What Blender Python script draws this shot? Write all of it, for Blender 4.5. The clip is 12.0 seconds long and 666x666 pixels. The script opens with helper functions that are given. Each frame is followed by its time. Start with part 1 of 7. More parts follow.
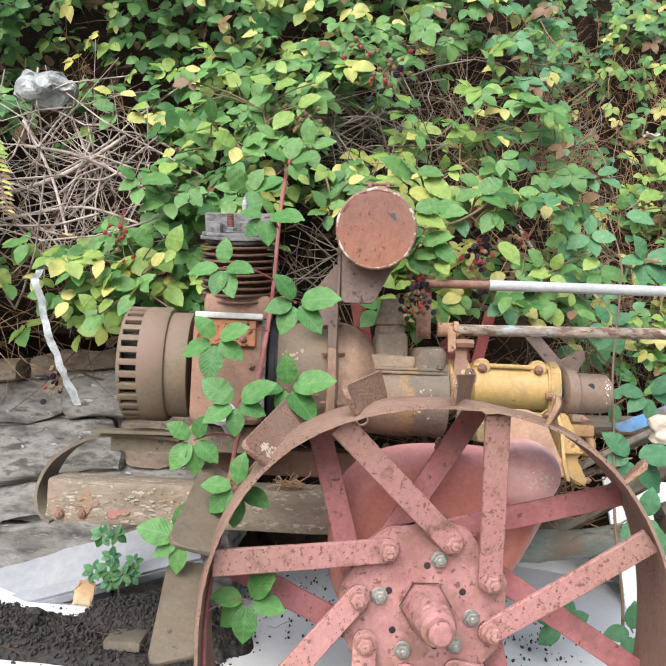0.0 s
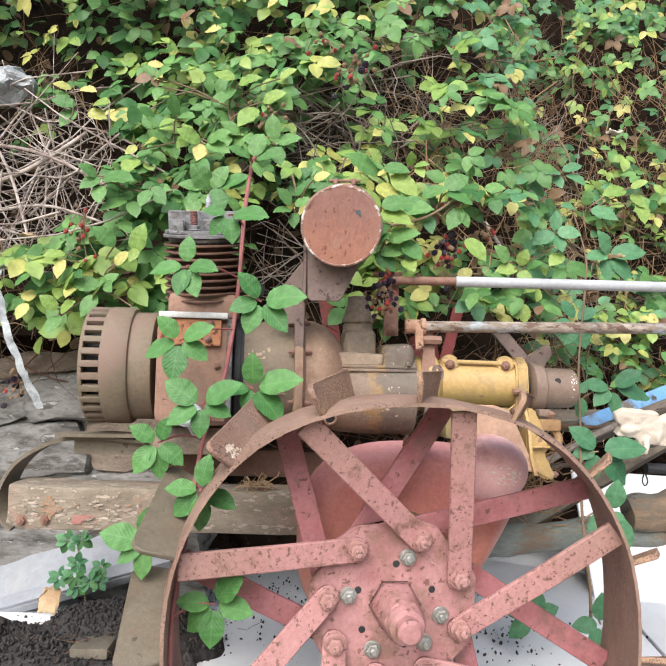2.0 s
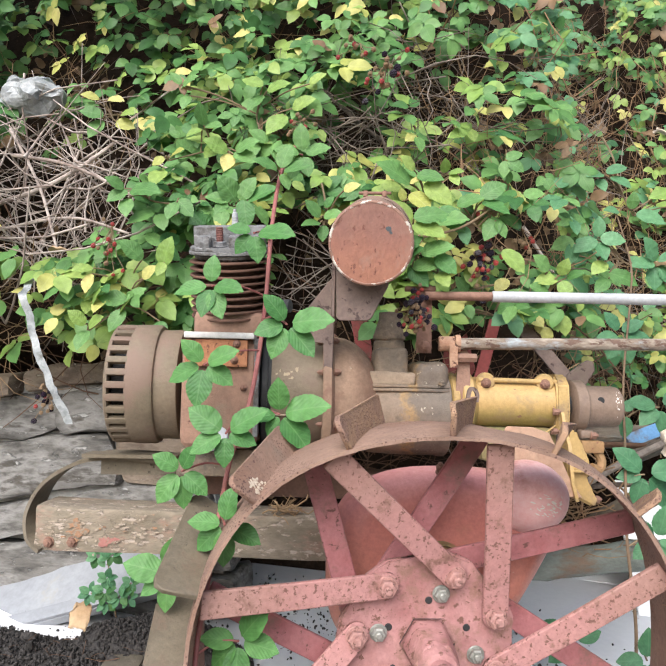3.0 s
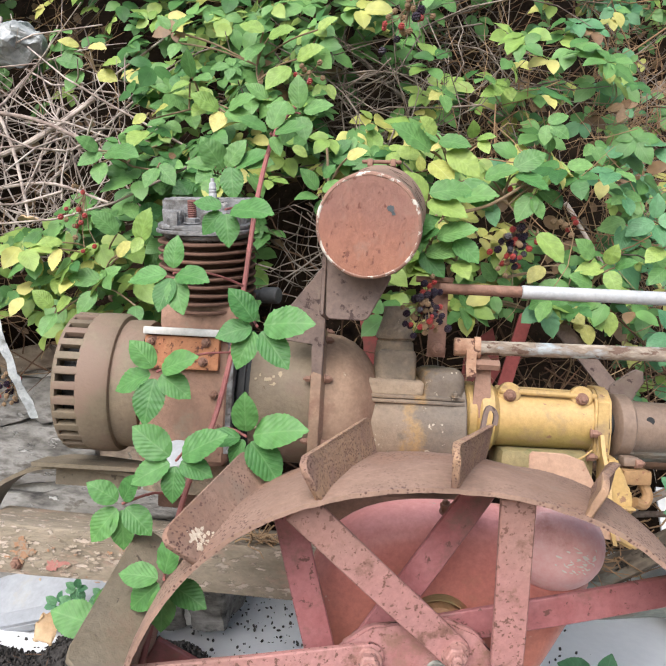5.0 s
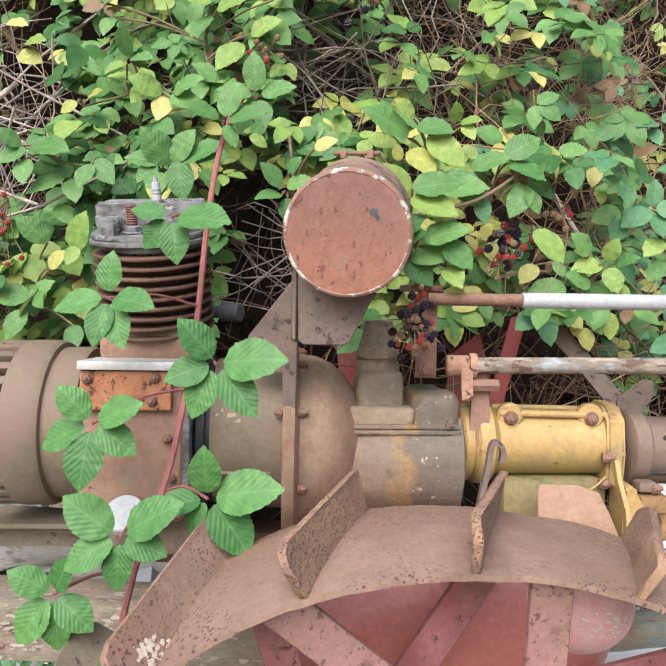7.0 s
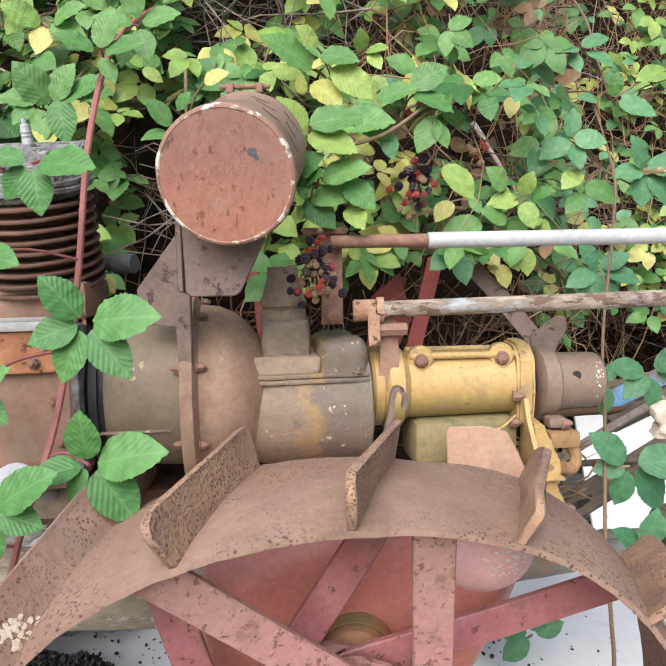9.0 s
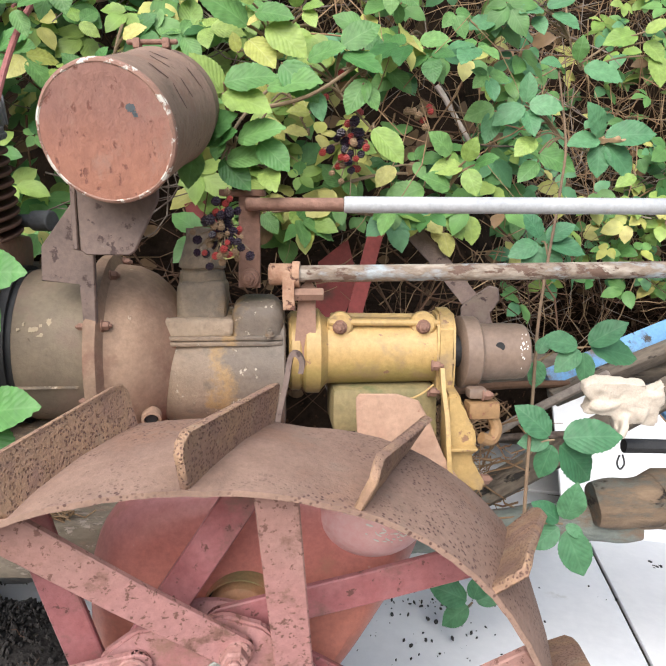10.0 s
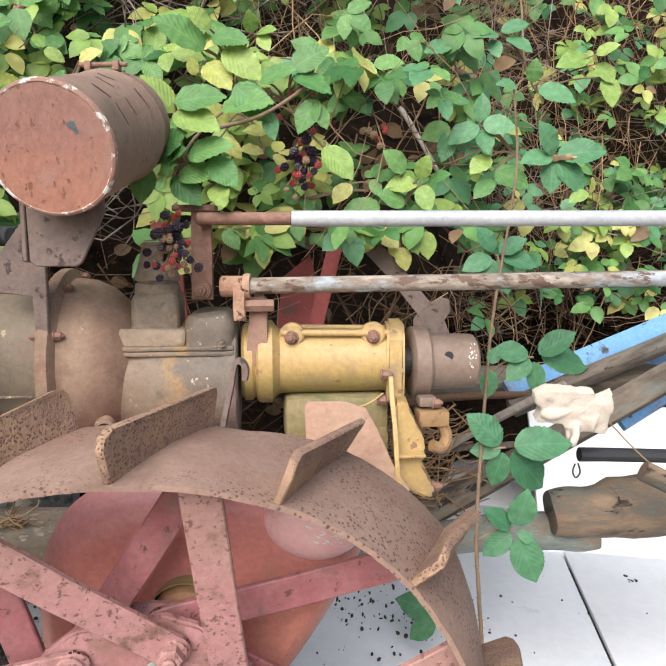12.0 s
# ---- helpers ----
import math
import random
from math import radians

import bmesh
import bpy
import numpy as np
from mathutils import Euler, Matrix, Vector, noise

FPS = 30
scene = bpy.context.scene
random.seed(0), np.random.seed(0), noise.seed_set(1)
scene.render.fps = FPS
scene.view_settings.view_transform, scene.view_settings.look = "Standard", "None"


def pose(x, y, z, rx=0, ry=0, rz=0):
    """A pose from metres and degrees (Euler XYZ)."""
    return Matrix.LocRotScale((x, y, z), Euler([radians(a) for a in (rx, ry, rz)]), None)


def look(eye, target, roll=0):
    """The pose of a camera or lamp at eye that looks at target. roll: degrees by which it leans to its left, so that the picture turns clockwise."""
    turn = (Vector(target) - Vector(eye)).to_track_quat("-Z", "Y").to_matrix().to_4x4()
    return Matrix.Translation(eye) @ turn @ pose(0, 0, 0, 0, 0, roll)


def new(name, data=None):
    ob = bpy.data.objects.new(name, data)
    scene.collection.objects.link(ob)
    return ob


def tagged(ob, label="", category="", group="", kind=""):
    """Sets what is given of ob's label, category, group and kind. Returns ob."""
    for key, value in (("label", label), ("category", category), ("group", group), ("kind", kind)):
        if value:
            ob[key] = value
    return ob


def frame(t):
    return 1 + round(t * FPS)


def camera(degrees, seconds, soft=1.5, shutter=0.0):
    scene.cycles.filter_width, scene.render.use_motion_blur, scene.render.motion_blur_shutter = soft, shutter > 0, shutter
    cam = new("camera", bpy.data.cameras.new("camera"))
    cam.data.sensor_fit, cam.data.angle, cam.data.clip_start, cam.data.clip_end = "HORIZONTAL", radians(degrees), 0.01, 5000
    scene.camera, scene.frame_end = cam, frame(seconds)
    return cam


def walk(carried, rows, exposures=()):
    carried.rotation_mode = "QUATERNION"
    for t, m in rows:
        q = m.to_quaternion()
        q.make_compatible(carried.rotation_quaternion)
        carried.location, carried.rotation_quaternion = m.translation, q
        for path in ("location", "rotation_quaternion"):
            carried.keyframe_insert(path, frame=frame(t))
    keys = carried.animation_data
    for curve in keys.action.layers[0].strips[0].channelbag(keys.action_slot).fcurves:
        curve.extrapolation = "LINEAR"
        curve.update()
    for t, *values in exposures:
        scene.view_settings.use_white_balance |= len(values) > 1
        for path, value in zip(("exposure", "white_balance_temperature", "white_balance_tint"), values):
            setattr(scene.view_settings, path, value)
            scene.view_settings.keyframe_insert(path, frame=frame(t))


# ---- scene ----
cam = camera(54.2, 12.0)
PATH = [
    (0, (0.134, -0.031, 1.003), (0.02, 1.961, 1.145), 2.1),
    (0.5, (0.129, -0.054, 1.003), (-0.012, 1.928, 1.226), 2.3),
    (1, (0.136, -0.045, 1.005), (0.06, 1.938, 1.248), 1.4),
    (1.5, (0.135, -0.041, 1.004), (0.08, 1.947, 1.211), 1.2),
    (2, (0.144, -0.021, 1.005), (0.113, 1.974, 1.142), 1.2),
    (2.5, (0.135, -0.007, 1.016), (0.025, 1.981, 1.198), 0.0),
    (2.7, (0.144, -0.002, 1.032), (0.017, 1.988, 1.185), 0.9),
    (4.5, (0.167, 0.184, 1.096), (-0.004, 2.176, 1.141), 1.7),
    (5, (0.199, 0.207, 1.111), (-0.048, 2.191, 1.114), 3.1),
    (5.5, (0.207, 0.243, 1.126), (0.006, 2.232, 1.126), 2.8),
    (6, (0.192, 0.287, 1.141), (0.021, 2.28, 1.115), 2.9),
    (6.5, (0.168, 0.324, 1.151), (0.017, 2.318, 1.122), 1.6),
    (8.5, (0.174, 0.361, 1.165), (0.098, 2.353, 1.0), -0.6),
    (9, (0.233, 0.378, 1.165), (0.233, 2.366, 0.941), -1.1),
    (9.5, (0.305, 0.384, 1.165), (0.305, 2.365, 0.894), -0.6),
    (10, (0.364, 0.383, 1.16), (0.297, 2.356, 0.838), 0.4),
    (10.5, (0.401, 0.37, 1.159), (0.317, 2.343, 0.844), 2.1),
    (11, (0.374, 0.343, 1.151), (0.319, 2.326, 0.894), -0.3),
    (11.5, (0.371, 0.337, 1.136), (0.333, 2.325, 0.919), -1.0),
    (12, (0.426, 0.36, 1.146), (0.363, 2.344, 0.897), 0.0),
]
walk(cam, [(t, look(eye, target, roll)) for t, eye, target, roll in PATH])

# ---- daylight ----
world = bpy.data.worlds.new("overcast_sky")
scene.world = world
world.use_nodes = True
wn = world.node_tree
sky = wn.nodes.new("ShaderNodeTexSky")
sky.sky_type, sky.sun_disc = "NISHITA", False
sky.sun_elevation, sky.sun_rotation = radians(42), radians(195)
sky.air_density, sky.dust_density, sky.ozone_density = 1.0, 3.0, 1.0
wn.links.new(sky.outputs[0], wn.nodes["Background"].inputs[0])
wn.nodes["Background"].inputs[1].default_value = 0.095
sun_data = bpy.data.lights.new("sun", "SUN")
sun_data.energy, sun_data.angle, sun_data.color = 2.0, radians(56), (0.95, 0.967, 1.0)
sun = new("sun", sun_data)
sun.matrix_world = look((-0.72, -2.3, 4.25), (0.2, 1.2, 1.0))
scene.view_settings.exposure = 1.22


# ---- materials ----
def nodes_of(name):
    m = bpy.data.materials.new(name)
    m.use_nodes = True
    t = m.node_tree
    return m, t, t.nodes["Principled BSDF"], t.nodes.new, t.links.new


def ramp(node, stops):
    cr = node.color_ramp
    while len(cr.elements) < len(stops):
        cr.elements.new(0.5)
    for e, (p, c) in zip(cr.elements, stops):
        e.position, e.color = p, (*c, 1)


def surface(name, cols, scale=12, rough=0.7, metal=0.0, bump=0.3, fine=140, spots=None, spot_at=0.6, spot_scale=60,
            dirt=None, dirt_at=0.55, dirt_scale=6, stretch=(1, 1, 1), spec=0.4, pits=None, along=None):
    """A worn surface: broad colour change, fine grain, spots (chips, pits) and patches of dirt, with relief.
    along: (x, y or z, from, to, wobble, stops), or a centre in place of the axis: wear, or light put into the paint,
    that changes over the thing."""
    m, t, b, node, link = nodes_of(name)
    co, oi = node("ShaderNodeTexCoord"), node("ShaderNodeObjectInfo")
    shift = node("ShaderNodeVectorMath")
    shift.operation = "SCALE"
    shift.inputs[0].default_value = (3.1, 7.7, 5.3)
    link(oi.outputs["Random"], shift.inputs["Scale"])
    add = node("ShaderNodeVectorMath")
    link(co.outputs["Object"], add.inputs[0])
    link(shift.outputs[0], add.inputs[1])
    mp = node("ShaderNodeMapping")
    mp.inputs["Scale"].default_value = stretch
    link(add.outputs[0], mp.inputs[0])

    def noise_tex(sc, detail=5, roughness=0.6):
        n = node("ShaderNodeTexNoise")
        n.inputs["Scale"].default_value, n.inputs["Detail"].default_value = sc, detail
        n.inputs["Roughness"].default_value = roughness
        link(mp.outputs[0], n.inputs["Vector"])
        return n

    def mixer(fac, a, c):
        x = node("ShaderNodeMix")
        x.data_type = "RGBA"
        link(fac, x.inputs[0])
        link(a, x.inputs[6])
        if isinstance(c, tuple):
            x.inputs[7].default_value = (*c, 1)
        else:
            link(c, x.inputs[7])
        return x.outputs[2]

    def step(src, at, width=0.04):
        r = node("ShaderNodeMapRange")
        r.inputs[1].default_value, r.inputs[2].default_value = at, at + width
        link(src, r.inputs[0])
        return r.outputs[0]

    broad = noise_tex(scale)
    cr = node("ShaderNodeValToRGB")
    n = len(cols)
    ramp(cr, [(0.3 + 0.4 * i / max(1, n - 1), c) for i, c in enumerate(cols)])
    link(broad.outputs[0], cr.inputs[0])
    col = cr.outputs[0]
    if along:
        axis, lo, hi, wobble, stops = along
        if isinstance(axis, str):
            sep = node("ShaderNodeSeparateXYZ")
            link(co.outputs["Object"], sep.inputs[0])
            where = sep.outputs["xyz".index(axis)]
        else:
            far = node("ShaderNodeVectorMath")
            far.operation = "DISTANCE"
            far.inputs[1].default_value = axis
            link(co.outputs["Object"], far.inputs[0])
            where = far.outputs["Value"]
        span = node("ShaderNodeMapRange")
        span.inputs[1].default_value, span.inputs[2].default_value, span.clamp = lo, hi, False
        link(where, span.inputs[0])
        shake = node("ShaderNodeMath")
        shake.operation = "MULTIPLY_ADD"
        shake.inputs[1].default_value = wobble
        link(noise_tex(26, 6, 0.7).outputs[0], shake.inputs[0])
        link(span.outputs[0], shake.inputs[2])
        back = node("ShaderNodeMath")
        back.operation = "SUBTRACT"
        back.inputs[1].default_value = wobble * 0.5
        link(shake.outputs[0], back.inputs[0])
        cr2 = node("ShaderNodeValToRGB")
        ramp(cr2, stops)
        link(back.outputs[0], cr2.inputs[0])
        half = node("ShaderNodeMix")
        half.data_type = "RGBA"
        half.inputs[0].default_value = 0.72
        link(col, half.inputs[6])
        link(cr2.outputs[0], half.inputs[7])
        col = half.outputs[2]
    grain = noise_tex(fine, 4, 0.7)
    g = node("ShaderNodeMix")
    g.data_type, g.blend_type = "RGBA", "OVERLAY"
    g.inputs[0].default_value = 0.35
    link(col, g.inputs[6])
    link(grain.outputs[0], g.inputs[7])
    col = g.outputs[2]
    height = grain.outputs[0]
    if dirt:
        col = mixer(step(noise_tex(dirt_scale, 8, 0.7).outputs[0], dirt_at, 0.12), col, dirt)
    if spots:
        f = step(noise_tex(spot_scale, 5, 0.65).outputs[0], spot_at, 0.04)
        col = mixer(f, col, spots)
        mul = node("ShaderNodeMath")
        mul.operation = "SUBTRACT"
        link(height, mul.inputs[0])
        link(f, mul.inputs[1])
        height = mul.outputs[0]
    if pits:
        tint, pit_scale, pit_size, pit_at = pits
        warp = node("ShaderNodeVectorMath")
        warp.operation = "MULTIPLY_ADD"
        link(noise_tex(70, 2).outputs[1], warp.inputs[0])
        warp.inputs[1].default_value = (0.0045, 0.0045, 0.0045)
        link(mp.outputs[0], warp.inputs[2])
        cell = node("ShaderNodeTexVoronoi")
        cell.inputs["Scale"].default_value = pit_scale
        link(warp.outputs[0], cell.inputs["Vector"])
        hole = node("ShaderNodeMapRange")
        hole.inputs[1].default_value, hole.inputs[2].default_value = pit_size, pit_size * 0.6
        link(cell.outputs["Distance"], hole.inputs[0])
        some = node("ShaderNodeMath")
        some.operation = "MULTIPLY"
        link(hole.outputs[0], some.inputs[0])
        link(step(noise_tex(7, 3).outputs[0], pit_at, 0.1), some.inputs[1])
        col = mixer(some.outputs[0], col, tint)
        deep = node("ShaderNodeMath")
        deep.operation = "SUBTRACT"
        link(height, deep.inputs[0])
        link(some.outputs[0], deep.inputs[1])
        height = deep.outputs[0]
    link(col, b.inputs["Base Color"])
    rr = node("ShaderNodeMapRange")
    rr.inputs[3].default_value, rr.inputs[4].default_value = rough - 0.12, min(1, rough + 0.12)
    link(broad.outputs[0], rr.inputs[0])
    link(rr.outputs[0], b.inputs["Roughness"])
    b.inputs["Metallic"].default_value = metal
    b.inputs["Specular IOR Level"].default_value = spec
    if bump:
        bp = node("ShaderNodeBump")
        bp.inputs["Strength"].default_value, bp.inputs["Distance"].default_value = bump, 0.004
        link(height, bp.inputs["Height"])
        link(bp.outputs[0], b.inputs["Normal"])
    return m


def leaf_surface(name, lo, hi, vein, island=False):
    """A bramble leaflet: midrib and side veins by the leaf's own length and width, colour by piece, thin enough to let light through."""
    m, t, b, node, link = nodes_of(name)
    uv = node("ShaderNodeUVMap")
    sep = node("ShaderNodeSeparateXYZ")
    link(uv.outputs[0], sep.inputs[0])

    def math_node(op, a, c=None, clamp=False):
        x = node("ShaderNodeMath")
        x.operation, x.use_clamp = op, clamp
        for i, v in enumerate((a, c)):
            if v is None:
                continue
            if isinstance(v, (int, float)):
                x.inputs[i].default_value = v
            else:
                link(v, x.inputs[i])
        return x.outputs[0]

    side = math_node("ABSOLUTE", math_node("SUBTRACT", sep.outputs[0], 0.5))
    rib = math_node("SUBTRACT", 1.0, math_node("MULTIPLY", side, 28), True)
    slant = math_node("SUBTRACT", math_node("MULTIPLY", sep.outputs[1], 8.0), math_node("MULTIPLY", side, 6.5))
    saw = math_node("PINGPONG", slant, 0.5)
    veins = math_node("SUBTRACT", 1.0, math_node("MULTIPLY", saw, 9.0), True)
    lines = math_node("MAXIMUM", rib, math_node("MULTIPLY", veins, 0.5))
    if island:
        rnd = node("ShaderNodeNewGeometry").outputs["Random Per Island"]
    else:
        rnd = node("ShaderNodeObjectInfo").outputs["Random"]
    mix = node("ShaderNodeMix")
    mix.data_type = "RGBA"
    mix.inputs[6].default_value, mix.inputs[7].default_value = (*lo, 1), (*hi, 1)
    link(rnd, mix.inputs[0])
    co = node("ShaderNodeTexCoord")
    blot = node("ShaderNodeTexNoise")
    blot.inputs["Scale"].default_value, blot.inputs["Detail"].default_value = 40 if island else 4, 4
    link(co.outputs["Object"], blot.inputs["Vector"])
    bl = node("ShaderNodeMix")
    bl.data_type, bl.blend_type = "RGBA", "OVERLAY"
    bl.inputs[0].default_value = 0.6
    link(mix.outputs[2], bl.inputs[6])
    link(blot.outputs[0], bl.inputs[7])
    vm = node("ShaderNodeMix")
    vm.data_type = "RGBA"
    link(math_node("MULTIPLY", lines, 0.13 if island else 0.2), vm.inputs[0])
    link(bl.outputs[2], vm.inputs[6])
    vm.inputs[7].default_value = (*vein, 1)
    link(vm.outputs[2], b.inputs["Base Color"])
    b.inputs["Roughness"].default_value = 0.46
    b.inputs["Specular IOR Level"].default_value = 0.34
    bp = node("ShaderNodeBump")
    bp.inputs["Strength"].default_value, bp.inputs["Distance"].default_value = 0.14 if island else 0.2, 0.002
    link(math_node("MINIMUM", math_node("MULTIPLY", saw, 2.0), math_node("MULTIPLY", side, 9.0)), bp.inputs["Height"])
    link(bp.outputs[0], b.inputs["Normal"])
    tr = node("ShaderNodeBsdfTranslucent")
    link(vm.outputs[2], tr.inputs[0])
    mx = node("ShaderNodeMixShader")
    mx.inputs[0].default_value = 0.24
    link(b.outputs[0], mx.inputs[1])
    link(tr.outputs[0], mx.inputs[2])
    link(mx.outputs[0], t.nodes["Material Output"].inputs[0])
    return m


RED = surface("faded_red_paint", [(0.29, 0.122, 0.115), (0.4, 0.205, 0.195), (0.33, 0.15, 0.14)], 12, 0.62, bump=0.3, spots=(0.17, 0.082, 0.062),
              spot_at=0.59, spot_scale=95, dirt=(0.25, 0.135, 0.105), dirt_at=0.5, dirt_scale=22, pits=((0.2, 0.1, 0.08), 190, 0.26, 0.55))
PINK_BOLT = surface("rusty_red_bolt", [(0.26, 0.125, 0.105), (0.38, 0.21, 0.185), (0.28, 0.14, 0.12)], 60, 0.7, bump=0.4, spots=(0.15, 0.075, 0.06), spot_at=0.58, spot_scale=160)
RED_RUSTED = surface("red_paint_rusting_outwards", [(0.36, 0.15, 0.14), (0.49, 0.27, 0.255), (0.42, 0.2, 0.187)], 9, 0.66, bump=0.28, spots=(0.17, 0.085, 0.066), spot_at=0.575, spot_scale=150,
                     dirt=(0.2, 0.105, 0.08), dirt_at=0.53, dirt_scale=26, pits=((0.17, 0.085, 0.068), 190, 0.28, 0.52),
                     along=((0.237, 0.87, 0.68), 0.1, 0.32, 0.5, [(0.0, (0.4, 0.195, 0.182)), (0.4, (0.38, 0.185, 0.165)), (0.65, (0.31, 0.175, 0.14)), (1.0, (0.26, 0.155, 0.115))]))
# Pinker with height: skylight on the casing's upper shoulder is painted in.
RED_LIT_TOP = surface("deep_red_paint_lit_top", [(0.5, 0.15, 0.13), (0.6, 0.24, 0.22), (0.52, 0.17, 0.145)], 9, 0.45, bump=0.15, dirt=(0.44, 0.21, 0.15), dirt_at=0.55, dirt_scale=9, spots=(0.55, 0.36, 0.3), spot_at=0.69, spot_scale=60,
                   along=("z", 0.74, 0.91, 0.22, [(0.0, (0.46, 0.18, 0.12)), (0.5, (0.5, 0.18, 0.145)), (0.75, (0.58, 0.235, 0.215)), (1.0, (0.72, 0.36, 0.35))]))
PINK_WORN = surface("worn_pink_paint", [(0.76, 0.4, 0.38), (0.82, 0.5, 0.48), (0.78, 0.43, 0.41)], 9, 0.5, bump=0.2, dirt=(0.58, 0.26, 0.22), dirt_at=0.55, dirt_scale=8)
CRIMSON = surface("crimson_paint", [(0.26, 0.078, 0.08), (0.37, 0.15, 0.155), (0.3, 0.1, 0.1)], 9, 0.5, bump=0.3, spots=(0.14, 0.06, 0.05), spot_at=0.62, spot_scale=90, dirt=(0.2, 0.105, 0.09), dirt_at=0.52, dirt_scale=14)
RUST_DUST = surface("dusty_rust", [(0.19, 0.118, 0.086), (0.275, 0.175, 0.13), (0.23, 0.142, 0.105), (0.25, 0.138, 0.092)], 8, 0.82, bump=0.3, spots=(0.13, 0.066, 0.052), spot_at=0.66, spot_scale=120, dirt=(0.225, 0.16, 0.122), dirt_at=0.56, dirt_scale=15, pits=((0.1, 0.052, 0.042), 240, 0.37, 0.43))
LUG_RUST = surface("deeply_pitted_rust", [(0.23, 0.135, 0.1), (0.33, 0.205, 0.125), (0.26, 0.155, 0.115), (0.34, 0.2, 0.115)], 14, 0.85, bump=0.6, spots=(0.16, 0.085, 0.065), spot_at=0.63, spot_scale=150, dirt=(0.32, 0.235, 0.16), dirt_at=0.57, dirt_scale=22, pits=((0.15, 0.08, 0.06), 330, 0.4, 0.36))
PLATE_TAN = surface("tan_rusted_plate", [(0.33, 0.2, 0.135), (0.42, 0.27, 0.185), (0.37, 0.22, 0.15)], 14, 0.75, bump=0.3, spots=(0.28, 0.15, 0.1), spot_at=0.66, spot_scale=90)
OCHRE_CAST = surface("dusty_cast_iron", [(0.21, 0.135, 0.09), (0.33, 0.215, 0.145), (0.27, 0.165, 0.11), (0.3, 0.17, 0.115)], 10, 0.75, bump=0.28, spots=(0.42, 0.32, 0.23), spot_at=0.68, spot_scale=46, dirt=(0.21, 0.115, 0.078), dirt_at=0.53, dirt_scale=11)
OLIVE = surface("olive_paint", [(0.14, 0.108, 0.074), (0.19, 0.146, 0.1), (0.155, 0.125, 0.083)], 9, 0.65, bump=0.3, dirt=(0.19, 0.128, 0.095), dirt_at=0.5, spots=(0.12, 0.085, 0.055), spot_at=0.66, spot_scale=45)
OLIVE_DARK = surface("grey_olive_iron", [(0.105, 0.086, 0.06), (0.155, 0.127, 0.09), (0.125, 0.1, 0.066)], 9, 0.7, bump=0.4, dirt=(0.155, 0.105, 0.075), dirt_at=0.55, dirt_scale=12, spots=(0.075, 0.058, 0.042), spot_at=0.64, spot_scale=60)
GREY_CAST = surface("oily_grey_cast", [(0.12, 0.098, 0.075), (0.28, 0.215, 0.15), (0.18, 0.142, 0.106), (0.28, 0.185, 0.105)], 16, 0.65, bump=0.7, spots=(0.52, 0.43, 0.32), spot_at=0.63, spot_scale=50, dirt=(0.11, 0.095, 0.08), dirt_at=0.57, dirt_scale=11)
GEAR_CAST = surface("dusty_and_oily_cast", [(0.17, 0.135, 0.1), (0.3, 0.22, 0.15), (0.2, 0.15, 0.11)], 22, 0.55, bump=0.45, spots=(0.48, 0.41, 0.32), spot_at=0.635, spot_scale=80, dirt=(0.11, 0.09, 0.07), dirt_at=0.55, dirt_scale=20,
                    along=("x", 0.135, 0.275, 0.75, [(0.0, (0.26, 0.185, 0.125)), (0.42, (0.24, 0.175, 0.125)), (0.5, (0.33, 0.2, 0.075)), (0.62, (0.12, 0.098, 0.08)), (1.0, (0.11, 0.093, 0.078))]))
YELLOW = surface("yellow_paint", [(0.36, 0.23, 0.085), (0.45, 0.305, 0.125), (0.4, 0.265, 0.103)], 12, 0.5, bump=0.2, dirt=(0.28, 0.195, 0.105), dirt_at=0.5, dirt_scale=16, spots=(0.24, 0.14, 0.085), spot_at=0.62, spot_scale=55)
PLATE_RED = surface("orange_rust_plate", [(0.3, 0.11, 0.055), (0.4, 0.18, 0.09), (0.34, 0.13, 0.07)], 22, 0.78, bump=0.6, spots=(0.12, 0.05, 0.034), spot_at=0.58, spot_scale=70, dirt=(0.36, 0.22, 0.14), dirt_at=0.58, dirt_scale=30)
BRACKET = surface("purple_brown_iron", [(0.095, 0.068, 0.06), (0.17, 0.12, 0.1), (0.12, 0.088, 0.076)], 14, 0.75, bump=0.4, spots=(0.067, 0.042, 0.038), spot_at=0.6, dirt=(0.19, 0.145, 0.115), dirt_at=0.56, dirt_scale=16)
CASE = surface("brown_rust_case", [(0.2, 0.118, 0.082), (0.29, 0.17, 0.12), (0.24, 0.14, 0.1)], 11, 0.75, bump=0.35, spots=(0.12, 0.06, 0.045), spot_at=0.66, spot_scale=80, dirt=(0.2, 0.16, 0.115), dirt_at=0.56, dirt_scale=9)
COUPLER = surface("brown_machined_steel", [(0.15, 0.105, 0.08), (0.21, 0.148, 0.11), (0.17, 0.118, 0.088)], 10, 0.5, bump=0.25, spots=(0.42, 0.38, 0.33), spot_at=0.7, spot_scale=50, dirt=(0.16, 0.112, 0.08), dirt_at=0.56)
# Red darkened for the far-side parts, with their shade mixed into the paint.
FAR_RED_SHADED = surface("shaded_red_paint", [(0.2, 0.036, 0.032), (0.27, 0.06, 0.055)], 9, 0.6, bump=0.2, dirt=(0.12, 0.055, 0.04), dirt_at=0.54, dirt_scale=12)
ALLOY = surface("dull_alloy", [(0.1, 0.1, 0.105), (0.25, 0.25, 0.25), (0.14, 0.138, 0.135)], 40, 0.65, metal=0.2, bump=0.7, dirt=(0.09, 0.08, 0.072), dirt_at=0.5, dirt_scale=22, spots=(0.36, 0.35, 0.34), spot_at=0.62, spot_scale=50)
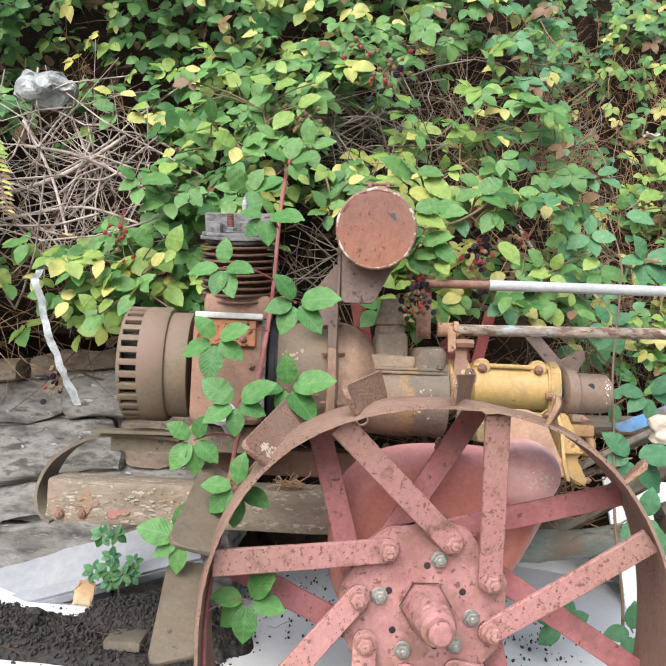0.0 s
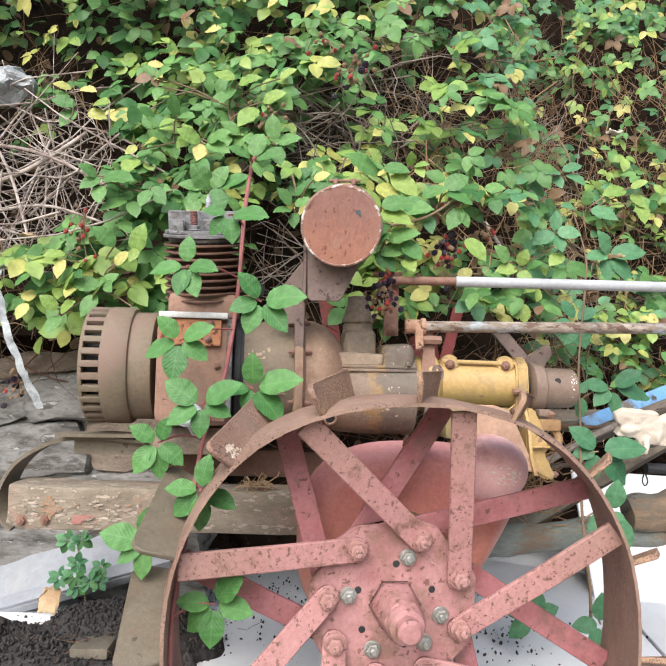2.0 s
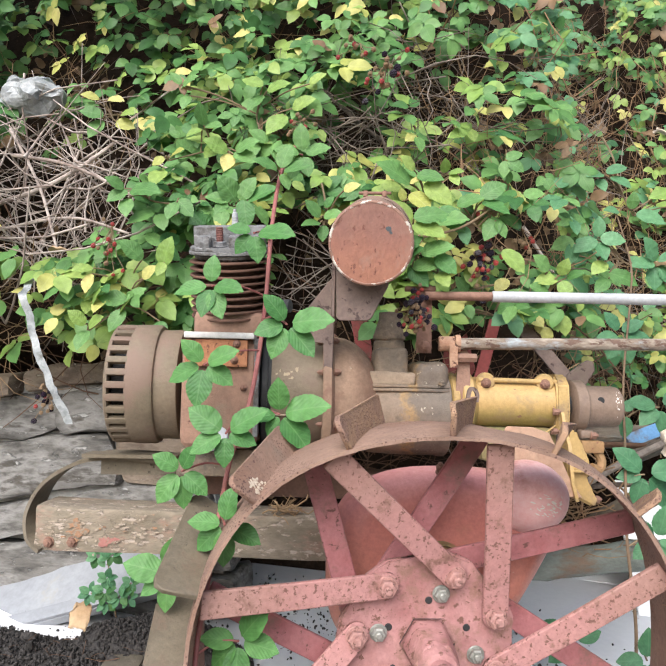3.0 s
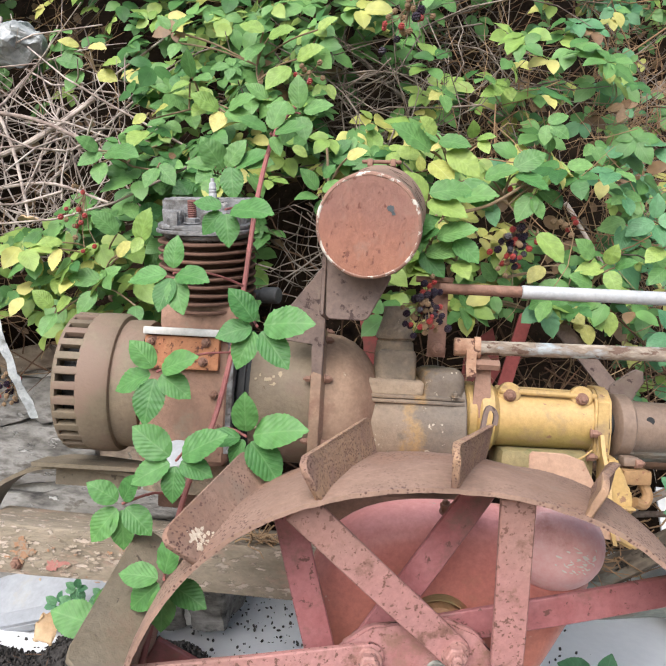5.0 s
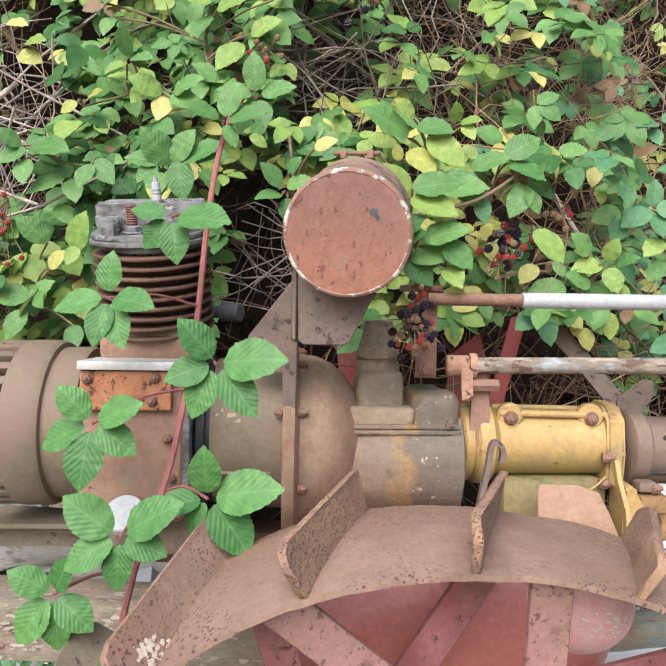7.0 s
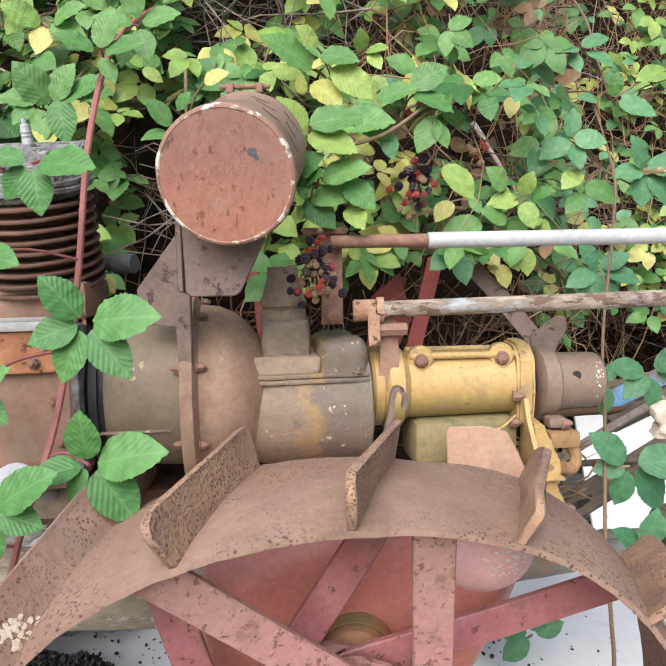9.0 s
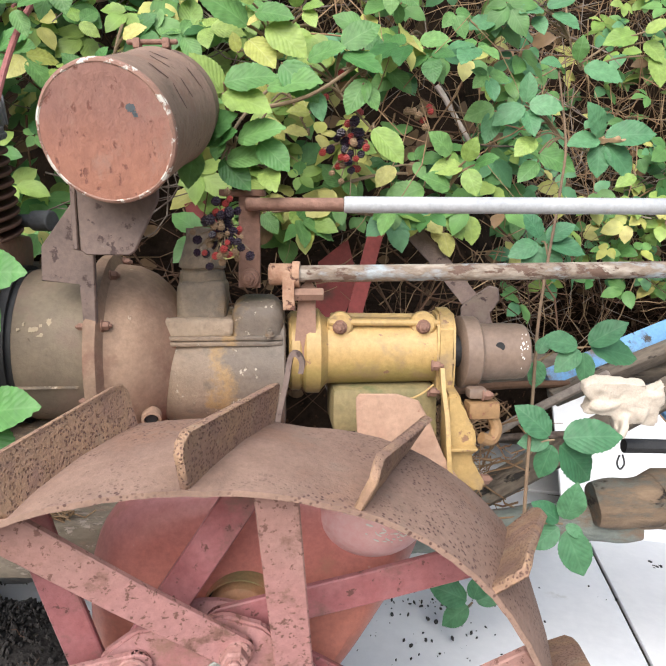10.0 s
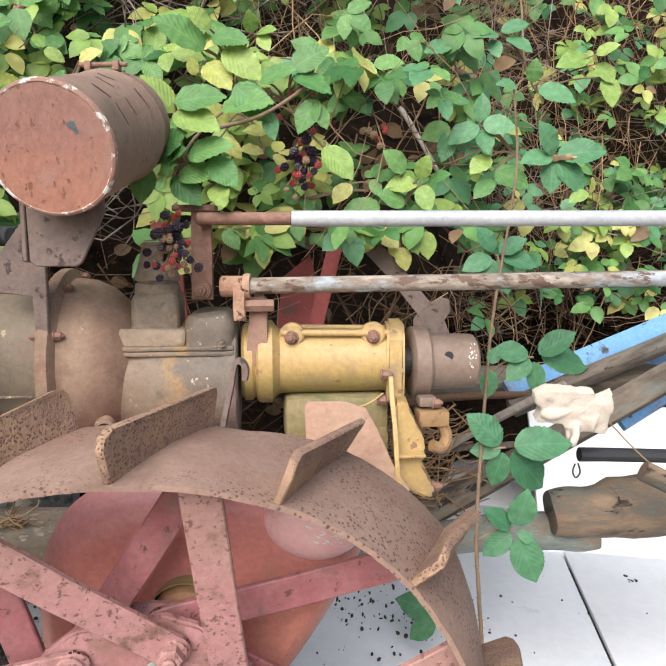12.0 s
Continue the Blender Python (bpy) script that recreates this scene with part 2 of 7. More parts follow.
PALE_METAL = surface("scraped_pale_metal", [(0.45, 0.44, 0.42), (0.6, 0.59, 0.57)], 30, 0.5, metal=0.2, bump=0.2, dirt=(0.3, 0.22, 0.16), dirt_at=0.6, dirt_scale=30)
FIN = surface("rusty_fins", [(0.1, 0.06, 0.045), (0.17, 0.095, 0.07)], 20, 0.75, bump=0.3, spec=0.12)
BLACK = surface("black_rubber", [(0.015, 0.015, 0.016), (0.03, 0.03, 0.03)], 20, 0.6)
STEEL = surface("grey_bolt_steel", [(0.25, 0.25, 0.22), (0.36, 0.36, 0.33)], 60, 0.5, metal=0.5)
BOLT_DARK = surface("dark_red_stud", [(0.13, 0.055, 0.045), (0.2, 0.085, 0.07)], 60, 0.7, bump=0.4)
BOLT_RUST = surface("rusty_bolt", [(0.17, 0.088, 0.06), (0.26, 0.145, 0.105)], 60, 0.75, bump=0.5)
WHITE_PAINT = surface("white_tube_paint", [(0.34, 0.35, 0.36), (0.44, 0.45, 0.455)], 10, 0.4, bump=0.08, spots=(0.38, 0.32, 0.27), spot_at=0.7, spot_scale=45, dirt=(0.34, 0.32, 0.3), dirt_at=0.58, dirt_scale=12)
CHIPPED = surface("chipped_pale_paint", [(0.17, 0.125, 0.092), (0.38, 0.33, 0.27), (0.2, 0.15, 0.11), (0.33, 0.38, 0.4), (0.34, 0.3, 0.25)], 24, 0.65, bump=0.5, stretch=(0.45, 1, 1), spots=(0.13, 0.078, 0.055), spot_at=0.54, spot_scale=75)
TIMBER = surface("weathered_timber", [(0.16, 0.135, 0.095), (0.26, 0.215, 0.16), (0.19, 0.158, 0.115), (0.25, 0.2, 0.145)], 20, 0.88, bump=0.7, stretch=(0.45, 1, 1), dirt=(0.31, 0.2, 0.15), dirt_at=0.54, dirt_scale=26, spots=(0.42, 0.345, 0.28), spot_at=0.56, spot_scale=90)
STONE = surface("grey_stone", [(0.03, 0.028, 0.026), (0.13, 0.122, 0.11), (0.24, 0.23, 0.215), (0.06, 0.056, 0.052)], 18, 0.9, bump=1.0, fine=70, stretch=(0.6, 1, 1.6), spots=(0.36, 0.35, 0.33), spot_at=0.62, spot_scale=34, dirt=(0.09, 0.078, 0.062), dirt_at=0.54, dirt_scale=9)
MORTAR = surface("pale_mortar", [(0.2, 0.19, 0.175), (0.5, 0.49, 0.46)], 14, 0.95, bump=0.6)
STONE_BROWN = surface("earthy_stone", [(0.09, 0.066, 0.048), (0.21, 0.165, 0.125), (0.15, 0.113, 0.08)], 16, 0.95, bump=1.0, fine=90, stretch=(0.7, 1, 1.4), dirt=(0.07, 0.052, 0.038), dirt_at=0.52, dirt_scale=12, spots=(0.34, 0.3, 0.25), spot_at=0.63, spot_scale=50)
PVC = surface("white_plastic", [(0.75, 0.76, 0.775), (0.83, 0.83, 0.835)], 3, 0.35, bump=0.03, fine=40, dirt=(0.55, 0.54, 0.5), dirt_at=0.66, dirt_scale=9)
# Darker copy of PVC: the leaning profile's shade is in its base colour.
PVC_SHADED = surface("white_plastic_shaded", [(0.23, 0.24, 0.26), (0.29, 0.3, 0.315)], 3, 0.4, bump=0.04, fine=40, dirt=(0.3, 0.29, 0.27), dirt_at=0.6, dirt_scale=12)
SOIL = surface("trodden_earth", [(0.09, 0.074, 0.058), (0.18, 0.15, 0.118), (0.13, 0.108, 0.085)], 9, 0.95, bump=0.9, fine=90, spots=(0.22, 0.2, 0.17), spot_at=0.62, spot_scale=40)
# Litter coloured near black: the shade in the thicket's gaps is put into it.
LITTER_SHADED = surface("dry_litter_shaded", [(0.009, 0.006, 0.005), (0.035, 0.023, 0.016), (0.016, 0.011, 0.008)], 14, 0.95, bump=0.9, fine=120, spots=(0.11, 0.06, 0.036), spot_at=0.62, spot_scale=60, spec=0.05)
CINDER = surface("black_cinders", [(0.012, 0.011, 0.011), (0.06, 0.055, 0.052), (0.018, 0.017, 0.016)], 60, 0.85, bump=0.6, spec=0.12)
STICK = surface("dry_stem", [(0.12, 0.092, 0.076), (0.3, 0.25, 0.21), (0.09, 0.066, 0.054), (0.24, 0.195, 0.16)], 9, 0.85, bump=0.2, spec=0.12)
HEAP_STICK = surface("pale_dead_stem", [(0.26, 0.21, 0.185), (0.54, 0.465, 0.415), (0.24, 0.185, 0.16), (0.47, 0.4, 0.35)], 9, 0.85, bump=0.2, spec=0.12)
STICK_TAN = surface("dry_grass", [(0.19, 0.115, 0.06), (0.36, 0.245, 0.145), (0.15, 0.09, 0.05)], 9, 0.9, bump=0.1, spec=0.12)
STICK_DARK = surface("dark_dry_stem", [(0.065, 0.038, 0.026), (0.165, 0.095, 0.06)], 6, 0.9, bump=0.2, spec=0.12)
STICK_BROWN = surface("brown_dry_stem", [(0.17, 0.095, 0.052), (0.3, 0.19, 0.11), (0.13, 0.07, 0.042)], 9, 0.9, bump=0.2, spec=0.12)
CANE = surface("red_brown_cane", [(0.2, 0.06, 0.055), (0.29, 0.105, 0.095), (0.21, 0.08, 0.065)], 16, 0.6, bump=0.2)
CANE_TAN = surface("tan_green_cane", [(0.15, 0.1, 0.055), (0.25, 0.18, 0.105)], 16, 0.65, bump=0.2)
CANE_BROWN = surface("brown_cane", [(0.1, 0.062, 0.038), (0.19, 0.125, 0.075), (0.12, 0.085, 0.05)], 16, 0.7, bump=0.3)
BLUE_PAINT = surface("pale_blue_paint", [(0.08, 0.21, 0.4), (0.15, 0.32, 0.52)], 9, 0.6, bump=0.3, dirt=(0.12, 0.095, 0.072), dirt_at=0.5, dirt_scale=11, spots=(0.05, 0.045, 0.04), spot_at=0.62, spot_scale=30)
BARK = surface("grey_brown_wood", [(0.06, 0.047, 0.036), (0.17, 0.135, 0.1), (0.085, 0.066, 0.05), (0.15, 0.135, 0.11)], 18, 0.9, bump=1.0, stretch=(0.35, 1, 1), dirt=(0.14, 0.155, 0.135), dirt_at=0.55, dirt_scale=14, spots=(0.035, 0.03, 0.025), spot_at=0.6, spot_scale=40)
LOG = surface("brown_barkless_log", [(0.07, 0.05, 0.034), (0.2, 0.138, 0.088), (0.11, 0.078, 0.052), (0.24, 0.17, 0.11)], 9, 0.85, bump=1.0, stretch=(0.5, 1, 1.6), dirt=(0.1, 0.11, 0.095), dirt_at=0.5, dirt_scale=9, spots=(0.04, 0.03, 0.024), spot_at=0.6, spot_scale=26)
MOSS_YELLOW = surface("mossy_yellow_paint", [(0.17, 0.14, 0.07), (0.25, 0.2, 0.095), (0.15, 0.135, 0.065)], 14, 0.7, bump=0.35, dirt=(0.13, 0.14, 0.06), dirt_at=0.52, dirt_scale=20)
CLOTH = surface("cream_cotton", [(0.55, 0.465, 0.375), (0.63, 0.55, 0.455)], 12, 0.95, bump=0.5, fine=400)
FILM = surface("crumpled_white_film", [(0.12, 0.135, 0.135), (0.34, 0.355, 0.355), (0.19, 0.205, 0.205)], 24, 0.28, bump=0.3, dirt=(0.09, 0.09, 0.075), dirt_at=0.58, dirt_scale=20)
DRY_LEAF = surface("dry_leaf", [(0.34, 0.22, 0.12), (0.5, 0.36, 0.22)], 20, 0.85, bump=0.3)
BERRY_BLACK = surface("ripe_berry", [(0.012, 0.01, 0.016), (0.03, 0.015, 0.03)], 30, 0.25, bump=0)
BERRY_RED = surface("unripe_berry", [(0.26, 0.028, 0.028), (0.35, 0.055, 0.045)], 30, 0.35, bump=0)
BERRY_DRY = surface("dried_berry", [(0.2, 0.13, 0.08), (0.3, 0.2, 0.11)], 60, 0.8, bump=0.2)

LEAF_TONES = {
    "mid": ((0.081, 0.198, 0.055), (0.162, 0.314, 0.095), (0.302, 0.484, 0.218)),
    "fresh": ((0.058, 0.175, 0.046), (0.11, 0.265, 0.073), (0.28, 0.44, 0.2)),
    "lime": ((0.184, 0.308, 0.068), (0.313, 0.418, 0.11), (0.4, 0.506, 0.218)),
    "yellow": ((0.367, 0.396, 0.095), (0.562, 0.506, 0.178), (0.626, 0.605, 0.355)),
    "blue": ((0.075, 0.21, 0.09), (0.135, 0.3, 0.14), (0.22, 0.385, 0.22)),
    "deep": ((0.05, 0.16, 0.072), (0.095, 0.235, 0.11), (0.19, 0.35, 0.2)),
    "dark": ((0.043, 0.132, 0.037), (0.086, 0.209, 0.059), (0.14, 0.275, 0.11)),
    "brown": ((0.17, 0.1, 0.055), (0.28, 0.18, 0.1), (0.28, 0.2, 0.12)),
}
LEAF = {k: leaf_surface("leaf_" + k, *v) for k, v in LEAF_TONES.items()}
LEAF_MASS = {k: leaf_surface("leaf_mass_" + k, *v, island=True) for k, v in LEAF_TONES.items()}


# ---- shapes ----
def thing(name, at, label, category, group=""):
    ob = new(name)
    ob.location = at
    ob.empty_display_size = 0.05
    return tagged(ob, label, category, group)


def finish(me, material, smooth):
    for m in (material if isinstance(material, (list, tuple)) else [material]):
        me.materials.append(m)
    if smooth:
        me.shade_smooth()
        me.set_sharp_from_angle(angle=radians(35))
    return me


def mesh(name, bm, material, smooth=True):
    me = bpy.data.meshes.new(name)
    bmesh.ops.recalc_face_normals(bm, faces=bm.faces)
    bm.to_mesh(me)
    bm.free()
    return finish(me, material, smooth)


def part(name, bm, material, parent, label="", smooth=True):
    """One mesh object, given in world places, under a thing or a part."""
    ob = new(name, mesh(name, bm, material, smooth))
    ob.parent = parent
    if parent.parent is None:
        ob.matrix_parent_inverse = parent.matrix_basis.inverted()
    return tagged(ob, label)


def solo(name, bm, material, label, category, kind="", smooth=True, group=""):
    return tagged(new(name, mesh(name, bm, material, smooth)), label, category, group, kind)


def piece(name, me, parent, m):
    """A repeat on a shared mesh, placed by the world pose m."""
    ob = new(name, me)
    ob.parent = parent
    base = parent.matrix_basis if parent.parent is None else Matrix.Identity(4)
    ob.matrix_basis = base.inverted() @ m
    return ob


def box(bm, c, size, rot=None, bevel=0.0, segs=2):
    m = Matrix.Translation(c) @ (rot.to_4x4() if rot else Matrix.Identity(4)) @ Matrix.Diagonal((*size, 1))
    vs = bmesh.ops.create_cube(bm, size=1, matrix=m)["verts"]
    if bevel:
        es = list({e for v in vs for e in v.link_edges})
        bmesh.ops.bevel(bm, geom=es, offset=bevel, segments=segs, affect="EDGES", profile=0.6)
    return bm


def axes(d, up=(0, 0, 1)):
    d = Vector(d).normalized()
    u = Vector(up)
    if abs(d.dot(u)) > 0.98:
        u = Vector((0, 1, 0))
    s = d.cross(u).normalized()
    return d, s, s.cross(d)


def lathe(bm, start, direction, profile, seg=40):
    """Turned shape: profile of (distance along, radius) from start."""
    d, s, u = axes(direction)
    start = Vector(start)
    rings = []
    for a, r in profile:
        c = start + d * a
        if r < 1e-5:
            rings.append([bm.verts.new(c)])
        else:
            rings.append([bm.verts.new(c + (s * math.cos(k * math.tau / seg) + u * math.sin(k * math.tau / seg)) * r) for k in range(seg)])
    for p, q in zip(rings, rings[1:]):
        for k in range(seg):
            n = (k + 1) % seg
            if len(p) == 1 and len(q) == 1:
                continue
            if len(p) == 1:
                bm.faces.new((p[0], q[k], q[n]))
            elif len(q) == 1:
                bm.faces.new((p[k], p[n], q[0]))
            else:
                bm.faces.new((p[k], p[n], q[n], q[k]))
    return bm


def rod(bm, p, q, r, r2=None, seg=20, edge=0.0015):
    p, q = Vector(p), Vector(q)
    n = (q - p).length
    r2 = r if r2 is None else r2
    e = min(edge, n / 3, r / 2)
    return lathe(bm, p, q - p, [(0, 0), (0, r - e), (e, r), (n - e, r2), (n, r2 - e), (n, 0)], seg)


def hexbolt(bm, p, d, r, h):
    d, s, u = axes(d)
    p = Vector(p)
    rod(bm, p, p + d * h * 0.25, r * 1.35, seg=16)
    lathe(bm, p + d * h * 0.25, d, [(0, 0), (0, r * 1.1), (h * 0.6, r * 1.1), (h * 0.75, r * 0.9), (h * 0.75, 0)], 6)
    rod(bm, p + d * h * 0.9, p + d * h * 1.35, r * 0.55, seg=10)
    return bm


def tube(bm, pts, radii, seg=8, closed=True):
    pts = [Vector(p) for p in pts]
    rings = []
    prev = None
    for i, p in enumerate(pts):
        d = (pts[min(i + 1, len(pts) - 1)] - pts[max(i - 1, 0)]).normalized()
        if prev is None:
            d, s, u = axes(d)
        else:
            s = (prev - d * prev.dot(d)).normalized()
            u = s.cross(d)
        prev = s
        r = radii[i] if isinstance(radii, (list, tuple)) else radii
        rings.append([bm.verts.new(p + (s * math.cos(k * math.tau / seg) + u * math.sin(k * math.tau / seg)) * r) for k in range(seg)])
    for p, q in zip(rings, rings[1:]):
        for k in range(seg):
            bm.faces.new((p[k], p[(k + 1) % seg], q[(k + 1) % seg], q[k]))
    if closed:
        bm.faces.new(rings[0])
        bm.faces.new(rings[-1])
    return bm


def strip(bm, pts, width_dir, width, thick):
    """A bent flat bar through pts; width lies along width_dir."""
    pts = [Vector(p) for p in pts]
    w = Vector(width_dir).normalized() * width / 2
    rings = []
    for i, p in enumerate(pts):
        d = (pts[min(i + 1, len(pts) - 1)] - pts[max(i - 1, 0)]).normalized()
        n = d.cross(w).normalized() * thick / 2
        rings.append([bm.verts.new(p + a + c) for a, c in ((w, n), (-w, n), (-w, -n), (w, -n))])
    for p, q in zip(rings, rings[1:]):
        for k in range(4):
            bm.faces.new((p[k], p[(k + 1) % 4], q[(k + 1) % 4], q[k]))
    bm.faces.new(rings[0])
    bm.faces.new(rings[-1])
    return bm


def slab(bm, outline, normal, thick, up=(0, 0, 1)):
    """A flat plate with the outline given as world points, thick along normal."""
    n = Vector(normal).normalized() * thick
    a = [bm.verts.new(Vector(p)) for p in outline]
    c = [bm.verts.new(Vector(p) + n) for p in outline]
    bm.faces.new(a)
    bm.faces.new(c)
    for k in range(len(a)):
        j = (k + 1) % len(a)
        bm.faces.new((a[k], a[j], c[j], c[k]))
    return bm


def bend(pts, n=6):
    """Points of a smooth curve through pts."""
    pts = [Vector(p) for p in pts]
    out = []
    for i in range(len(pts) - 1):
        p0, p1, p2, p3 = pts[max(i - 1, 0)], pts[i], pts[i + 1], pts[min(i + 2, len(pts) - 1)]
        for k in range(n):
            t = k / n
            out.append(0.5 * ((2 * p1) + (p2 - p0) * t + (2 * p0 - 5 * p1 + 4 * p2 - p3) * t * t + (3 * p1 - p0 - 3 * p2 + p3) * t ** 3))
    out.append(pts[-1])
    return out


# ---- ground, bank and wall ----
def ground_z(x, y):
    return 0.385 - 0.09 * max(-1.5, min(1.5, x - 0.2)) + 0.012 * noise.noise((x * 2.3, y * 2.3, 0.0))


def recess(x):
    """The bank steps back beyond the coupling."""
    k = max(0.0, min(1.0, (x - 0.55) / 0.35))
    return k * k * (3 - 2 * k)


def bank_y(x, z):
    """How far back the face of the overgrown bank lies at a height; it is undercut below about a metre."""
    h = z - 0.9
    under = max(0.0, min(1.0, (1.06 - z) / 0.2))
    right = max(0.0, min(1.0, (x - 0.45) / 0.5))
    cave = under * (0.6 + 0.25 * right)
    return 1.64 + 0.55 * recess(x) + 0.34 * h + cave + 0.08 * noise.noise((x * 1.4, z * 1.4, 3.0)) + 0.03 * noise.noise((x * 6, z * 6, 5.0)) + 0.1 * right


def build_ground():
    bm = bmesh.new()
    xs = [-60, -20, -8, -4] + [-2.5 + 0.1 * i for i in range(56)] + [4, 8, 20, 60]
    ys = [-60, -20, -8, -3] + [-1.5 + 0.1 * i for i in range(41)] + [4, 8, 20, 60]
    g = [[bm.verts.new((x, y, ground_z(x, y))) for x in xs] for y in ys]
    for r, s in zip(g, g[1:]):
        for k in range(len(xs) - 1):
            bm.faces.new((r[k], r[k + 1], s[k + 1], s[k]))
    return tagged(new("ground", mesh("ground", bm, SOIL)), "bare trodden earth with dry litter", "ground", kind="structure")


def build_bank():
    bm = bmesh.new()
    xs = [-40, -12, -5] + [-3 + 0.1 * i for i in range(66)] + [6, 12, 40]
    zs = [0.2 + 0.09 * i for i in range(48)]
    g = [[bm.verts.new((x, bank_y(max(-3, min(4, x)), z), z)) for x in xs] for z in zs]
    top = [bm.verts.new((x, 60, 5.4)) for x in xs]
    g.append(top)
    for r, s in zip(g, g[1:]):
        for k in range(len(xs) - 1):
            bm.faces.new((r[k], r[k + 1], s[k + 1], s[k]))
    return tagged(new("bank", mesh("bank", bm, LITTER_SHADED)), "steep bank of litter under brambles, gap shade in its colour", "bank", kind="structure")


build_ground()
build_bank()


def rough_block(bm, c, size, seed, amount=0.012, bevel=0.012):
    b2 = bmesh.new()
    box(b2, (0, 0, 0), size, bevel=min(bevel, min(size) / 3), segs=2)
    bmesh.ops.subdivide_edges(b2, edges=[e for e in b2.edges if e.calc_length() > 0.05], cuts=5, use_grid_fill=True)
    for v in b2.verts:
        p = v.co * 9 + Vector((seed * 3.7, seed * 1.3, 0))
        v.co += noise.noise_vector(p) * amount + noise.noise_vector(p * 4.3) * amount * 0.35
        v.co += Vector(c)
    me = bpy.data.meshes.new("tmp")
    b2.to_mesh(me)
    b2.free()
    bm.from_mesh(me)
    bpy.data.meshes.remove(me)
    return bm


def build_wall():
    rnd = random.Random(4)
    slope = Matrix.Translation((-0.6, 0, 0.78)) @ Euler((0, radians(-7.5), 0)).to_matrix().to_4x4() @ Matrix.Translation((0.6, 0, -0.78))
    core = bmesh.new()
    box(core, (-1.12, 1.665, 0.72), (1.76, 0.18, 0.6))
    bmesh.ops.transform(core, matrix=slope, verts=core.verts)
    wall = tagged(new("wall_left", mesh("wall_left", core, MORTAR)), "low old retaining wall of rough grey stone blocks", "wall", kind="structure")
    z = 0.4
    n = 0
    for h, lo, hi in ((0.12, 0.3, 0.6), (0.13, 0.25, 0.55), (0.09, 0.3, 0.7), (0.14, 0.3, 0.6), (0.11, 0.35, 0.7), (0.06, 0.9, 1.3)):
        x = -2.0 + rnd.uniform(0, 0.3)
        while x < -0.26:
            w = min(rnd.uniform(lo, hi), -0.2 - x)
            if w > 0.06:
                bm = rough_block(bmesh.new(), (0, 0, 0), (w - 0.012, 0.18, h - 0.011), n, 0.02, 0.014)
                bmesh.ops.subdivide_edges(bm, edges=[e for e in bm.edges if e.calc_length() > 0.03], cuts=2, use_grid_fill=True)
                for v in bm.verts:
                    p = Vector((v.co.x * 14, v.co.y * 40, v.co.z * 60)) + Vector((n * 2.3, 0, 0))
                    v.co += noise.noise_vector(p) * 0.0045 + noise.noise_vector(p * 2.7) * 0.002
                bmesh.ops.transform(bm, matrix=slope @ Matrix.Translation((x + w / 2, 1.63 + rnd.uniform(-0.025, 0.025), z + h / 2)), verts=bm.verts)
                part("stone", bm, STONE_BROWN if z > 0.95 or (0.7 < z < 0.8 and x + w / 2 > -0.45) else STONE, wall)
            n += 1
            x += w
        z += h


build_wall()

# ---- the walking tractor ----
tractor = thing("walking_tractor", (0.23, 1.2, 0.38), "old rusty walking tractor with a red iron wheel among brambles", "tractor")
WHEEL_RIM = Vector((0.237, 0.826, 0.664))
WHEEL_AXIS = Vector((-0.13, 1.0, 0.035)).normalized()
ACROSS = Vector((1.0, 0.13, 0.0)).normalized()
RISE = ACROSS.cross(WHEEL_AXIS).normalized()
R, RIM_WIDE = 0.318, 0.16
HUB_OFF = Vector((0.0, 0.0, 0.02))


def bent(a, d):
    """The rim is no true circle: knocked towards eight sides, and flared at the back over one stretch."""
    deg = (math.degrees(a) + 180) % 360 - 180
    flare = max(0.0, min(1.0, (72 - deg) / 40)) * max(0.0, min(1.0, (deg + 60) / 40))
    return 0.0065 * math.cos(4 * radians(deg - 46)) + 0.04 * flare * max(0.0, d) / RIM_WIDE


def on_wheel(a, r, d, hub=False, shift=0.0):
    """A place on the wheel: angle, radius and depth behind the front edge of the rim."""
    if r > 0.25:
        r += bent(a, d)
    c = WHEEL_RIM + WHEEL_AXIS * (d + shift) + (HUB_OFF if hub else Vector())
    return c + (ACROSS * math.cos(a) + RISE * math.sin(a)) * r


def chew(a):
    """Rust has eaten the edge of the rim unevenly."""
    return noise.noise((math.cos(a) * 9, math.sin(a) * 9, 4.0)) + 0.8 * noise.noise((math.cos(a) * 34, math.sin(a) * 34, 7.0))


def build_rim(shift, material, label):
    bm = bmesh.new()
    n = 264
    rings = []
    w = RIM_WIDE
    for k in range(n):
        a = k * math.tau / n
        e = 0.003 * noise.noise((math.cos(a) * 2.5, math.sin(a) * 2.5, 0)) + 0.0008 * noise.noise((math.cos(a) * 25, math.sin(a) * 25, 0))
        rings.append([bm.verts.new(on_wheel(a, r + e, d, shift=shift)) for r, d in ((R - 0.001, 0.0014 * chew(a)), (R + 0.003, 0.03), (R + 0.005, w / 2), (R + 0.003, w - 0.03), (R - 0.001, w - 0.001), (R - 0.005, w), (R - 0.004, w / 2), (R - 0.0055, 0.0014 * chew(a)))])
    for k in range(n):
        p, q = rings[k], rings[(k + 1) % n]
        for i in range(8):
            bm.faces.new((p[i], p[(i + 1) % 8], q[(i + 1) % 8], q[i]))
    return part("wheel", bm, material, tractor, label)


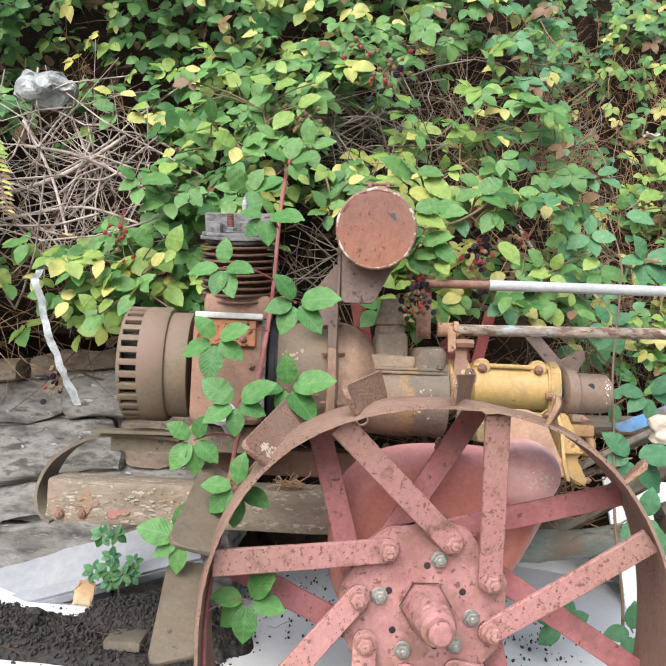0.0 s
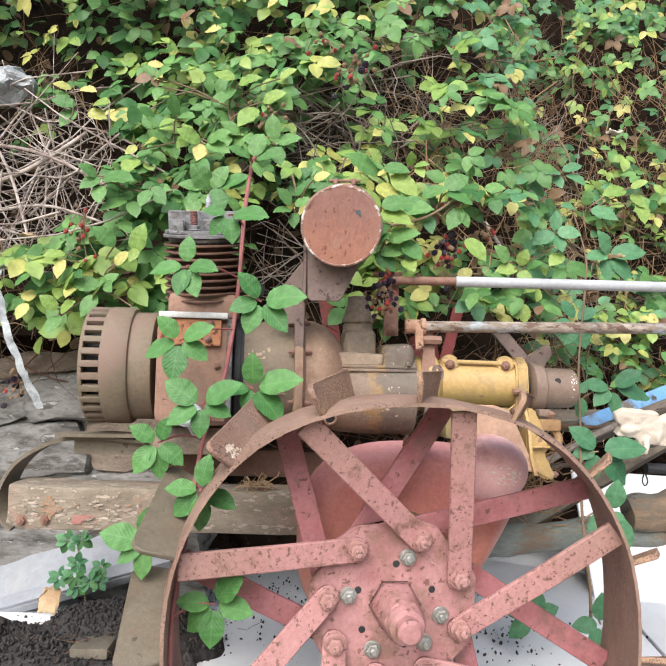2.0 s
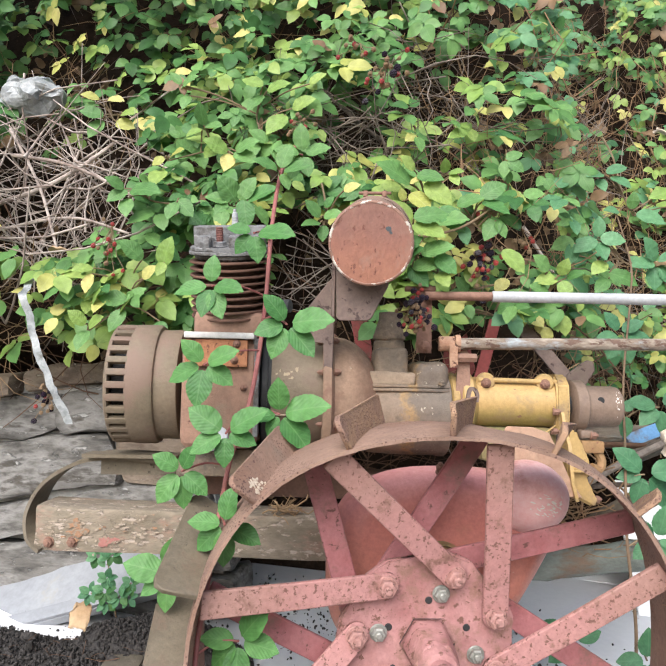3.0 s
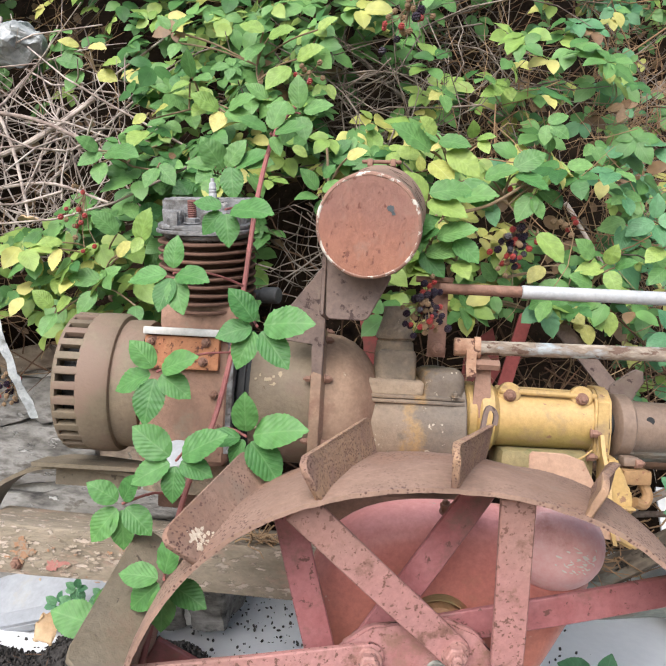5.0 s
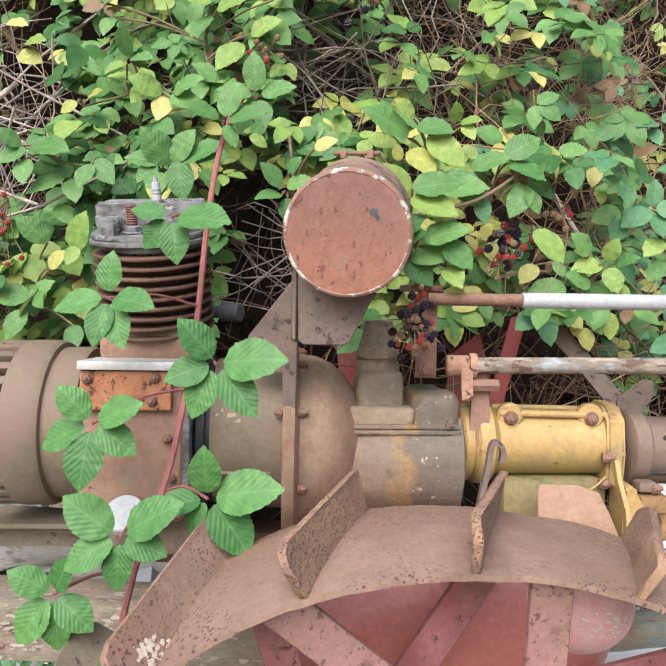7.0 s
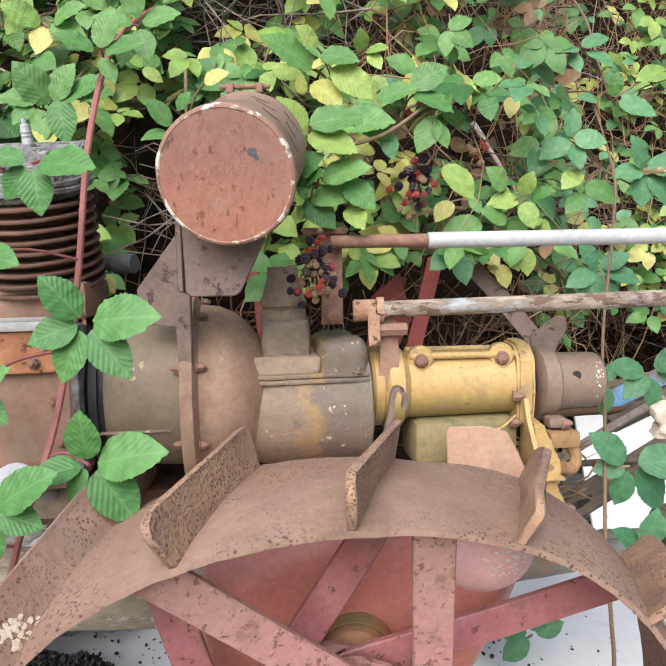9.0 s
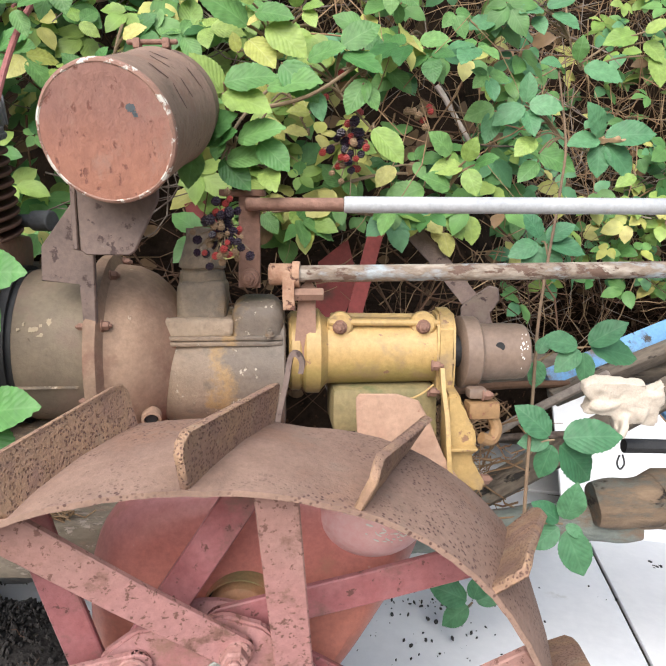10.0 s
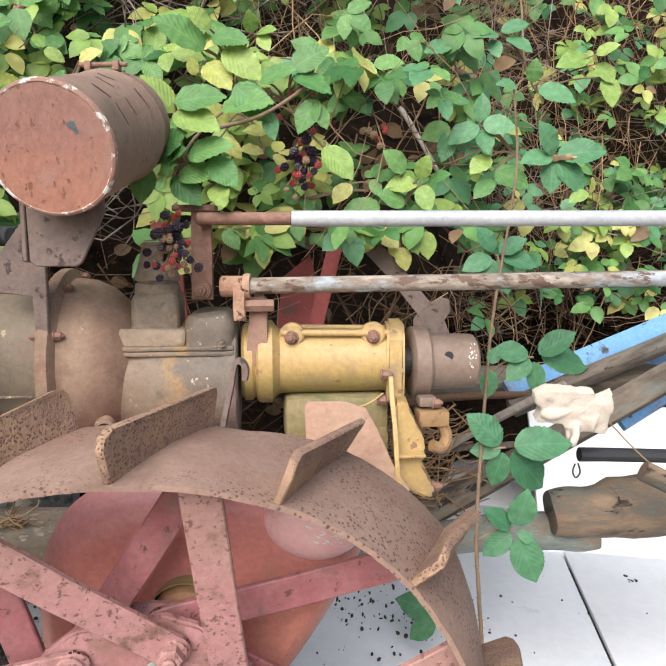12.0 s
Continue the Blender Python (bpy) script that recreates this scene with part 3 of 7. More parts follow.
def build_wheel(shift, near, rim_mat, spoke_mat, label):
    """near: whether the dished side looks out at the front edge; the other wheel is its mirror."""
    rim = build_rim(shift, rim_mat, label)

    def at(a, r, d, hub=False):
        return on_wheel(a, r, d if near else RIM_WIDE - d, hub, shift)

    out = -WHEEL_AXIS if near else WHEEL_AXIS
    plate = 0.098
    for k in range(15):
        kk = k if k < 8 else k - 15
        a = radians(89.6 + (23.2 * kk if -4 <= kk <= 4 else 24.3 * kk))
        a0, a1 = a, a - radians(11.5)
        bm = bmesh.new()
        base = [on_wheel(a0, R - 0.003, 0.004, shift=shift), on_wheel(a1, R - 0.003, RIM_WIDE - 0.004, shift=shift)]
        h = (0.042 if 125 < math.degrees(a) < 150 else 0.056 if math.degrees(a) > 125 else 0.072 if math.degrees(a) < 5 else 0.04) + 0.003 * noise.noise((k * 3.1, 0, 0))
        tops = [on_wheel(a0 + radians(0.3), R + h * 0.72, -0.008, shift=shift), on_wheel(a0 + radians(0.4), R + h * 0.92, 0.0, shift=shift),
                on_wheel(a0, R + h, 0.014, shift=shift), on_wheel(a1 + radians(1.0), R + h * 1.08, RIM_WIDE - 0.024, shift=shift),
                on_wheel(a1 + radians(0.5), R + h, RIM_WIDE - 0.008, shift=shift), on_wheel(a1 + radians(0.4), R + h * 0.8, RIM_WIDE, shift=shift)]
        along = (base[1] - base[0]).normalized()
        nrm = along.cross(on_wheel(a, 1, 0) - on_wheel(a, 0, 0)).normalized()
        slab(bm, [base[0]] + tops + [base[1]], nrm, 0.0075)
        bmesh.ops.bevel(bm, geom=list(bm.edges), offset=0.0016, segments=1, affect="EDGES")
        part("lug", bm, OLIVE_DARK if 145 < math.degrees(a) < 215 else RUST_DUST if kk == 2 else LUG_RUST, rim)
        if near and kk == 2:
            bm = bmesh.new()
            rad = (on_wheel(a, 1, 0) - on_wheel(a, 0, 0)).normalized()
            side = nrm if nrm.dot(Vector((0.15, 0.1, 1.1)) - base[0]) > 0 else -nrm
            c = base[0] + along * 0.022 + rad * 0.022 + side * (0.0078 if side == nrm else 0.0005)
            ragged = random.Random(5)
            lime = surface("pale_flake", [(0.45, 0.36, 0.27), (0.58, 0.5, 0.4)], 60, 0.85, spots=(0.26, 0.16, 0.11), spot_at=0.58, spot_scale=160)
            bm.free()
            for q in range(70):
                bm = bmesh.new()
                mid_q = c + along * ragged.gauss(0, 0.006) + rad * (ragged.gauss(0, 0.009) - 0.004)
                w = ragged.uniform(0.0007, 0.0032)
                pts = []
                for u in range(11):
                    t = u * math.tau / 11
                    rr = w * ragged.uniform(0.6, 1.2)
                    pts.append(mid_q + along * math.cos(t) * rr + rad * math.sin(t) * rr)
                slab(bm, pts, side, 0.0005 + 0.00002 * q)
                part("lug_flake", bm, lime, rim, smooth=False)
    bolts = (-19, 23, 70, 126, 172, 209, 254, 297)
    for k in range(8):
        rim_a = radians(28 + 45 * k)
        for side in (0, 1):
            bolt_a = radians(bolts[k]) if side == 0 else rim_a + radians(50)
            hub_d = plate - 0.008 if side == 0 else plate + 0.03
            p = at(bolt_a, 0.098, hub_d, True)
            q = at(rim_a + radians(3 if side else 3.5 if k == 1 else -2), R - 0.0095, 0.022 if side == 0 else RIM_WIDE - 0.03)
            d = (q - p).normalized()
            wd = d.cross(WHEEL_AXIS).normalized()
            bm = bmesh.new()
            strip(bm, [p, p + d * 0.03, p.lerp(q, 0.5) + out * 0.002, q + d * 0.0035], wd, 0.034, 0.008)
            flat = d.cross(wd).normalized() * 0.0041
            lathe(bm, p - flat, flat, [(0, 0), (0, 0.0172), (flat.length * 2, 0.0172), (flat.length * 2, 0)], 28)
            bmesh.ops.bevel(bm, geom=list(bm.edges), offset=0.0014, segments=1, affect="EDGES")
            part("spoke", bm, CRIMSON if side and near else RED_RUSTED if near else spoke_mat, rim)
            if side == 0:
                bm = bmesh.new()
                hexbolt(bm, p + out * 0.004, out, 0.0112, 0.015)
                part("bolt", bm, PINK_BOLT, rim)
    bm = bmesh.new()
    ring = []
    for k in range(8):
        a0, a1 = radians(bolts[k]), radians(bolts[(k + 1) % 8] + (360 if k == 7 else 0))
        ring += [at(a0 - 0.15, 0.124, plate, True), at(a0 + 0.15, 0.124, plate, True), at((a0 + a1) / 2, 0.113, plate, True)]
    slab(bm, ring, -out, 0.012)
    bmesh.ops.bevel(bm, geom=list(bm.edges), offset=0.003, segments=2, affect="EDGES")
    part("hub_plate", bm, spoke_mat, rim)
    c = at(0, 0, plate, True)
    bm = bmesh.new()
    lathe(bm, c - out * 0.01, -out, [(0, 0.07), (0.02, 0.075), (0.05, 0.1), (0.056, 0.1), (0.06, 0.05), (0.13, 0.045), (0.13, 0.0)], 32)
    part("hub", bm, spoke_mat, rim)
    for k, (deg, hole) in enumerate(((75, 89), (168, 158), (243, 216), (-13, 21), (309, 285))):
        a, h = radians(deg), radians(hole)
        bm = bmesh.new()
        hexbolt(bm, at(a, 0.068, plate, True), out, 0.009, 0.011)
        part("bolt", bm, STEEL, rim, "bare grey steel hub bolt")
        bm = bmesh.new()
        rod(bm, at(h, 0.057, plate + 0.001, True), at(h, 0.057, plate - 0.0015, True), 0.005, seg=12)
        part("bolt_hole", bm, BLACK, rim)
    bm = bmesh.new()
    lathe(bm, c - out * 0.001, out, [(0, 0.0375), (0.004, 0.0375)], 6)
    part("nut_seat", bm, BLACK, rim)
    bm = bmesh.new()
    lathe(bm, c, out, [(0, 0.0345), (0.006, 0.035), (0.04, 0.033), (0.066, 0.029), (0.067, 0.0)], 6)
    bmesh.ops.bevel(bm, geom=list(bm.edges), offset=0.002, segments=1, affect="EDGES")
    part("hub_nut", bm, spoke_mat, rim)
    bm = bmesh.new()
    rod(bm, c + out * 0.06, c + out * 0.1, 0.0165, edge=0.004)
    lathe(bm, c + out * 0.062, out, [(0, 0.026), (0.012, 0.026), (0.018, 0.023), (0.02, 0.0165)], 14)
    part("axle_end", bm, RED, rim)
    return rim


build_wheel(0.0, True, RUST_DUST, RED, "broad rusty iron wheel with slanted lugs and faded red spokes")

# axle housing behind the near wheel: a dished red casing with a swelling
bm = bmesh.new()
c = Vector((0.262, 0, 0.748))
prof = [(1.024, 0.0), (1.023, 0.10), (1.019, 0.135), (1.018, 0.146), (1.023, 0.161), (1.034, 0.175), (1.05, 0.185), (1.07, 0.19), (1.13, 0.17), (1.2, 0.11), (1.24, 0.0)]
lathe(bm, (0, 0, 0), (0, 1, 0), [(y, r) for y, r in prof], 64)
for v in bm.verts:
    a = math.atan2(v.co.z, v.co.x)
    full = (abs(math.cos(a)) ** 2.8 + abs(math.sin(a)) ** 2.8) ** (-1 / 2.8)
    x, z = v.co.x * full * 0.98, v.co.z * full * 0.82
    if x > 0:
        x *= max(0.4, min(1.0, 1 - (0.065 - z) * 3.2))
    v.co = Vector((c.x + x, v.co.y + 0.13 * x, c.z + z))
housing = part("axle_housing", bm, RED_LIT_TOP, tractor, "rounded red casing of the axle drive, lit top in its paint")
bm = bmesh.new()
bmesh.ops.create_uvsphere(bm, u_segments=32, v_segments=20, radius=1, matrix=Matrix.Translation((0.385, 1.06, 0.862)) @ Matrix.Diagonal((0.064, 0.062, 0.056, 1)))
bulge = part("swelling", bm, PINK_WORN, housing, "pale red bulge with chipped paint")
SCRATCH = surface("pale_scratch", [(0.74, 0.7, 0.64), (0.82, 0.78, 0.72)], 60, 0.7)
marks = random.Random(19)
for k in range(48):
    u, w = marks.gauss(0.34, 0.2), marks.gauss(-0.1, 0.12)
    up = Vector((u, -math.sqrt(max(0.05, 1 - u * u - w * w)), w))
    c = Vector((0.385, 1.06, 0.862)) + Vector((up.x * 0.0642, up.y * 0.0622, up.z * 0.0562))
    bm = bmesh.new()
    e1 = up.cross(Vector((0, 0, 1))).normalized()
    e2 = up.cross(e1).normalized()
    lean = marks.uniform(-0.9, 0.3)
    long, thin = marks.uniform(0.001, 0.005), marks.uniform(0.0004, 0.0012)
    a1, a2 = e1 * math.cos(lean) + e2 * math.sin(lean), e2 * math.cos(lean) - e1 * math.sin(lean)
    slab(bm, [c + a1 * math.cos(q) * long * marks.uniform(0.7, 1.2) + a2 * math.sin(q) * thin for q in (0, 0.9, 1.8, 2.7, 3.6, 4.5, 5.4)], up, 0.0005)
    part("scratch", bm, SCRATCH, housing, smooth=False)
for x, z in ((0.25, 0.9), (0.281, 0.908)):
    bm = bmesh.new()
    hexbolt(bm, (x, 1.02, z), (-0.15, -0.5, 1), 0.0065, 0.014)
    part("bolt", bm, BOLT_RUST, housing)
sprig = random.Random(8)
bm = bmesh.new()
for k in range(16):
    a = sprig.random() * math.tau
    p = Vector((0.147, 1.028, 0.832))
    tube(bm, [p, p + Vector((math.cos(a) * 0.008, -0.006, math.sin(a) * 0.006)), p + Vector((math.cos(a) * 0.018, -0.01, math.sin(a) * 0.012))], [0.0007, 0.0006, 0.0003], 5)
part("moss_tuft", bm, MOSS_YELLOW, housing, "small dry moss tuft")
GREEN_CAP = surface("green_and_orange_cap", [(0.2, 0.19, 0.09), (0.27, 0.24, 0.12)], 30, 0.6, bump=0.2, along=("z", 0.748, 0.835, 0.3, [(0.0, (0.5, 0.2, 0.11)), (0.45, (0.45, 0.2, 0.11)), (0.6, (0.17, 0.19, 0.075)), (1.0, (0.2, 0.2, 0.09))]))
bm = bmesh.new()
lathe(bm, (0.249, 1.035, 0.755), (0, -1, 0), [(0, 0.0437), (0.028, 0.0434), (0.031, 0.0428), (0.031, 0.0414), (0.012, 0.041)], 40)
cap = part("drain_cap", bm, GREEN_CAP, housing, "greenish brass filler neck with a painted plug")
bm = bmesh.new()
lathe(bm, (0.249, 1.03, 0.755), (0, -1, 0), [(0, 0.0385), (0.02, 0.038), (0.028, 0.034), (0.033, 0.022), (0.034, 0.0)], 40)
part("plug", bm, GREEN_CAP, cap)
bm = bmesh.new()
lathe(bm, (0.249, 1.018, 0.755), (0, -1, 0), [(0, 0.0412), (0.001, 0.0412), (0.001, 0.03)], 40)
part("seal", bm, BLACK, cap)
bm = bmesh.new()
rod(bm, on_wheel(0, 0, 0.12, True), on_wheel(0, 0, 0.3, True), 0.03, seg=20)
part("axle", bm, RUST_DUST, tractor)


# engine line: runs along x and recedes a little to the right
AX = Vector((1, 0.13, 0)).normalized()


def ex(x, dy=0.0, z=1.012):
    return Vector((x, 1.19 + 0.13 * x + dy, z))


def turned(name, x0, prof, material, parent, label="", z=1.012, seg=48, dy=0.0):
    bm = bmesh.new()
    lathe(bm, ex(x0, dy, z), AX, prof, seg)
    return part(name, bm, material, parent, label)


fly = turned("fan_cover", -0.308, [(0, 0), (0, 0.03), (0.004, 0.07), (0.004, 0.082), (0.0, 0.088), (0.0, 0.1), (0.003, 0.103), (0.0065, 0.103), (0.0075, 0.094)], OLIVE, tractor, "dusty brown fan cover with a ring of cooling slots", 1.02)
turned("cover_band", -0.262, [(-0.012, 0.092), (-0.012, 0.1035), (-0.006, 0.105), (0.026, 0.105), (0.032, 0.102), (0.034, 0.094)], OLIVE, fly, z=1.02)
turned("fan_drum", -0.3, [(0, 0.0), (0.0, 0.08), (0.05, 0.08), (0.05, 0.0)], BLACK, fly, z=1.02)
for k in range(30):
    a = k * math.tau / 30
    d, s, u = axes(AX)
    bm = bmesh.new()
    for r0 in (0.0985,):
        cc = ex(-0.288, 0, 1.02) + (s * math.cos(a) + u * math.sin(a)) * r0
        rot = Matrix((AX, -s * math.sin(a) + u * math.cos(a), s * math.cos(a) + u * math.sin(a))).transposed()
        box(bm, cc, (0.036, 0.0112, 0.011), rot, 0.0018, 2)
    part("slot_bar", bm, OLIVE, fly)
turned("generator_housing", -0.238, [(0, 0.0), (0, 0.094), (0.004, 0.096), (0.04, 0.097), (0.046, 0.095), (0.046, 0)], OLIVE, tractor, "dusty cylindrical housing behind the fan cover", 1.02)

# crankcase
rotx = Matrix((AX, Vector((-AX.y, AX.x, 0)), Vector((0, 0, 1)))).transposed()
bm = bmesh.new()
box(bm, ex(-0.118, -0.01, 1.01), (0.125, 0.22, 0.18), rotx, 0.02, 3)
crank = part("crankcase", bm, CASE, tractor, "rusty engine crankcase with a cover plate")
bm = bmesh.new()
box(bm, ex(-0.108, -0.125, 1.075), (0.1, 0.016, 0.044), rotx, 0.003)
part("cover_plate", bm, PLATE_RED, crank, "orange rusted cover plate")
bm = bmesh.new()
box(bm, ex(-0.106, -0.104, 1.103), (0.112, 0.07, 0.01), rotx, 0.002)
part("gasket_strip", bm, PALE_METAL, crank, "bare pale metal strip")
for x, z in ((-0.148, 1.088), (-0.075, 1.09), (-0.078, 1.064), (-0.06, 0.975), (-0.065, 1.02)):
    bm = bmesh.new()
    hexbolt(bm, ex(x, -0.132 if z > 1.05 else -0.119, z), (0.1, -1, 0), 0.005, 0.008)
    part("bolt", bm, BOLT_RUST, crank)
turned("joint_ring", -0.055, [(0, 0), (0, 0.096), (0.003, 0.1), (0.012, 0.1), (0.012, 0.094), (0.018, 0.094), (0.018, 0)], BLACK, crank, "dark oily joint", 1.01)
bm = bmesh.new()
box(bm, ex(-0.05, -0.092, 1.02), (0.011, 0.05, 0.16), rotx, 0.002)
part("seam_plate", bm, ALLOY, crank, "bare metal seam edge")

# cylinder with cooling fins, leaning towards the wheel
CY = Vector((-0.108, 1.16, 1.12))
LEAN_FORWARD = Matrix.Translation(CY) @ Euler((radians(15), radians(-2), radians(7))).to_matrix().to_4x4()


def leaning(name, bm, material, parent, label="", smooth=True):
    """Built upright over the foot of the cylinder, then leant."""
    bmesh.ops.transform(bm, matrix=LEAN_FORWARD, verts=bm.verts)
    return part(name, bm, material, parent, label, smooth)


bm = bmesh.new()
lathe(bm, (0, 0, -0.02), (0, 0, 1), [(0, 0), (0, 0.05), (0.15, 0.05), (0.15, 0)], 40)
cyl = leaning("cylinder", bm, FIN, tractor, "rusty finned engine cylinder")
for k in range(9):
    bm = bmesh.new()
    z = 0.026 + 0.0118 * k
    lathe(bm, (0, 0, 0), (0, 0, 1), [(z, 0.045), (z, 0.0685), (z + 0.0012, 0.07), (z + 0.0032, 0.07), (z + 0.0044, 0.0685), (z + 0.0044, 0.045)], 48)
    for v in bm.verts:
        v.co.z += 0.001 * noise.noise(v.co * 30 + Vector((0, 0, k * 2.0)))
    leaning("cooling_fin", bm, FIN, cyl)
bm = bmesh.new()
box(bm, (CY.x, CY.y, 1.125), (0.12, 0.13, 0.045), rotx, 0.012)
part("cylinder_foot", bm, CASE, cyl)
def rounded(bm, w, d, corner, z, thick, y=0.0):
    """A plate with rounded corners, lying level."""
    pts = []
    for cx, cy, a0 in ((1, 1, 0), (-1, 1, 90), (-1, -1, 180), (1, -1, 270)):
        for k in range(7):
            a = radians(a0 + 15 * k)
            pts.append((cx * (w / 2 - corner) + corner * math.cos(a), y + cy * (d / 2 - corner) + corner * math.sin(a), z))
    return slab(bm, pts, (0, 0, 1), thick)


bm = bmesh.new()
lathe(bm, (0, 0, 0.124), (0, 0, 1), [(0, 0), (0, 0.05), (0.005, 0.061), (0.011, 0.062), (0.013, 0)], 40)
rounded(bm, 0.136, 0.132, 0.05, 0.136, 0.006)
rounded(bm, 0.13, 0.126, 0.045, 0.1425, 0.006)
rounded(bm, 0.122, 0.076, 0.03, 0.149, 0.018, 0.024)
rounded(bm, 0.116, 0.07, 0.028, 0.1685, 0.005, 0.025)
rounded(bm, 0.108, 0.064, 0.026, 0.175, 0.004, 0.026)
bmesh.ops.bevel(bm, geom=[e for e in bm.edges if e.calc_length() < 0.06], offset=0.0012, segments=1, affect="EDGES")
head = leaning("cylinder_head", bm, ALLOY, tractor, "grey finned alloy cylinder head")
for k in range(14):
    y = -0.058 + 0.0088 * k
    tall = 0.02 if y < -0.016 else 0.034
    reach = 0.06 * math.sqrt(max(0.2, 1 - (y / 0.075) ** 2)) if y < 0 else 0.06
    for x0, x1 in (((-reach, -0.028), (0.004, reach)) if y < -0.016 else ((-reach, reach),)):
        bm = bmesh.new()
        box(bm, ((x0 + x1) / 2, y, 0.147 + tall / 2), (x1 - x0, 0.0034, tall), None, 0.0014, 2)
        for v in bm.verts:
            v.co += noise.noise_vector(v.co * 45 + Vector((k, 0, 0))) * 0.0022
        leaning("fin", bm, ALLOY, head)
bm = bmesh.new()
hexbolt(bm, (0.01, 0.0, 0.162), (0, 0, 1), 0.009, 0.022)
leaning("plug_base", bm, ALLOY, head, "steel plug base")
bm = bmesh.new()
lathe(bm, (0.01, 0.0, 0.182), (0, 0, 1), [(0, 0), (0, 0.0058), (0.007, 0.0058), (0.008, 0.0052), (0.011, 0.0058), (0.012, 0.0052), (0.015, 0.0057), (0.016, 0.005), (0.022, 0.0048), (0.023, 0.0028), (0.029, 0.0028), (0.029, 0)], 16)
leaning("spark_plug", bm, WHITE_PAINT, head, "white ceramic spark plug")
bm = bmesh.new()
hexbolt(bm, (-0.013, -0.035, 0.149), (0, 0, 1), 0.0095, 0.009)
leaning("stud_nut", bm, ALLOY, head)
bm = bmesh.new()
lathe(bm, (-0.013, -0.035, 0.157), (0, 0, 1), [(0, 0.0062)] + [(0.002 + 0.0014 * k, 0.0066 if k % 2 else 0.0056) for k in range(16)] + [(0.025, 0.005), (0.0255, 0)], 14)
leaning("head_stud", bm, BOLT_DARK, head, "rusty head stud")
bm = bmesh.new()
rod(bm, (-0.08, 1.2, 1.165), (-0.03, 1.185, 1.165), 0.008, seg=16)
rod(bm, (-0.035, 1.188, 1.165), (-0.008, 1.18, 1.165), 0.0125, seg=16)
part("fuel_stub", bm, surface("dull_black_rubber", [(0.05, 0.052, 0.055), (0.085, 0.088, 0.092)], 20, 0.7), tractor, "black fuel pipe stub")

# clutch housings
mid = turned("clutch_housing", -0.04, [(0, 0), (0, 0.092), (0.006, 0.095), (0.085, 0.099), (0.095, 0.099), (0.095, 0)], OLIVE, tractor, "brown clutch housing with a seam", 1.01)
bell = turned("bell_housing", 0.048, [(0, 0), (0, 0.122), (0.003, 0.124), (0.014, 0.124), (0.017, 0.118), (0.02, 0.112), (0.042, 0.109), (0.062, 0.1), (0.08, 0.084), (0.094, 0.064), (0.094, 0)], OCHRE_CAST, tractor, "rounded bell housing, ochre with dust", 1.0)
for a in (25, 62, 100, 140, 175, -20, 215):
    d, s, u = axes(AX)
    bm = bmesh.new()
    p = ex(0.066, 0, 1.0) + (s * math.cos(radians(a)) + u * math.sin(radians(a))) * 0.115
    hexbolt(bm, p, AX, 0.005, 0.009)
    part("bolt", bm, BOLT_RUST, bell)
    bm = bmesh.new()
    hexbolt(bm, ex(0.048, 0, 1.0) + (s * math.cos(radians(a)) + u * math.sin(radians(a))) * 0.112, -AX, 0.004, 0.008)
    part("bolt", bm, BOLT_RUST, bell)

bm = bmesh.new()
box(bm, ex(0.003, -0.0915, 0.975), (0.088, 0.006, 0.003), rotx, 0.001)
part("seam", bm, GREY_CAST, mid)
bm = bmesh.new()
lathe(bm, ex(0.122, -0.078, 0.937), (0.3, -1, -0.35), [(0, 0.012), (0.012, 0.0115), (0.013, 0.0085), (0.004, 0.008)], 24)
part("drain_boss", bm, OCHRE_CAST, bell)
bm = bmesh.new()
rod(bm, ex(0.122, -0.078, 0.937), ex(0.124, -0.087, 0.934), 0.0084, seg=16)
part("drain_hole", bm, BLACK, bell)

# drum and its bracket
bm = bmesh.new()
slab(bm, [(0.062, 1.088, 1.04), (0.077, 1.088, 1.04), (0.079, 1.088, 1.2), (0.071, 1.088, 1.203), (0.02, 1.088, 1.137), (0.018, 1.088, 1.099), (0.062, 1.088, 1.097)], (0.1, 1, 0), 0.006)
slab(bm, [(0.084, 1.04, 1.135), (0.09, 1.04, 1.13), (0.134, 1.04, 1.13), (0.14, 1.04, 1.134), (0.166, 1.04, 1.186), (0.165, 1.04, 1.235), (0.082, 1.04, 1.235)], (0, 1, 0), 0.005)
slab(bm, [(0.076, 1.04, 1.135), (0.076, 1.04, 1.235), (0.076, 1.1, 1.235), (0.076, 1.1, 1.13)], (1, 0, 0), 0.006)
bmesh.ops.bevel(bm, geom=list(bm.edges), offset=0.0012, segments=1, affect="EDGES")
part("drum_bracket", bm, BRACKET, tractor, "folded sheet-iron bracket")
DA = Vector((0.02, 0.955, 0.295)).normalized()
bm = bmesh.new()
lathe(bm, (0.138, 0.982, 1.241), DA, [(0.002, 0), (0.002, 0.03), (0.002, 0.058), (0.0, 0.0615), (0.0012, 0.0635), (0.005, 0.064), (0.01, 0.063), (0.14, 0.0628), (0.146, 0.0645), (0.15, 0.0628), (0.158, 0.065), (0.163, 0.0628), (0.19, 0.0625), (0.195, 0.058), (0.195, 0)], 72)
for v in bm.verts:
    v.co += noise.noise_vector(v.co * 28) * 0.0008
DRUM_RUST = surface("olive_brown_rust", [(0.17, 0.115, 0.085), (0.25, 0.165, 0.12), (0.2, 0.13, 0.098)], 12, 0.78, bump=0.4, dirt=(0.22, 0.125, 0.09), dirt_at=0.52, dirt_scale=18, spots=(0.11, 0.062, 0.05), spot_at=0.64, spot_scale=90)
drum = part("air_filter_drum", bm, DRUM_RUST, tractor, "rusty round air filter drum")
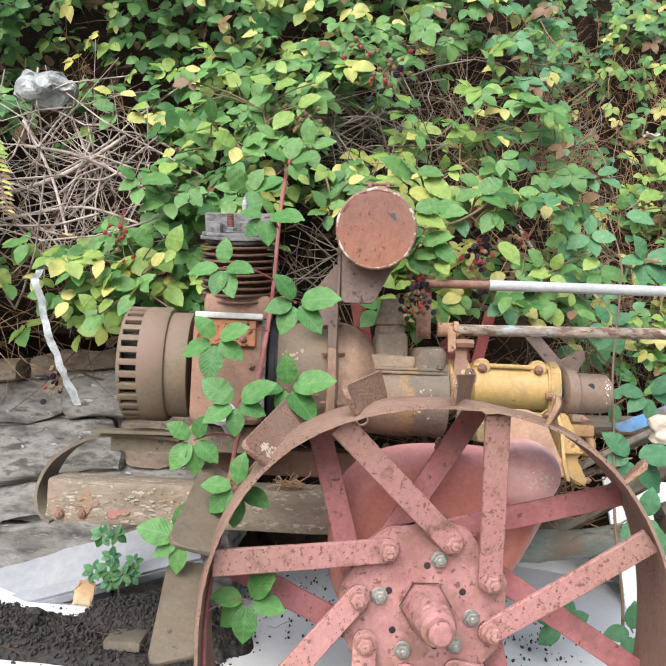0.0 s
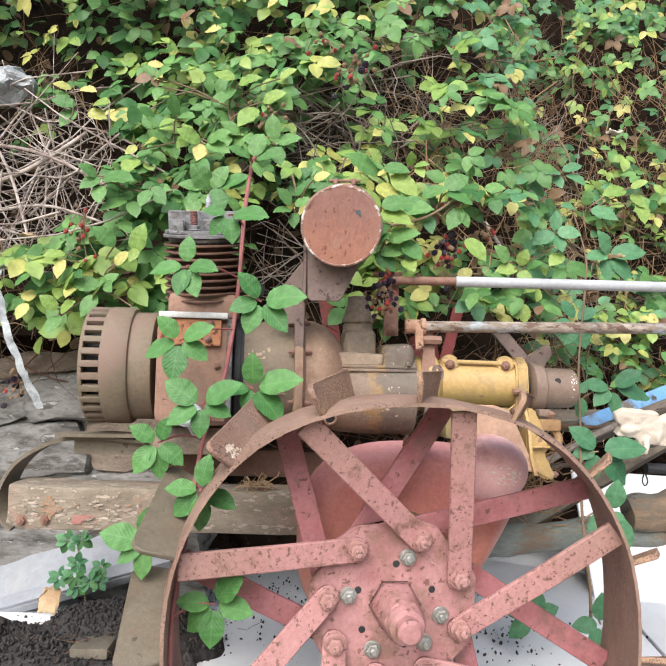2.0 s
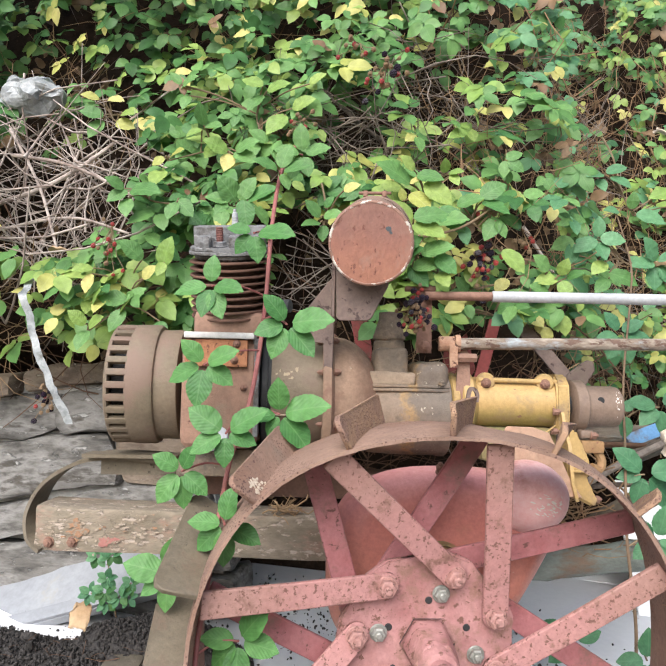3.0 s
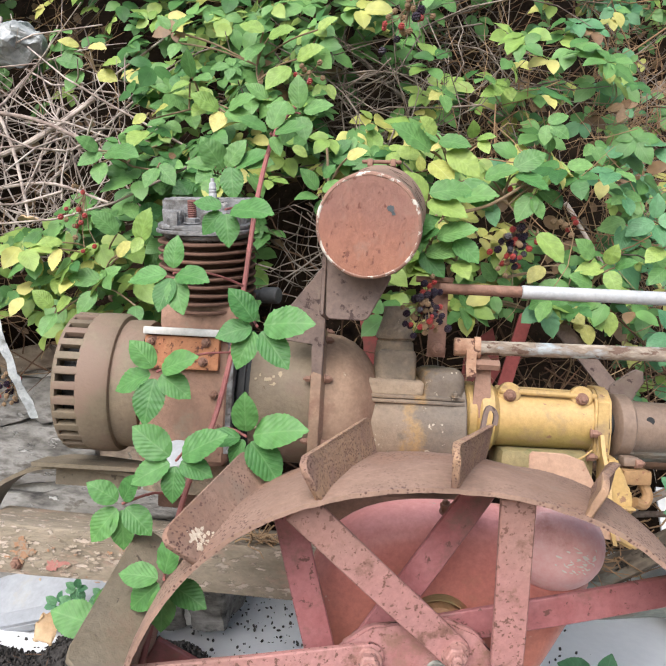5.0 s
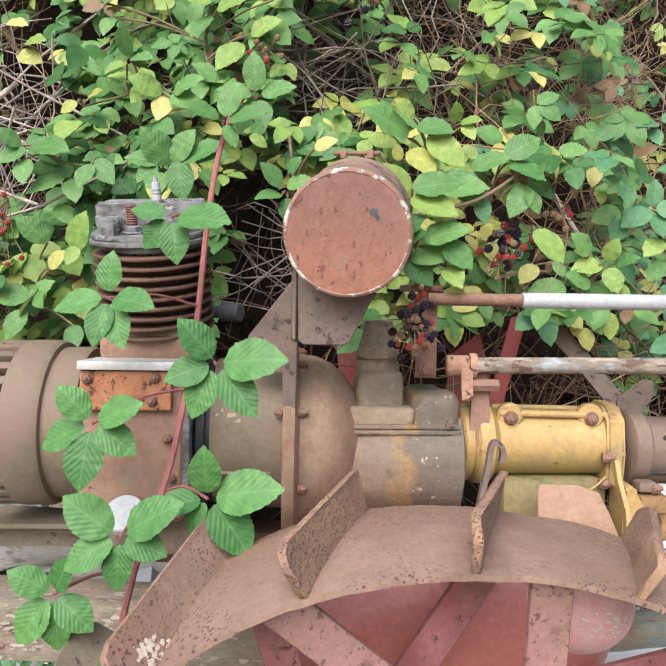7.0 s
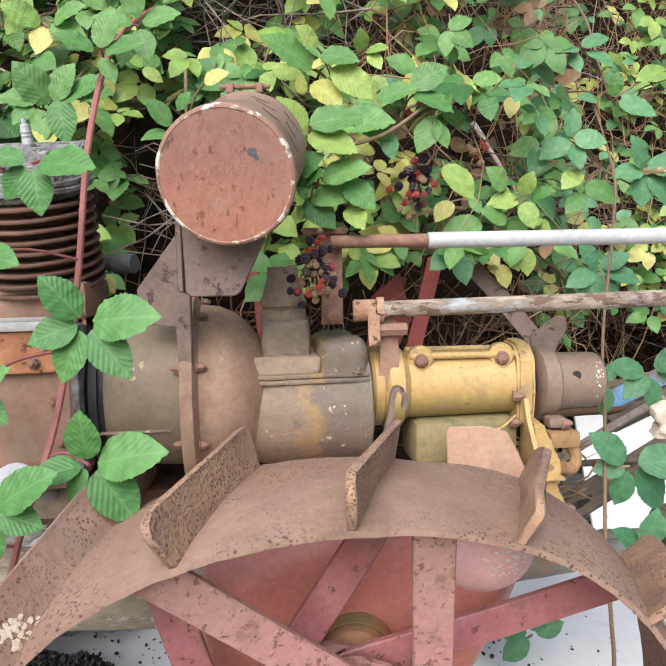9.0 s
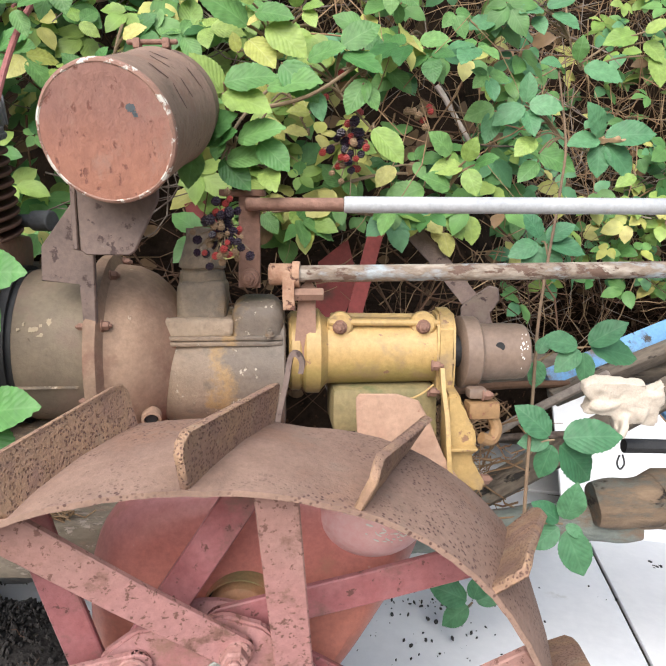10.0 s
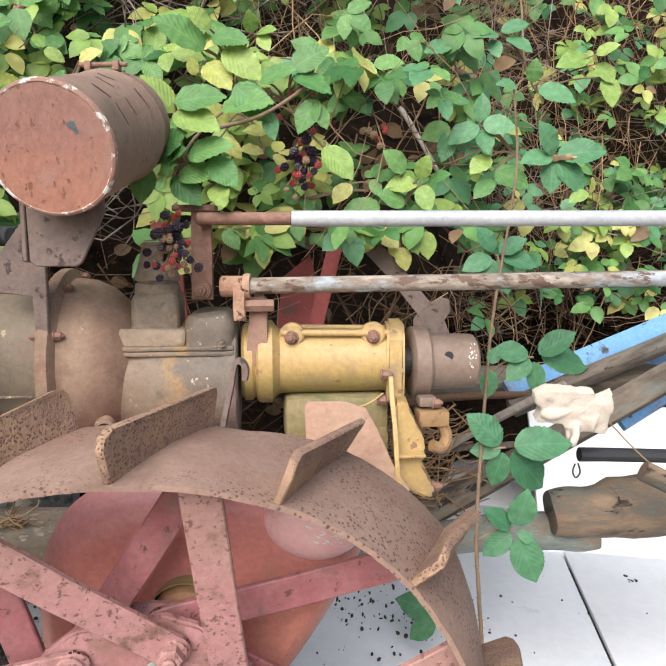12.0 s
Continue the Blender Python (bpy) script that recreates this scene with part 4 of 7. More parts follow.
bm = bmesh.new()
lathe(bm, Vector((0.138, 0.982, 1.241)) - DA * 0.0005, DA, [(0.0008, 0), (0.0004, 0.03), (0, 0.05), (0.0002, 0.0602), (0.004, 0.0602)], 72)
part("drum_face", bm, surface("red_brown_rust", [(0.23, 0.115, 0.09), (0.34, 0.165, 0.115), (0.26, 0.135, 0.107)], 14, 0.8, bump=0.5, stretch=(1, 1, 0.55), spots=(0.2, 0.085, 0.062), spot_at=0.62, spot_scale=110, dirt=(0.3, 0.175, 0.135), dirt_at=0.56, dirt_scale=20,
                              along=("z", 1.19, 1.31, 0.5, [(0.0, (0.35, 0.155, 0.1)), (0.35, (0.31, 0.14, 0.1)), (0.6, (0.26, 0.13, 0.105)), (1.0, (0.23, 0.13, 0.11))])), drum, "red-brown rusted end plate")
bm = bmesh.new()
lathe(bm, Vector((0.138, 0.982, 1.241)) - DA * 0.0008, DA, [(0.0006, 0.0596), (-0.0002, 0.061), (0.0008, 0.0632), (0.004, 0.0645)], 96)
for v in bm.verts:
    v.co += noise.noise_vector(v.co * 70) * 0.0006
part("drum_rim", bm, surface("flaking_rim", [(0.23, 0.125, 0.092), (0.31, 0.18, 0.135)], 30, 0.8, spots=(0.6, 0.56, 0.49), spot_at=0.5, spot_scale=52), drum, "rim with flaking pale paint")
bm = bmesh.new()
p = Vector((0.138, 0.982, 1.241)) + DA * 0.165 + Vector((0, -0.02, 0.066))
for k in (-0.016, 0.016):
    box(bm, p + Vector((k, 0, -0.002)), (0.008, 0.012, 0.011), None, 0.002)
rod(bm, p + Vector((-0.028, 0, 0)), p + Vector((0.028, 0, 0)), 0.0028, seg=10)
part("clamp", bm, BOLT_RUST, drum, "rusty band clamp")

# gearbox
def lumpy(bm, amount):
    """Rough sand-cast faces."""
    bmesh.ops.subdivide_edges(bm, edges=[e for e in bm.edges if e.calc_length() > 0.02], cuts=7, use_grid_fill=True)
    for v in bm.verts:
        v.co += noise.noise_vector(v.co * 32) * amount + noise.noise_vector(v.co * 110) * amount * 0.35


SEAM_Z = 1.024
bm = bmesh.new()
lathe(bm, ex(0.12, 0, 0.978), AX, [(0, 0), (0, 0.066), (0.008, 0.071), (0.02, 0.073), (0.07, 0.076), (0.134, 0.077), (0.14, 0.079), (0.151, 0.079), (0.153, 0.076), (0.153, 0)], 56)
for v in bm.verts:
    v.co += noise.noise_vector(v.co * 34) * 0.0012
gear = part("gearbox", bm, GEAR_CAST, tractor, "cast gearbox, dusty brown on one side and oily grey on the other")
bm = bmesh.new()
for z, w in ((SEAM_Z - 0.004, 0.139), (SEAM_Z + 0.0025, 0.137)):
    box(bm, ex(0.198, 0, z), (0.14, w, 0.0055), rotx, 0.0016)
lumpy(bm, 0.0012)
part("seam", bm, GEAR_CAST, gear, "bolted joint line of the gearbox")
bm = bmesh.new()
box(bm, ex(0.168, 0, SEAM_Z + 0.014), (0.084, 0.13, 0.024), rotx, 0.008, 3)
lumpy(bm, 0.0022)
part("top_plate", bm, surface("tan_dust_cast", [(0.27, 0.2, 0.14), (0.36, 0.27, 0.19), (0.3, 0.22, 0.155)], 18, 0.8, bump=0.6, dirt=(0.18, 0.14, 0.1), dirt_at=0.58, dirt_scale=24), gear, "dusty tan top plate")
bm = bmesh.new()
box(bm, ex(0.238, 0, SEAM_Z + 0.013), (0.064, 0.132, 0.064), rotx, 0.022, 4)
lumpy(bm, 0.003)
part("top_hump", bm, GEAR_CAST, gear, "oily grey hump of the gearbox")
bm = bmesh.new()
box(bm, ex(0.172, -0.012, 1.064), (0.061, 0.07, 0.06), rotx, 0.014, 4)
lathe(bm, ex(0.171, -0.012, 1.082), (0, 0, 1), [(0, 0), (0, 0.0295), (0.014, 0.0285), (0.022, 0.0275), (0.0235, 0.0255), (0.0255, 0.0255), (0.027, 0.029), (0.033, 0.0288), (0.038, 0.0265), (0.05, 0.0235), (0.062, 0.02), (0.075, 0.019), (0.075, 0)], 36)
for v in bm.verts:
    v.co += noise.noise_vector(v.co * 36) * 0.0016
part("selector_turret", bm, GREY_CAST, gear, "grey cast turret under the lever")
for x, z in ((0.14, 1.042), (0.262, 1.03)):
    bm = bmesh.new()
    hexbolt(bm, ex(x, -0.058 if x < 0.2 else -0.07, z), (0, -0.3, 1), 0.0045, 0.007)
    part("bolt", bm, GREY_CAST, gear)

# yellow drive housing
yel = turned("drive_housing", 0.276, [(0, 0), (0, 0.048), (0.004, 0.052), (0.014, 0.052), (0.018, 0.048), (0.022, 0.055), (0.026, 0.056), (0.04, 0.056), (0.044, 0.05), (0.05, 0.044), (0.19, 0.043), (0.196, 0.045), (0.196, 0)],
             surface("yellow_paint_mossy_below", [(0.36, 0.23, 0.085), (0.45, 0.305, 0.125), (0.4, 0.265, 0.103)], 12, 0.5, bump=0.2, dirt=(0.3, 0.21, 0.11), dirt_at=0.54, dirt_scale=16, spots=(0.26, 0.15, 0.09), spot_at=0.65, spot_scale=55,
                     along=("z", 0.945, 1.05, 0.3, [(0.0, (0.2, 0.19, 0.07)), (0.28, (0.29, 0.24, 0.075)), (0.48, (0.42, 0.275, 0.105)), (1.0, (0.45, 0.3, 0.122))])), tractor, "chipped yellow drive housing, mossy below", 0.998)
bm = bmesh.new()
slab(bm, [ex(0.47, -0.045, 0.945), ex(0.47, -0.048, 0.99), ex(0.47, -0.045, 1.035), ex(0.47, -0.02, 1.052), ex(0.47, 0.03, 1.052), ex(0.47, 0.05, 1.02), ex(0.47, 0.05, 0.95)], AX, 0.024)
bmesh.ops.bevel(bm, geom=list(bm.edges), offset=0.004, segments=2, affect="EDGES")
part("end_flange", bm, YELLOW, yel)
bm = bmesh.new()
rod(bm, ex(0.33, -0.03, 1.04), ex(0.475, -0.03, 1.038), 0.0045, seg=10)
rod(bm, ex(0.33, 0.03, 1.04), ex(0.475, 0.03, 1.038), 0.0045, seg=10)
part("tie_rod", bm, YELLOW, yel)
for x, z in ((0.345, 1.036), (0.452, 1.036)):
    bm = bmesh.new()
    lathe(bm, ex(x, -0.018, z), (0, -1, 0), [(0, 0.017), (0.012, 0.017), (0.015, 0.014), (0.015, 0)], 24)
    part("boss", bm, YELLOW, yel)
    bm = bmesh.new()
    hexbolt(bm, ex(x, -0.033, z - 0.002), (0, -1, 0), 0.007, 0.01)
    part("bolt", bm, BOLT_RUST, yel)
for x, z in ((0.462, 0.986), (0.458, 0.952)):
    bm = bmesh.new()
    hexbolt(bm, ex(x, -0.05, z), AX + Vector((0, -0.3, 0)), 0.0055, 0.012)
    part("bolt", bm, BOLT_RUST, yel)
bm = bmesh.new()
slab(bm, [ex(0.288, -0.05, 1.0), ex(0.316, -0.05, 1.0), ex(0.314, -0.04, 1.085), ex(0.306, -0.04, 1.095), ex(0.294, -0.04, 1.085)], (0, 1, 0), 0.01)
rod(bm, ex(0.28, -0.05, 1.078), ex(0.325, -0.05, 1.078), 0.0085, seg=6)
part("fork", bm, CASE, yel, "rusty lever fork")
bm = bmesh.new()
strip(bm, bend([(0.307, 1.06, 1.006), (0.3085, 1.06, 1.017), (0.305, 1.06, 1.025), (0.299, 1.06, 1.027), (0.2955, 1.06, 1.02), (0.292, 1.058, 0.998), (0.284, 1.056, 0.96), (0.28, 1.056, 0.93)], 4), (0, 1, 0), 0.012, 0.0055)
part("bent_lever", bm, BRACKET, yel, "rusty hooked lever before the flange")
bm = bmesh.new()
box(bm, ex(0.40, 0, 0.925), (0.14, 0.08, 0.06), rotx, 0.012)
box(bm, ex(0.42, 0, 0.87), (0.1, 0.09, 0.09), rotx, 0.012)
part("drive_case", bm, MOSS_YELLOW, yel, "mossy yellow lower case")
# guard plate, strap and lower bracket
bm = bmesh.new()
slab(bm, [ex(0.366, -0.1, 0.958), ex(0.37, -0.1, 0.963), ex(0.415, -0.1, 0.962), ex(0.442, -0.1, 0.953), ex(0.456, -0.1, 0.927), ex(0.474, -0.1, 0.882), ex(0.5, -0.1, 0.845), ex(0.43, -0.1, 0.85), ex(0.37, -0.1, 0.87)], (0.1, 1, 0), 0.005)
bmesh.ops.bevel(bm, geom=list(bm.edges), offset=0.001, segments=1, affect="EDGES")
guard = part("guard_plate", bm, PLATE_TAN, yel, "pinkish rusted guard plate")
bm = bmesh.new()
strip(bm, [ex(0.474, -0.065, 0.985), ex(0.475, -0.075, 0.96), ex(0.478, -0.095, 0.93), ex(0.482, -0.1, 0.87), ex(0.49, -0.1, 0.84)], (1, 0, 0), 0.0055, 0.012)
part("strap", bm, YELLOW, yel)
bm = bmesh.new()
side_on = [(0.478, 0.955), (0.495, 0.957), (0.5, 0.932), (0.516, 0.912), (0.519, 0.891), (0.516, 0.876), (0.51, 0.869), (0.517, 0.858), (0.53, 0.845), (0.533, 0.832), (0.522, 0.827), (0.5, 0.838), (0.485, 0.85), (0.479, 0.88)]
slab(bm, [ex(x, -0.085, z) for x, z in side_on], (0, 1, 0), 0.055)
bmesh.ops.bevel(bm, geom=list(bm.edges), offset=0.004, segments=2, affect="EDGES")
box(bm, ex(0.499, -0.088, 0.889), (0.036, 0.02, 0.004), rotx, 0.0015)
part("lower_bracket", bm, YELLOW, yel, "chipped yellow cast bracket")
bm = bmesh.new()
hexbolt(bm, ex(0.53, -0.062, 0.836), AX, 0.006, 0.012)
part("bolt", bm, BOLT_RUST, yel)
bm = bmesh.new()
box(bm, ex(0.524, -0.038, 0.947), (0.024, 0.022, 0.014), rotx, 0.004)
part("flange_ear", bm, COUPLER, yel)
bm = bmesh.new()
box(bm, ex(0.532, -0.04, 0.925), (0.042, 0.03, 0.022), rotx, 0.005)
tube(bm, bend([ex(0.543, -0.04, 0.92), ex(0.552, -0.045, 0.9), ex(0.545, -0.05, 0.886), ex(0.53, -0.055, 0.89)], 4), 0.008, 10)
part("hook", bm, surface("orange_rusted_yellow", [(0.24, 0.14, 0.065), (0.34, 0.2, 0.09)], 20, 0.7, spots=(0.2, 0.09, 0.05)), yel)
bm = bmesh.new()
tube(bm, bend([ex(0.465, -0.055, 0.962), ex(0.44, -0.07, 0.95), ex(0.40, -0.07, 0.945)], 5), 0.0013, 6)
part("wire", bm, YELLOW, yel)
coup = turned("coupling", 0.503, [(0, 0), (0, 0.046), (0.002, 0.049), (0.021, 0.0485), (0.024, 0.046), (0.025, 0.039), (0.082, 0.038), (0.089, 0.037), (0.092, 0.033), (0.092, 0.02), (0.082, 0.018), (0.082, 0)], COUPLER, tractor, "brown steel shaft coupling", 0.994)
bm = bmesh.new()
rod(bm, ex(0.554, -0.02, 1.006), ex(0.554, -0.0372, 1.007), 0.0062, seg=18, edge=0.0004)
part("pin_hole", bm, BLACK, coup)
worn = random.Random(31)
for k in range(20):
    a = radians(worn.gauss(14, 20))
    off = Vector((0, -math.cos(a), math.sin(a)))
    bm = bmesh.new()
    at_x, r = 0.503 + worn.uniform(0.078, 0.0885), worn.uniform(0.0004, 0.0011)
    e2 = Vector((0, math.sin(a), math.cos(a)))
    c = ex(at_x, 0, 0.994) + off * 0.0378
    slab(bm, [c + AX * math.cos(u) * r * worn.uniform(0.6, 1.3) + e2 * math.sin(u) * r * worn.uniform(0.8, 2.2) for u in (0, 0.9, 1.8, 2.7, 3.6, 4.5, 5.4)], off, 0.0006)
    part("scratch", bm, SCRATCH, coup, smooth=False)
bm = bmesh.new()
hexbolt(bm, ex(0.53, -0.045, 0.945), AX, 0.006, 0.012)
part("bolt", bm, BOLT_RUST, coup)
bm = bmesh.new()
rod(bm, ex(0.47, 0, 0.995), ex(0.53, 0, 0.995), 0.022)
part("shaft", bm, BLACK, coup)

bm = bmesh.new()
slab(bm, [ex(x, 0.03, z) for x, z in ((0.513, 1.02), (0.545, 1.02), (0.552, 1.045), (0.566, 1.06), (0.563, 1.078), (0.55, 1.081), (0.535, 1.068), (0.52, 1.06), (0.511, 1.05))], (0, 1, 0), 0.008)
bmesh.ops.bevel(bm, geom=list(bm.edges), offset=0.002, segments=1, affect="EDGES")
part("claw", bm, BRACKET, coup)
for name, pts, w, m, label in (("far_stay", [(0.40, 1.42, 1.17), (0.365, 1.42, 1.03), (0.35, 1.42, 0.95)], 0.028, FAR_RED_SHADED, "red stay on the far side, shade in its paint"),
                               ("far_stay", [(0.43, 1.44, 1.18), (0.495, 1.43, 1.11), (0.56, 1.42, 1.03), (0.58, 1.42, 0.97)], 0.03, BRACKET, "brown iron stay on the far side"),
                               ("far_stay", [(0.1, 1.46, 1.2), (0.12, 1.46, 1.1), (0.13, 1.46, 0.98)], 0.035, FAR_RED_SHADED, "red stay behind the turret, shade in its paint")):
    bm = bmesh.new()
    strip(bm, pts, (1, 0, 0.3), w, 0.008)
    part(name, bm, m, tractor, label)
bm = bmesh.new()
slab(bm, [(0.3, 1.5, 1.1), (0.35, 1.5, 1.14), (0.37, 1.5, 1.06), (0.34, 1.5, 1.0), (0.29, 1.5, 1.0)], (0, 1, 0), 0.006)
part("far_guard", bm, FAR_RED_SHADED, tractor, "red sheet guard on the far side, shade in its paint")

# lever and handle tubes
bm = bmesh.new()
slab(bm, [(0.219, 1.185, 1.085), (0.246, 1.185, 1.085), (0.246, 1.185, 1.196), (0.221, 1.185, 1.196)], (0, 1, 0), 0.008)
box(bm, (0.225, 1.19, 1.2), (0.055, 0.02, 0.008), None, 0.002)
rod(bm, (0.234, 1.185, 1.097), (0.234, 1.177, 1.097), 0.012, seg=20)
lever = part("lever_arm", bm, BOLT_RUST, tractor, "flat rusty lever arm")
bm = bmesh.new()
hexbolt(bm, (0.234, 1.178, 1.097), (0, -1, 0), 0.007, 0.01)
part("bolt", bm, BOLT_RUST, lever)
bm = bmesh.new()
rod(bm, (0.232, 1.17, 1.186), (0.35, 1.17, 1.186), 0.0078, 0.0082)
part("rod_end", bm, BOLT_RUST, lever, "rusty threaded rod end")
bm = bmesh.new()
rod(bm, (0.349, 1.17, 1.186), (1.9, 1.27, 1.19), 0.0098, 0.0098)
part("white_handle_tube", bm, WHITE_PAINT, tractor, "white painted control tube")
bm = bmesh.new()
rod(bm, (0.262, 1.18, 1.102), (1.9, 1.28, 1.13), 0.0105, 0.0105)
tube2 = part("pale_handle_tube", bm, CHIPPED, tractor, "handle tube with chipped white and blue paint over rust")
bm = bmesh.new()
rod(bm, (0.258, 1.18, 1.102), (0.287, 1.18, 1.102), 0.0135)
lathe(bm, (0.287, 1.18, 1.102), (1, 0, 0), [(0, 0.012), (0, 0.016), (0.005, 0.0165), (0.009, 0.016), (0.009, 0.012)], 20)
strip(bm, [(0.283, 1.17, 1.1), (0.283, 1.168, 1.075), (0.284, 1.168, 1.06)], (1, 0, 0), 0.014, 0.01)
part("clip", bm, surface("orange_primer", [(0.26, 0.12, 0.07), (0.42, 0.26, 0.17), (0.3, 0.14, 0.085)], 30, 0.75, bump=0.5, spots=(0.12, 0.055, 0.04), spot_at=0.58), tube2, "orange-brown tube clip")

# timber and strap carrying the engine
bm = rough_block(bmesh.new(), (0, 0, 0), (0.56, 0.085, 0.072), 3, 0.004, 0.008)
bmesh.ops.transform(bm, matrix=Matrix.Translation((-0.14, 1.135, 0.775)) @ Euler((0, radians(0.5), radians(2))).to_matrix().to_4x4(), verts=bm.verts)
beam = part("timber", bm, TIMBER, tractor, "weathered timber bearer with flaking orange and red paint")
for x, z in ((-0.39, 0.755), (-0.35, 0.757)):
    bm = bmesh.new()
    hexbolt(bm, (x, 1.085, z), (0, -1, 0), 0.007, 0.008)
    part("bolt", bm, BOLT_RUST, beam)


def flake(parent, c, e1, e2, out, size, material, seed, label=""):
    """A ragged flake of old paint, a little proud of its surface."""
    c, e1, e2, out = Vector(c), Vector(e1).normalized(), Vector(e2).normalized(), Vector(out).normalized()
    bm = bmesh.new()
    pts = []
    for k in range(22):
        a = k * math.tau / 22
        r = 1 + 0.75 * noise.noise((math.cos(a) * 2.2, math.sin(a) * 2.2, seed * 3.1)) + 0.2 * noise.noise((math.cos(a) * 7, math.sin(a) * 7, seed))
        pts.append(c + e1 * math.cos(a) * r * size[0] + e2 * math.sin(a) * r * size[1])
    slab(bm, pts, out, 0.0005)
    part("paint_flake", bm, material, parent, label, smooth=False)


CREAM = surface("cream_flaked_paint", [(0.28, 0.22, 0.165), (0.42, 0.35, 0.275)], 40, 0.85, bump=0.4, spots=(0.2, 0.155, 0.11), spot_at=0.55, spot_scale=120)
ORANGE = surface("orange_flaked_paint", [(0.24, 0.14, 0.085), (0.34, 0.19, 0.11)], 40, 0.85, bump=0.4, spots=(0.26, 0.205, 0.15), spot_at=0.5, spot_scale=110)
PINK = surface("red_flaked_paint", [(0.3, 0.12, 0.1), (0.38, 0.17, 0.145)], 40, 0.8, bump=0.3, spots=(0.26, 0.2, 0.145), spot_at=0.52, spot_scale=110)
chips = random.Random(77)
PALE_CHIP = surface("pale_chip", [(0.33, 0.26, 0.17), (0.44, 0.36, 0.25)], 50, 0.85)
for k in range(16):
    x, z = chips.gauss(0.006, 0.012), chips.gauss(1.044, 0.008)
    up = (z - 1.01) / 0.0985
    out = Vector((0, -math.sqrt(1 - up * up), up))
    flake(mid, ex(x, 0, 1.01) + out * 0.0972, (1, 0.13, 0), (0, up, math.sqrt(1 - up * up)), out, (chips.uniform(0.0012, 0.004), chips.uniform(0.001, 0.003)), PALE_CHIP, k + 90)
BLUE_CHIP = surface("slate_chip", [(0.06, 0.075, 0.085), (0.11, 0.125, 0.13)], 60, 0.7)
DARK_CHIP = surface("dark_chip", [(0.06, 0.035, 0.03), (0.09, 0.05, 0.04)], 60, 0.8)
FACE_UP = Vector((0, -0.295, 0.955))
for dx, dz, size, m in ((0.026, 0.0225, (0.0042, 0.0036), BLUE_CHIP), (0.043, 0.015, (0.003, 0.0018), DARK_CHIP), (0.029, 0.018, (0.0022, 0.0018), BLUE_CHIP), (0.03, 0.016, (0.0025, 0.0015), BLUE_CHIP)):
    flake(drum, Vector((0.138, 0.982, 1.241)) + Vector((dx, 0, 0)) + FACE_UP * dz - DA * 0.0006, (1, 0, 0), FACE_UP, -DA, size, m, dx * 50)
for k in range(7):
    a, far = radians(chips.uniform(25, 115)), chips.uniform(0.04, 0.13)
    out = Vector((1, 0, 0)) * math.cos(a) + FACE_UP * math.sin(a)
    flake(drum, Vector((0.138, 0.982, 1.241)) + DA * far + out * 0.0632, DA.cross(out), DA, out, (chips.uniform(0.004, 0.011), chips.uniform(0.0006, 0.0014)), DARK_CHIP, k + 60)
for k in range(90):
    flake(beam, (chips.uniform(-0.4, -0.08), 1.0835, 0.772 + chips.gauss(0, 0.017)), (1, 0.035, 0), (0, 0, 1), (0, -1, 0), (chips.uniform(0.001, 0.0055), chips.uniform(0.0007, 0.0022)), chips.choice((CREAM, CREAM, CREAM, ORANGE)), k + 120)
for k in range(9):
    flake(beam, (-0.35 + chips.gauss(0, 0.009), 1.0825, 0.772 + chips.gauss(0, 0.011)), (1, 0.035, 0), (0, 0, 1), (0, -1, 0), (chips.uniform(0.004, 0.009), chips.uniform(0.003, 0.007)), ORANGE, k + 1)
for k in range(6):
    flake(beam, (-0.285 + chips.gauss(0, 0.008), 1.0842, 0.763 + chips.gauss(0, 0.004)), (1, 0.035, 0), (0, 0, 1), (0, -1, 0), (chips.uniform(0.004, 0.009), chips.uniform(0.003, 0.006)), PINK, k + 30)
bm = bmesh.new()
strip(bm, bend([(-0.40, 1.1, 0.745), (-0.432, 1.12, 0.76), (-0.445, 1.14, 0.8), (-0.42, 1.15, 0.85), (-0.36, 1.16, 0.885), (-0.29, 1.16, 0.892), (-0.2, 1.16, 0.888)], 6), (0.05, 1, 0.1), 0.06, 0.006)
part("strap", bm, OLIVE_DARK, beam, "bent rusty iron strap")
bm = bmesh.new()
slab(bm, [(-0.35, 1.105, 0.893), (-0.19, 1.12, 0.893), (-0.19, 1.16, 0.893), (-0.35, 1.15, 0.893)], (0, 0, 1), 0.006)
slab(bm, [(-0.33, 1.14, 0.86), (-0.2, 1.15, 0.86), (-0.2, 1.15, 0.894), (-0.33, 1.14, 0.894)], (0, 1, 0), 0.004)
part("foot_plate", bm, OLIVE_DARK, tractor, "rusty angle iron under the fan cover")
bm = bmesh.new()
box(bm, (-0.1, 1.19, 0.89), (0.17, 0.15, 0.05), None, 0.012)
part("engine_foot", bm, GREY_CAST, tractor, "grey cast engine foot")
bm = bmesh.new()
box(bm, (0.05, 1.25, 0.84), (0.5, 0.06, 0.05), None, 0.008)
part("engine_bearer", bm, FIN, tractor, "dark iron bearer under the engine")

# ---- white plastic boards and litter on the ground ----
def board(c, size, rz, ry=0.0, rx=0.0, rib=True, material=None, name="white_board", label="white plastic board lying on the ground"):
    me = mesh(name, box(bmesh.new(), (0, 0, 0), size, None, 0.004), material or PVC)
    ob = new(name, me)
    ob.matrix_basis = pose(*c, rx, ry, rz)
    if rib:
        for y, w, h in ((-0.385, 0.2, 0.01),):
            child = new("rib", mesh("rib", box(bmesh.new(), (0, size[1] * y, size[2] * 0.5 + h * 0.4), (size[0] - 0.002, size[1] * w, h), None, 0.004), material or PVC))
            child.parent = ob
    return tagged(ob, label, "board", "white boards")


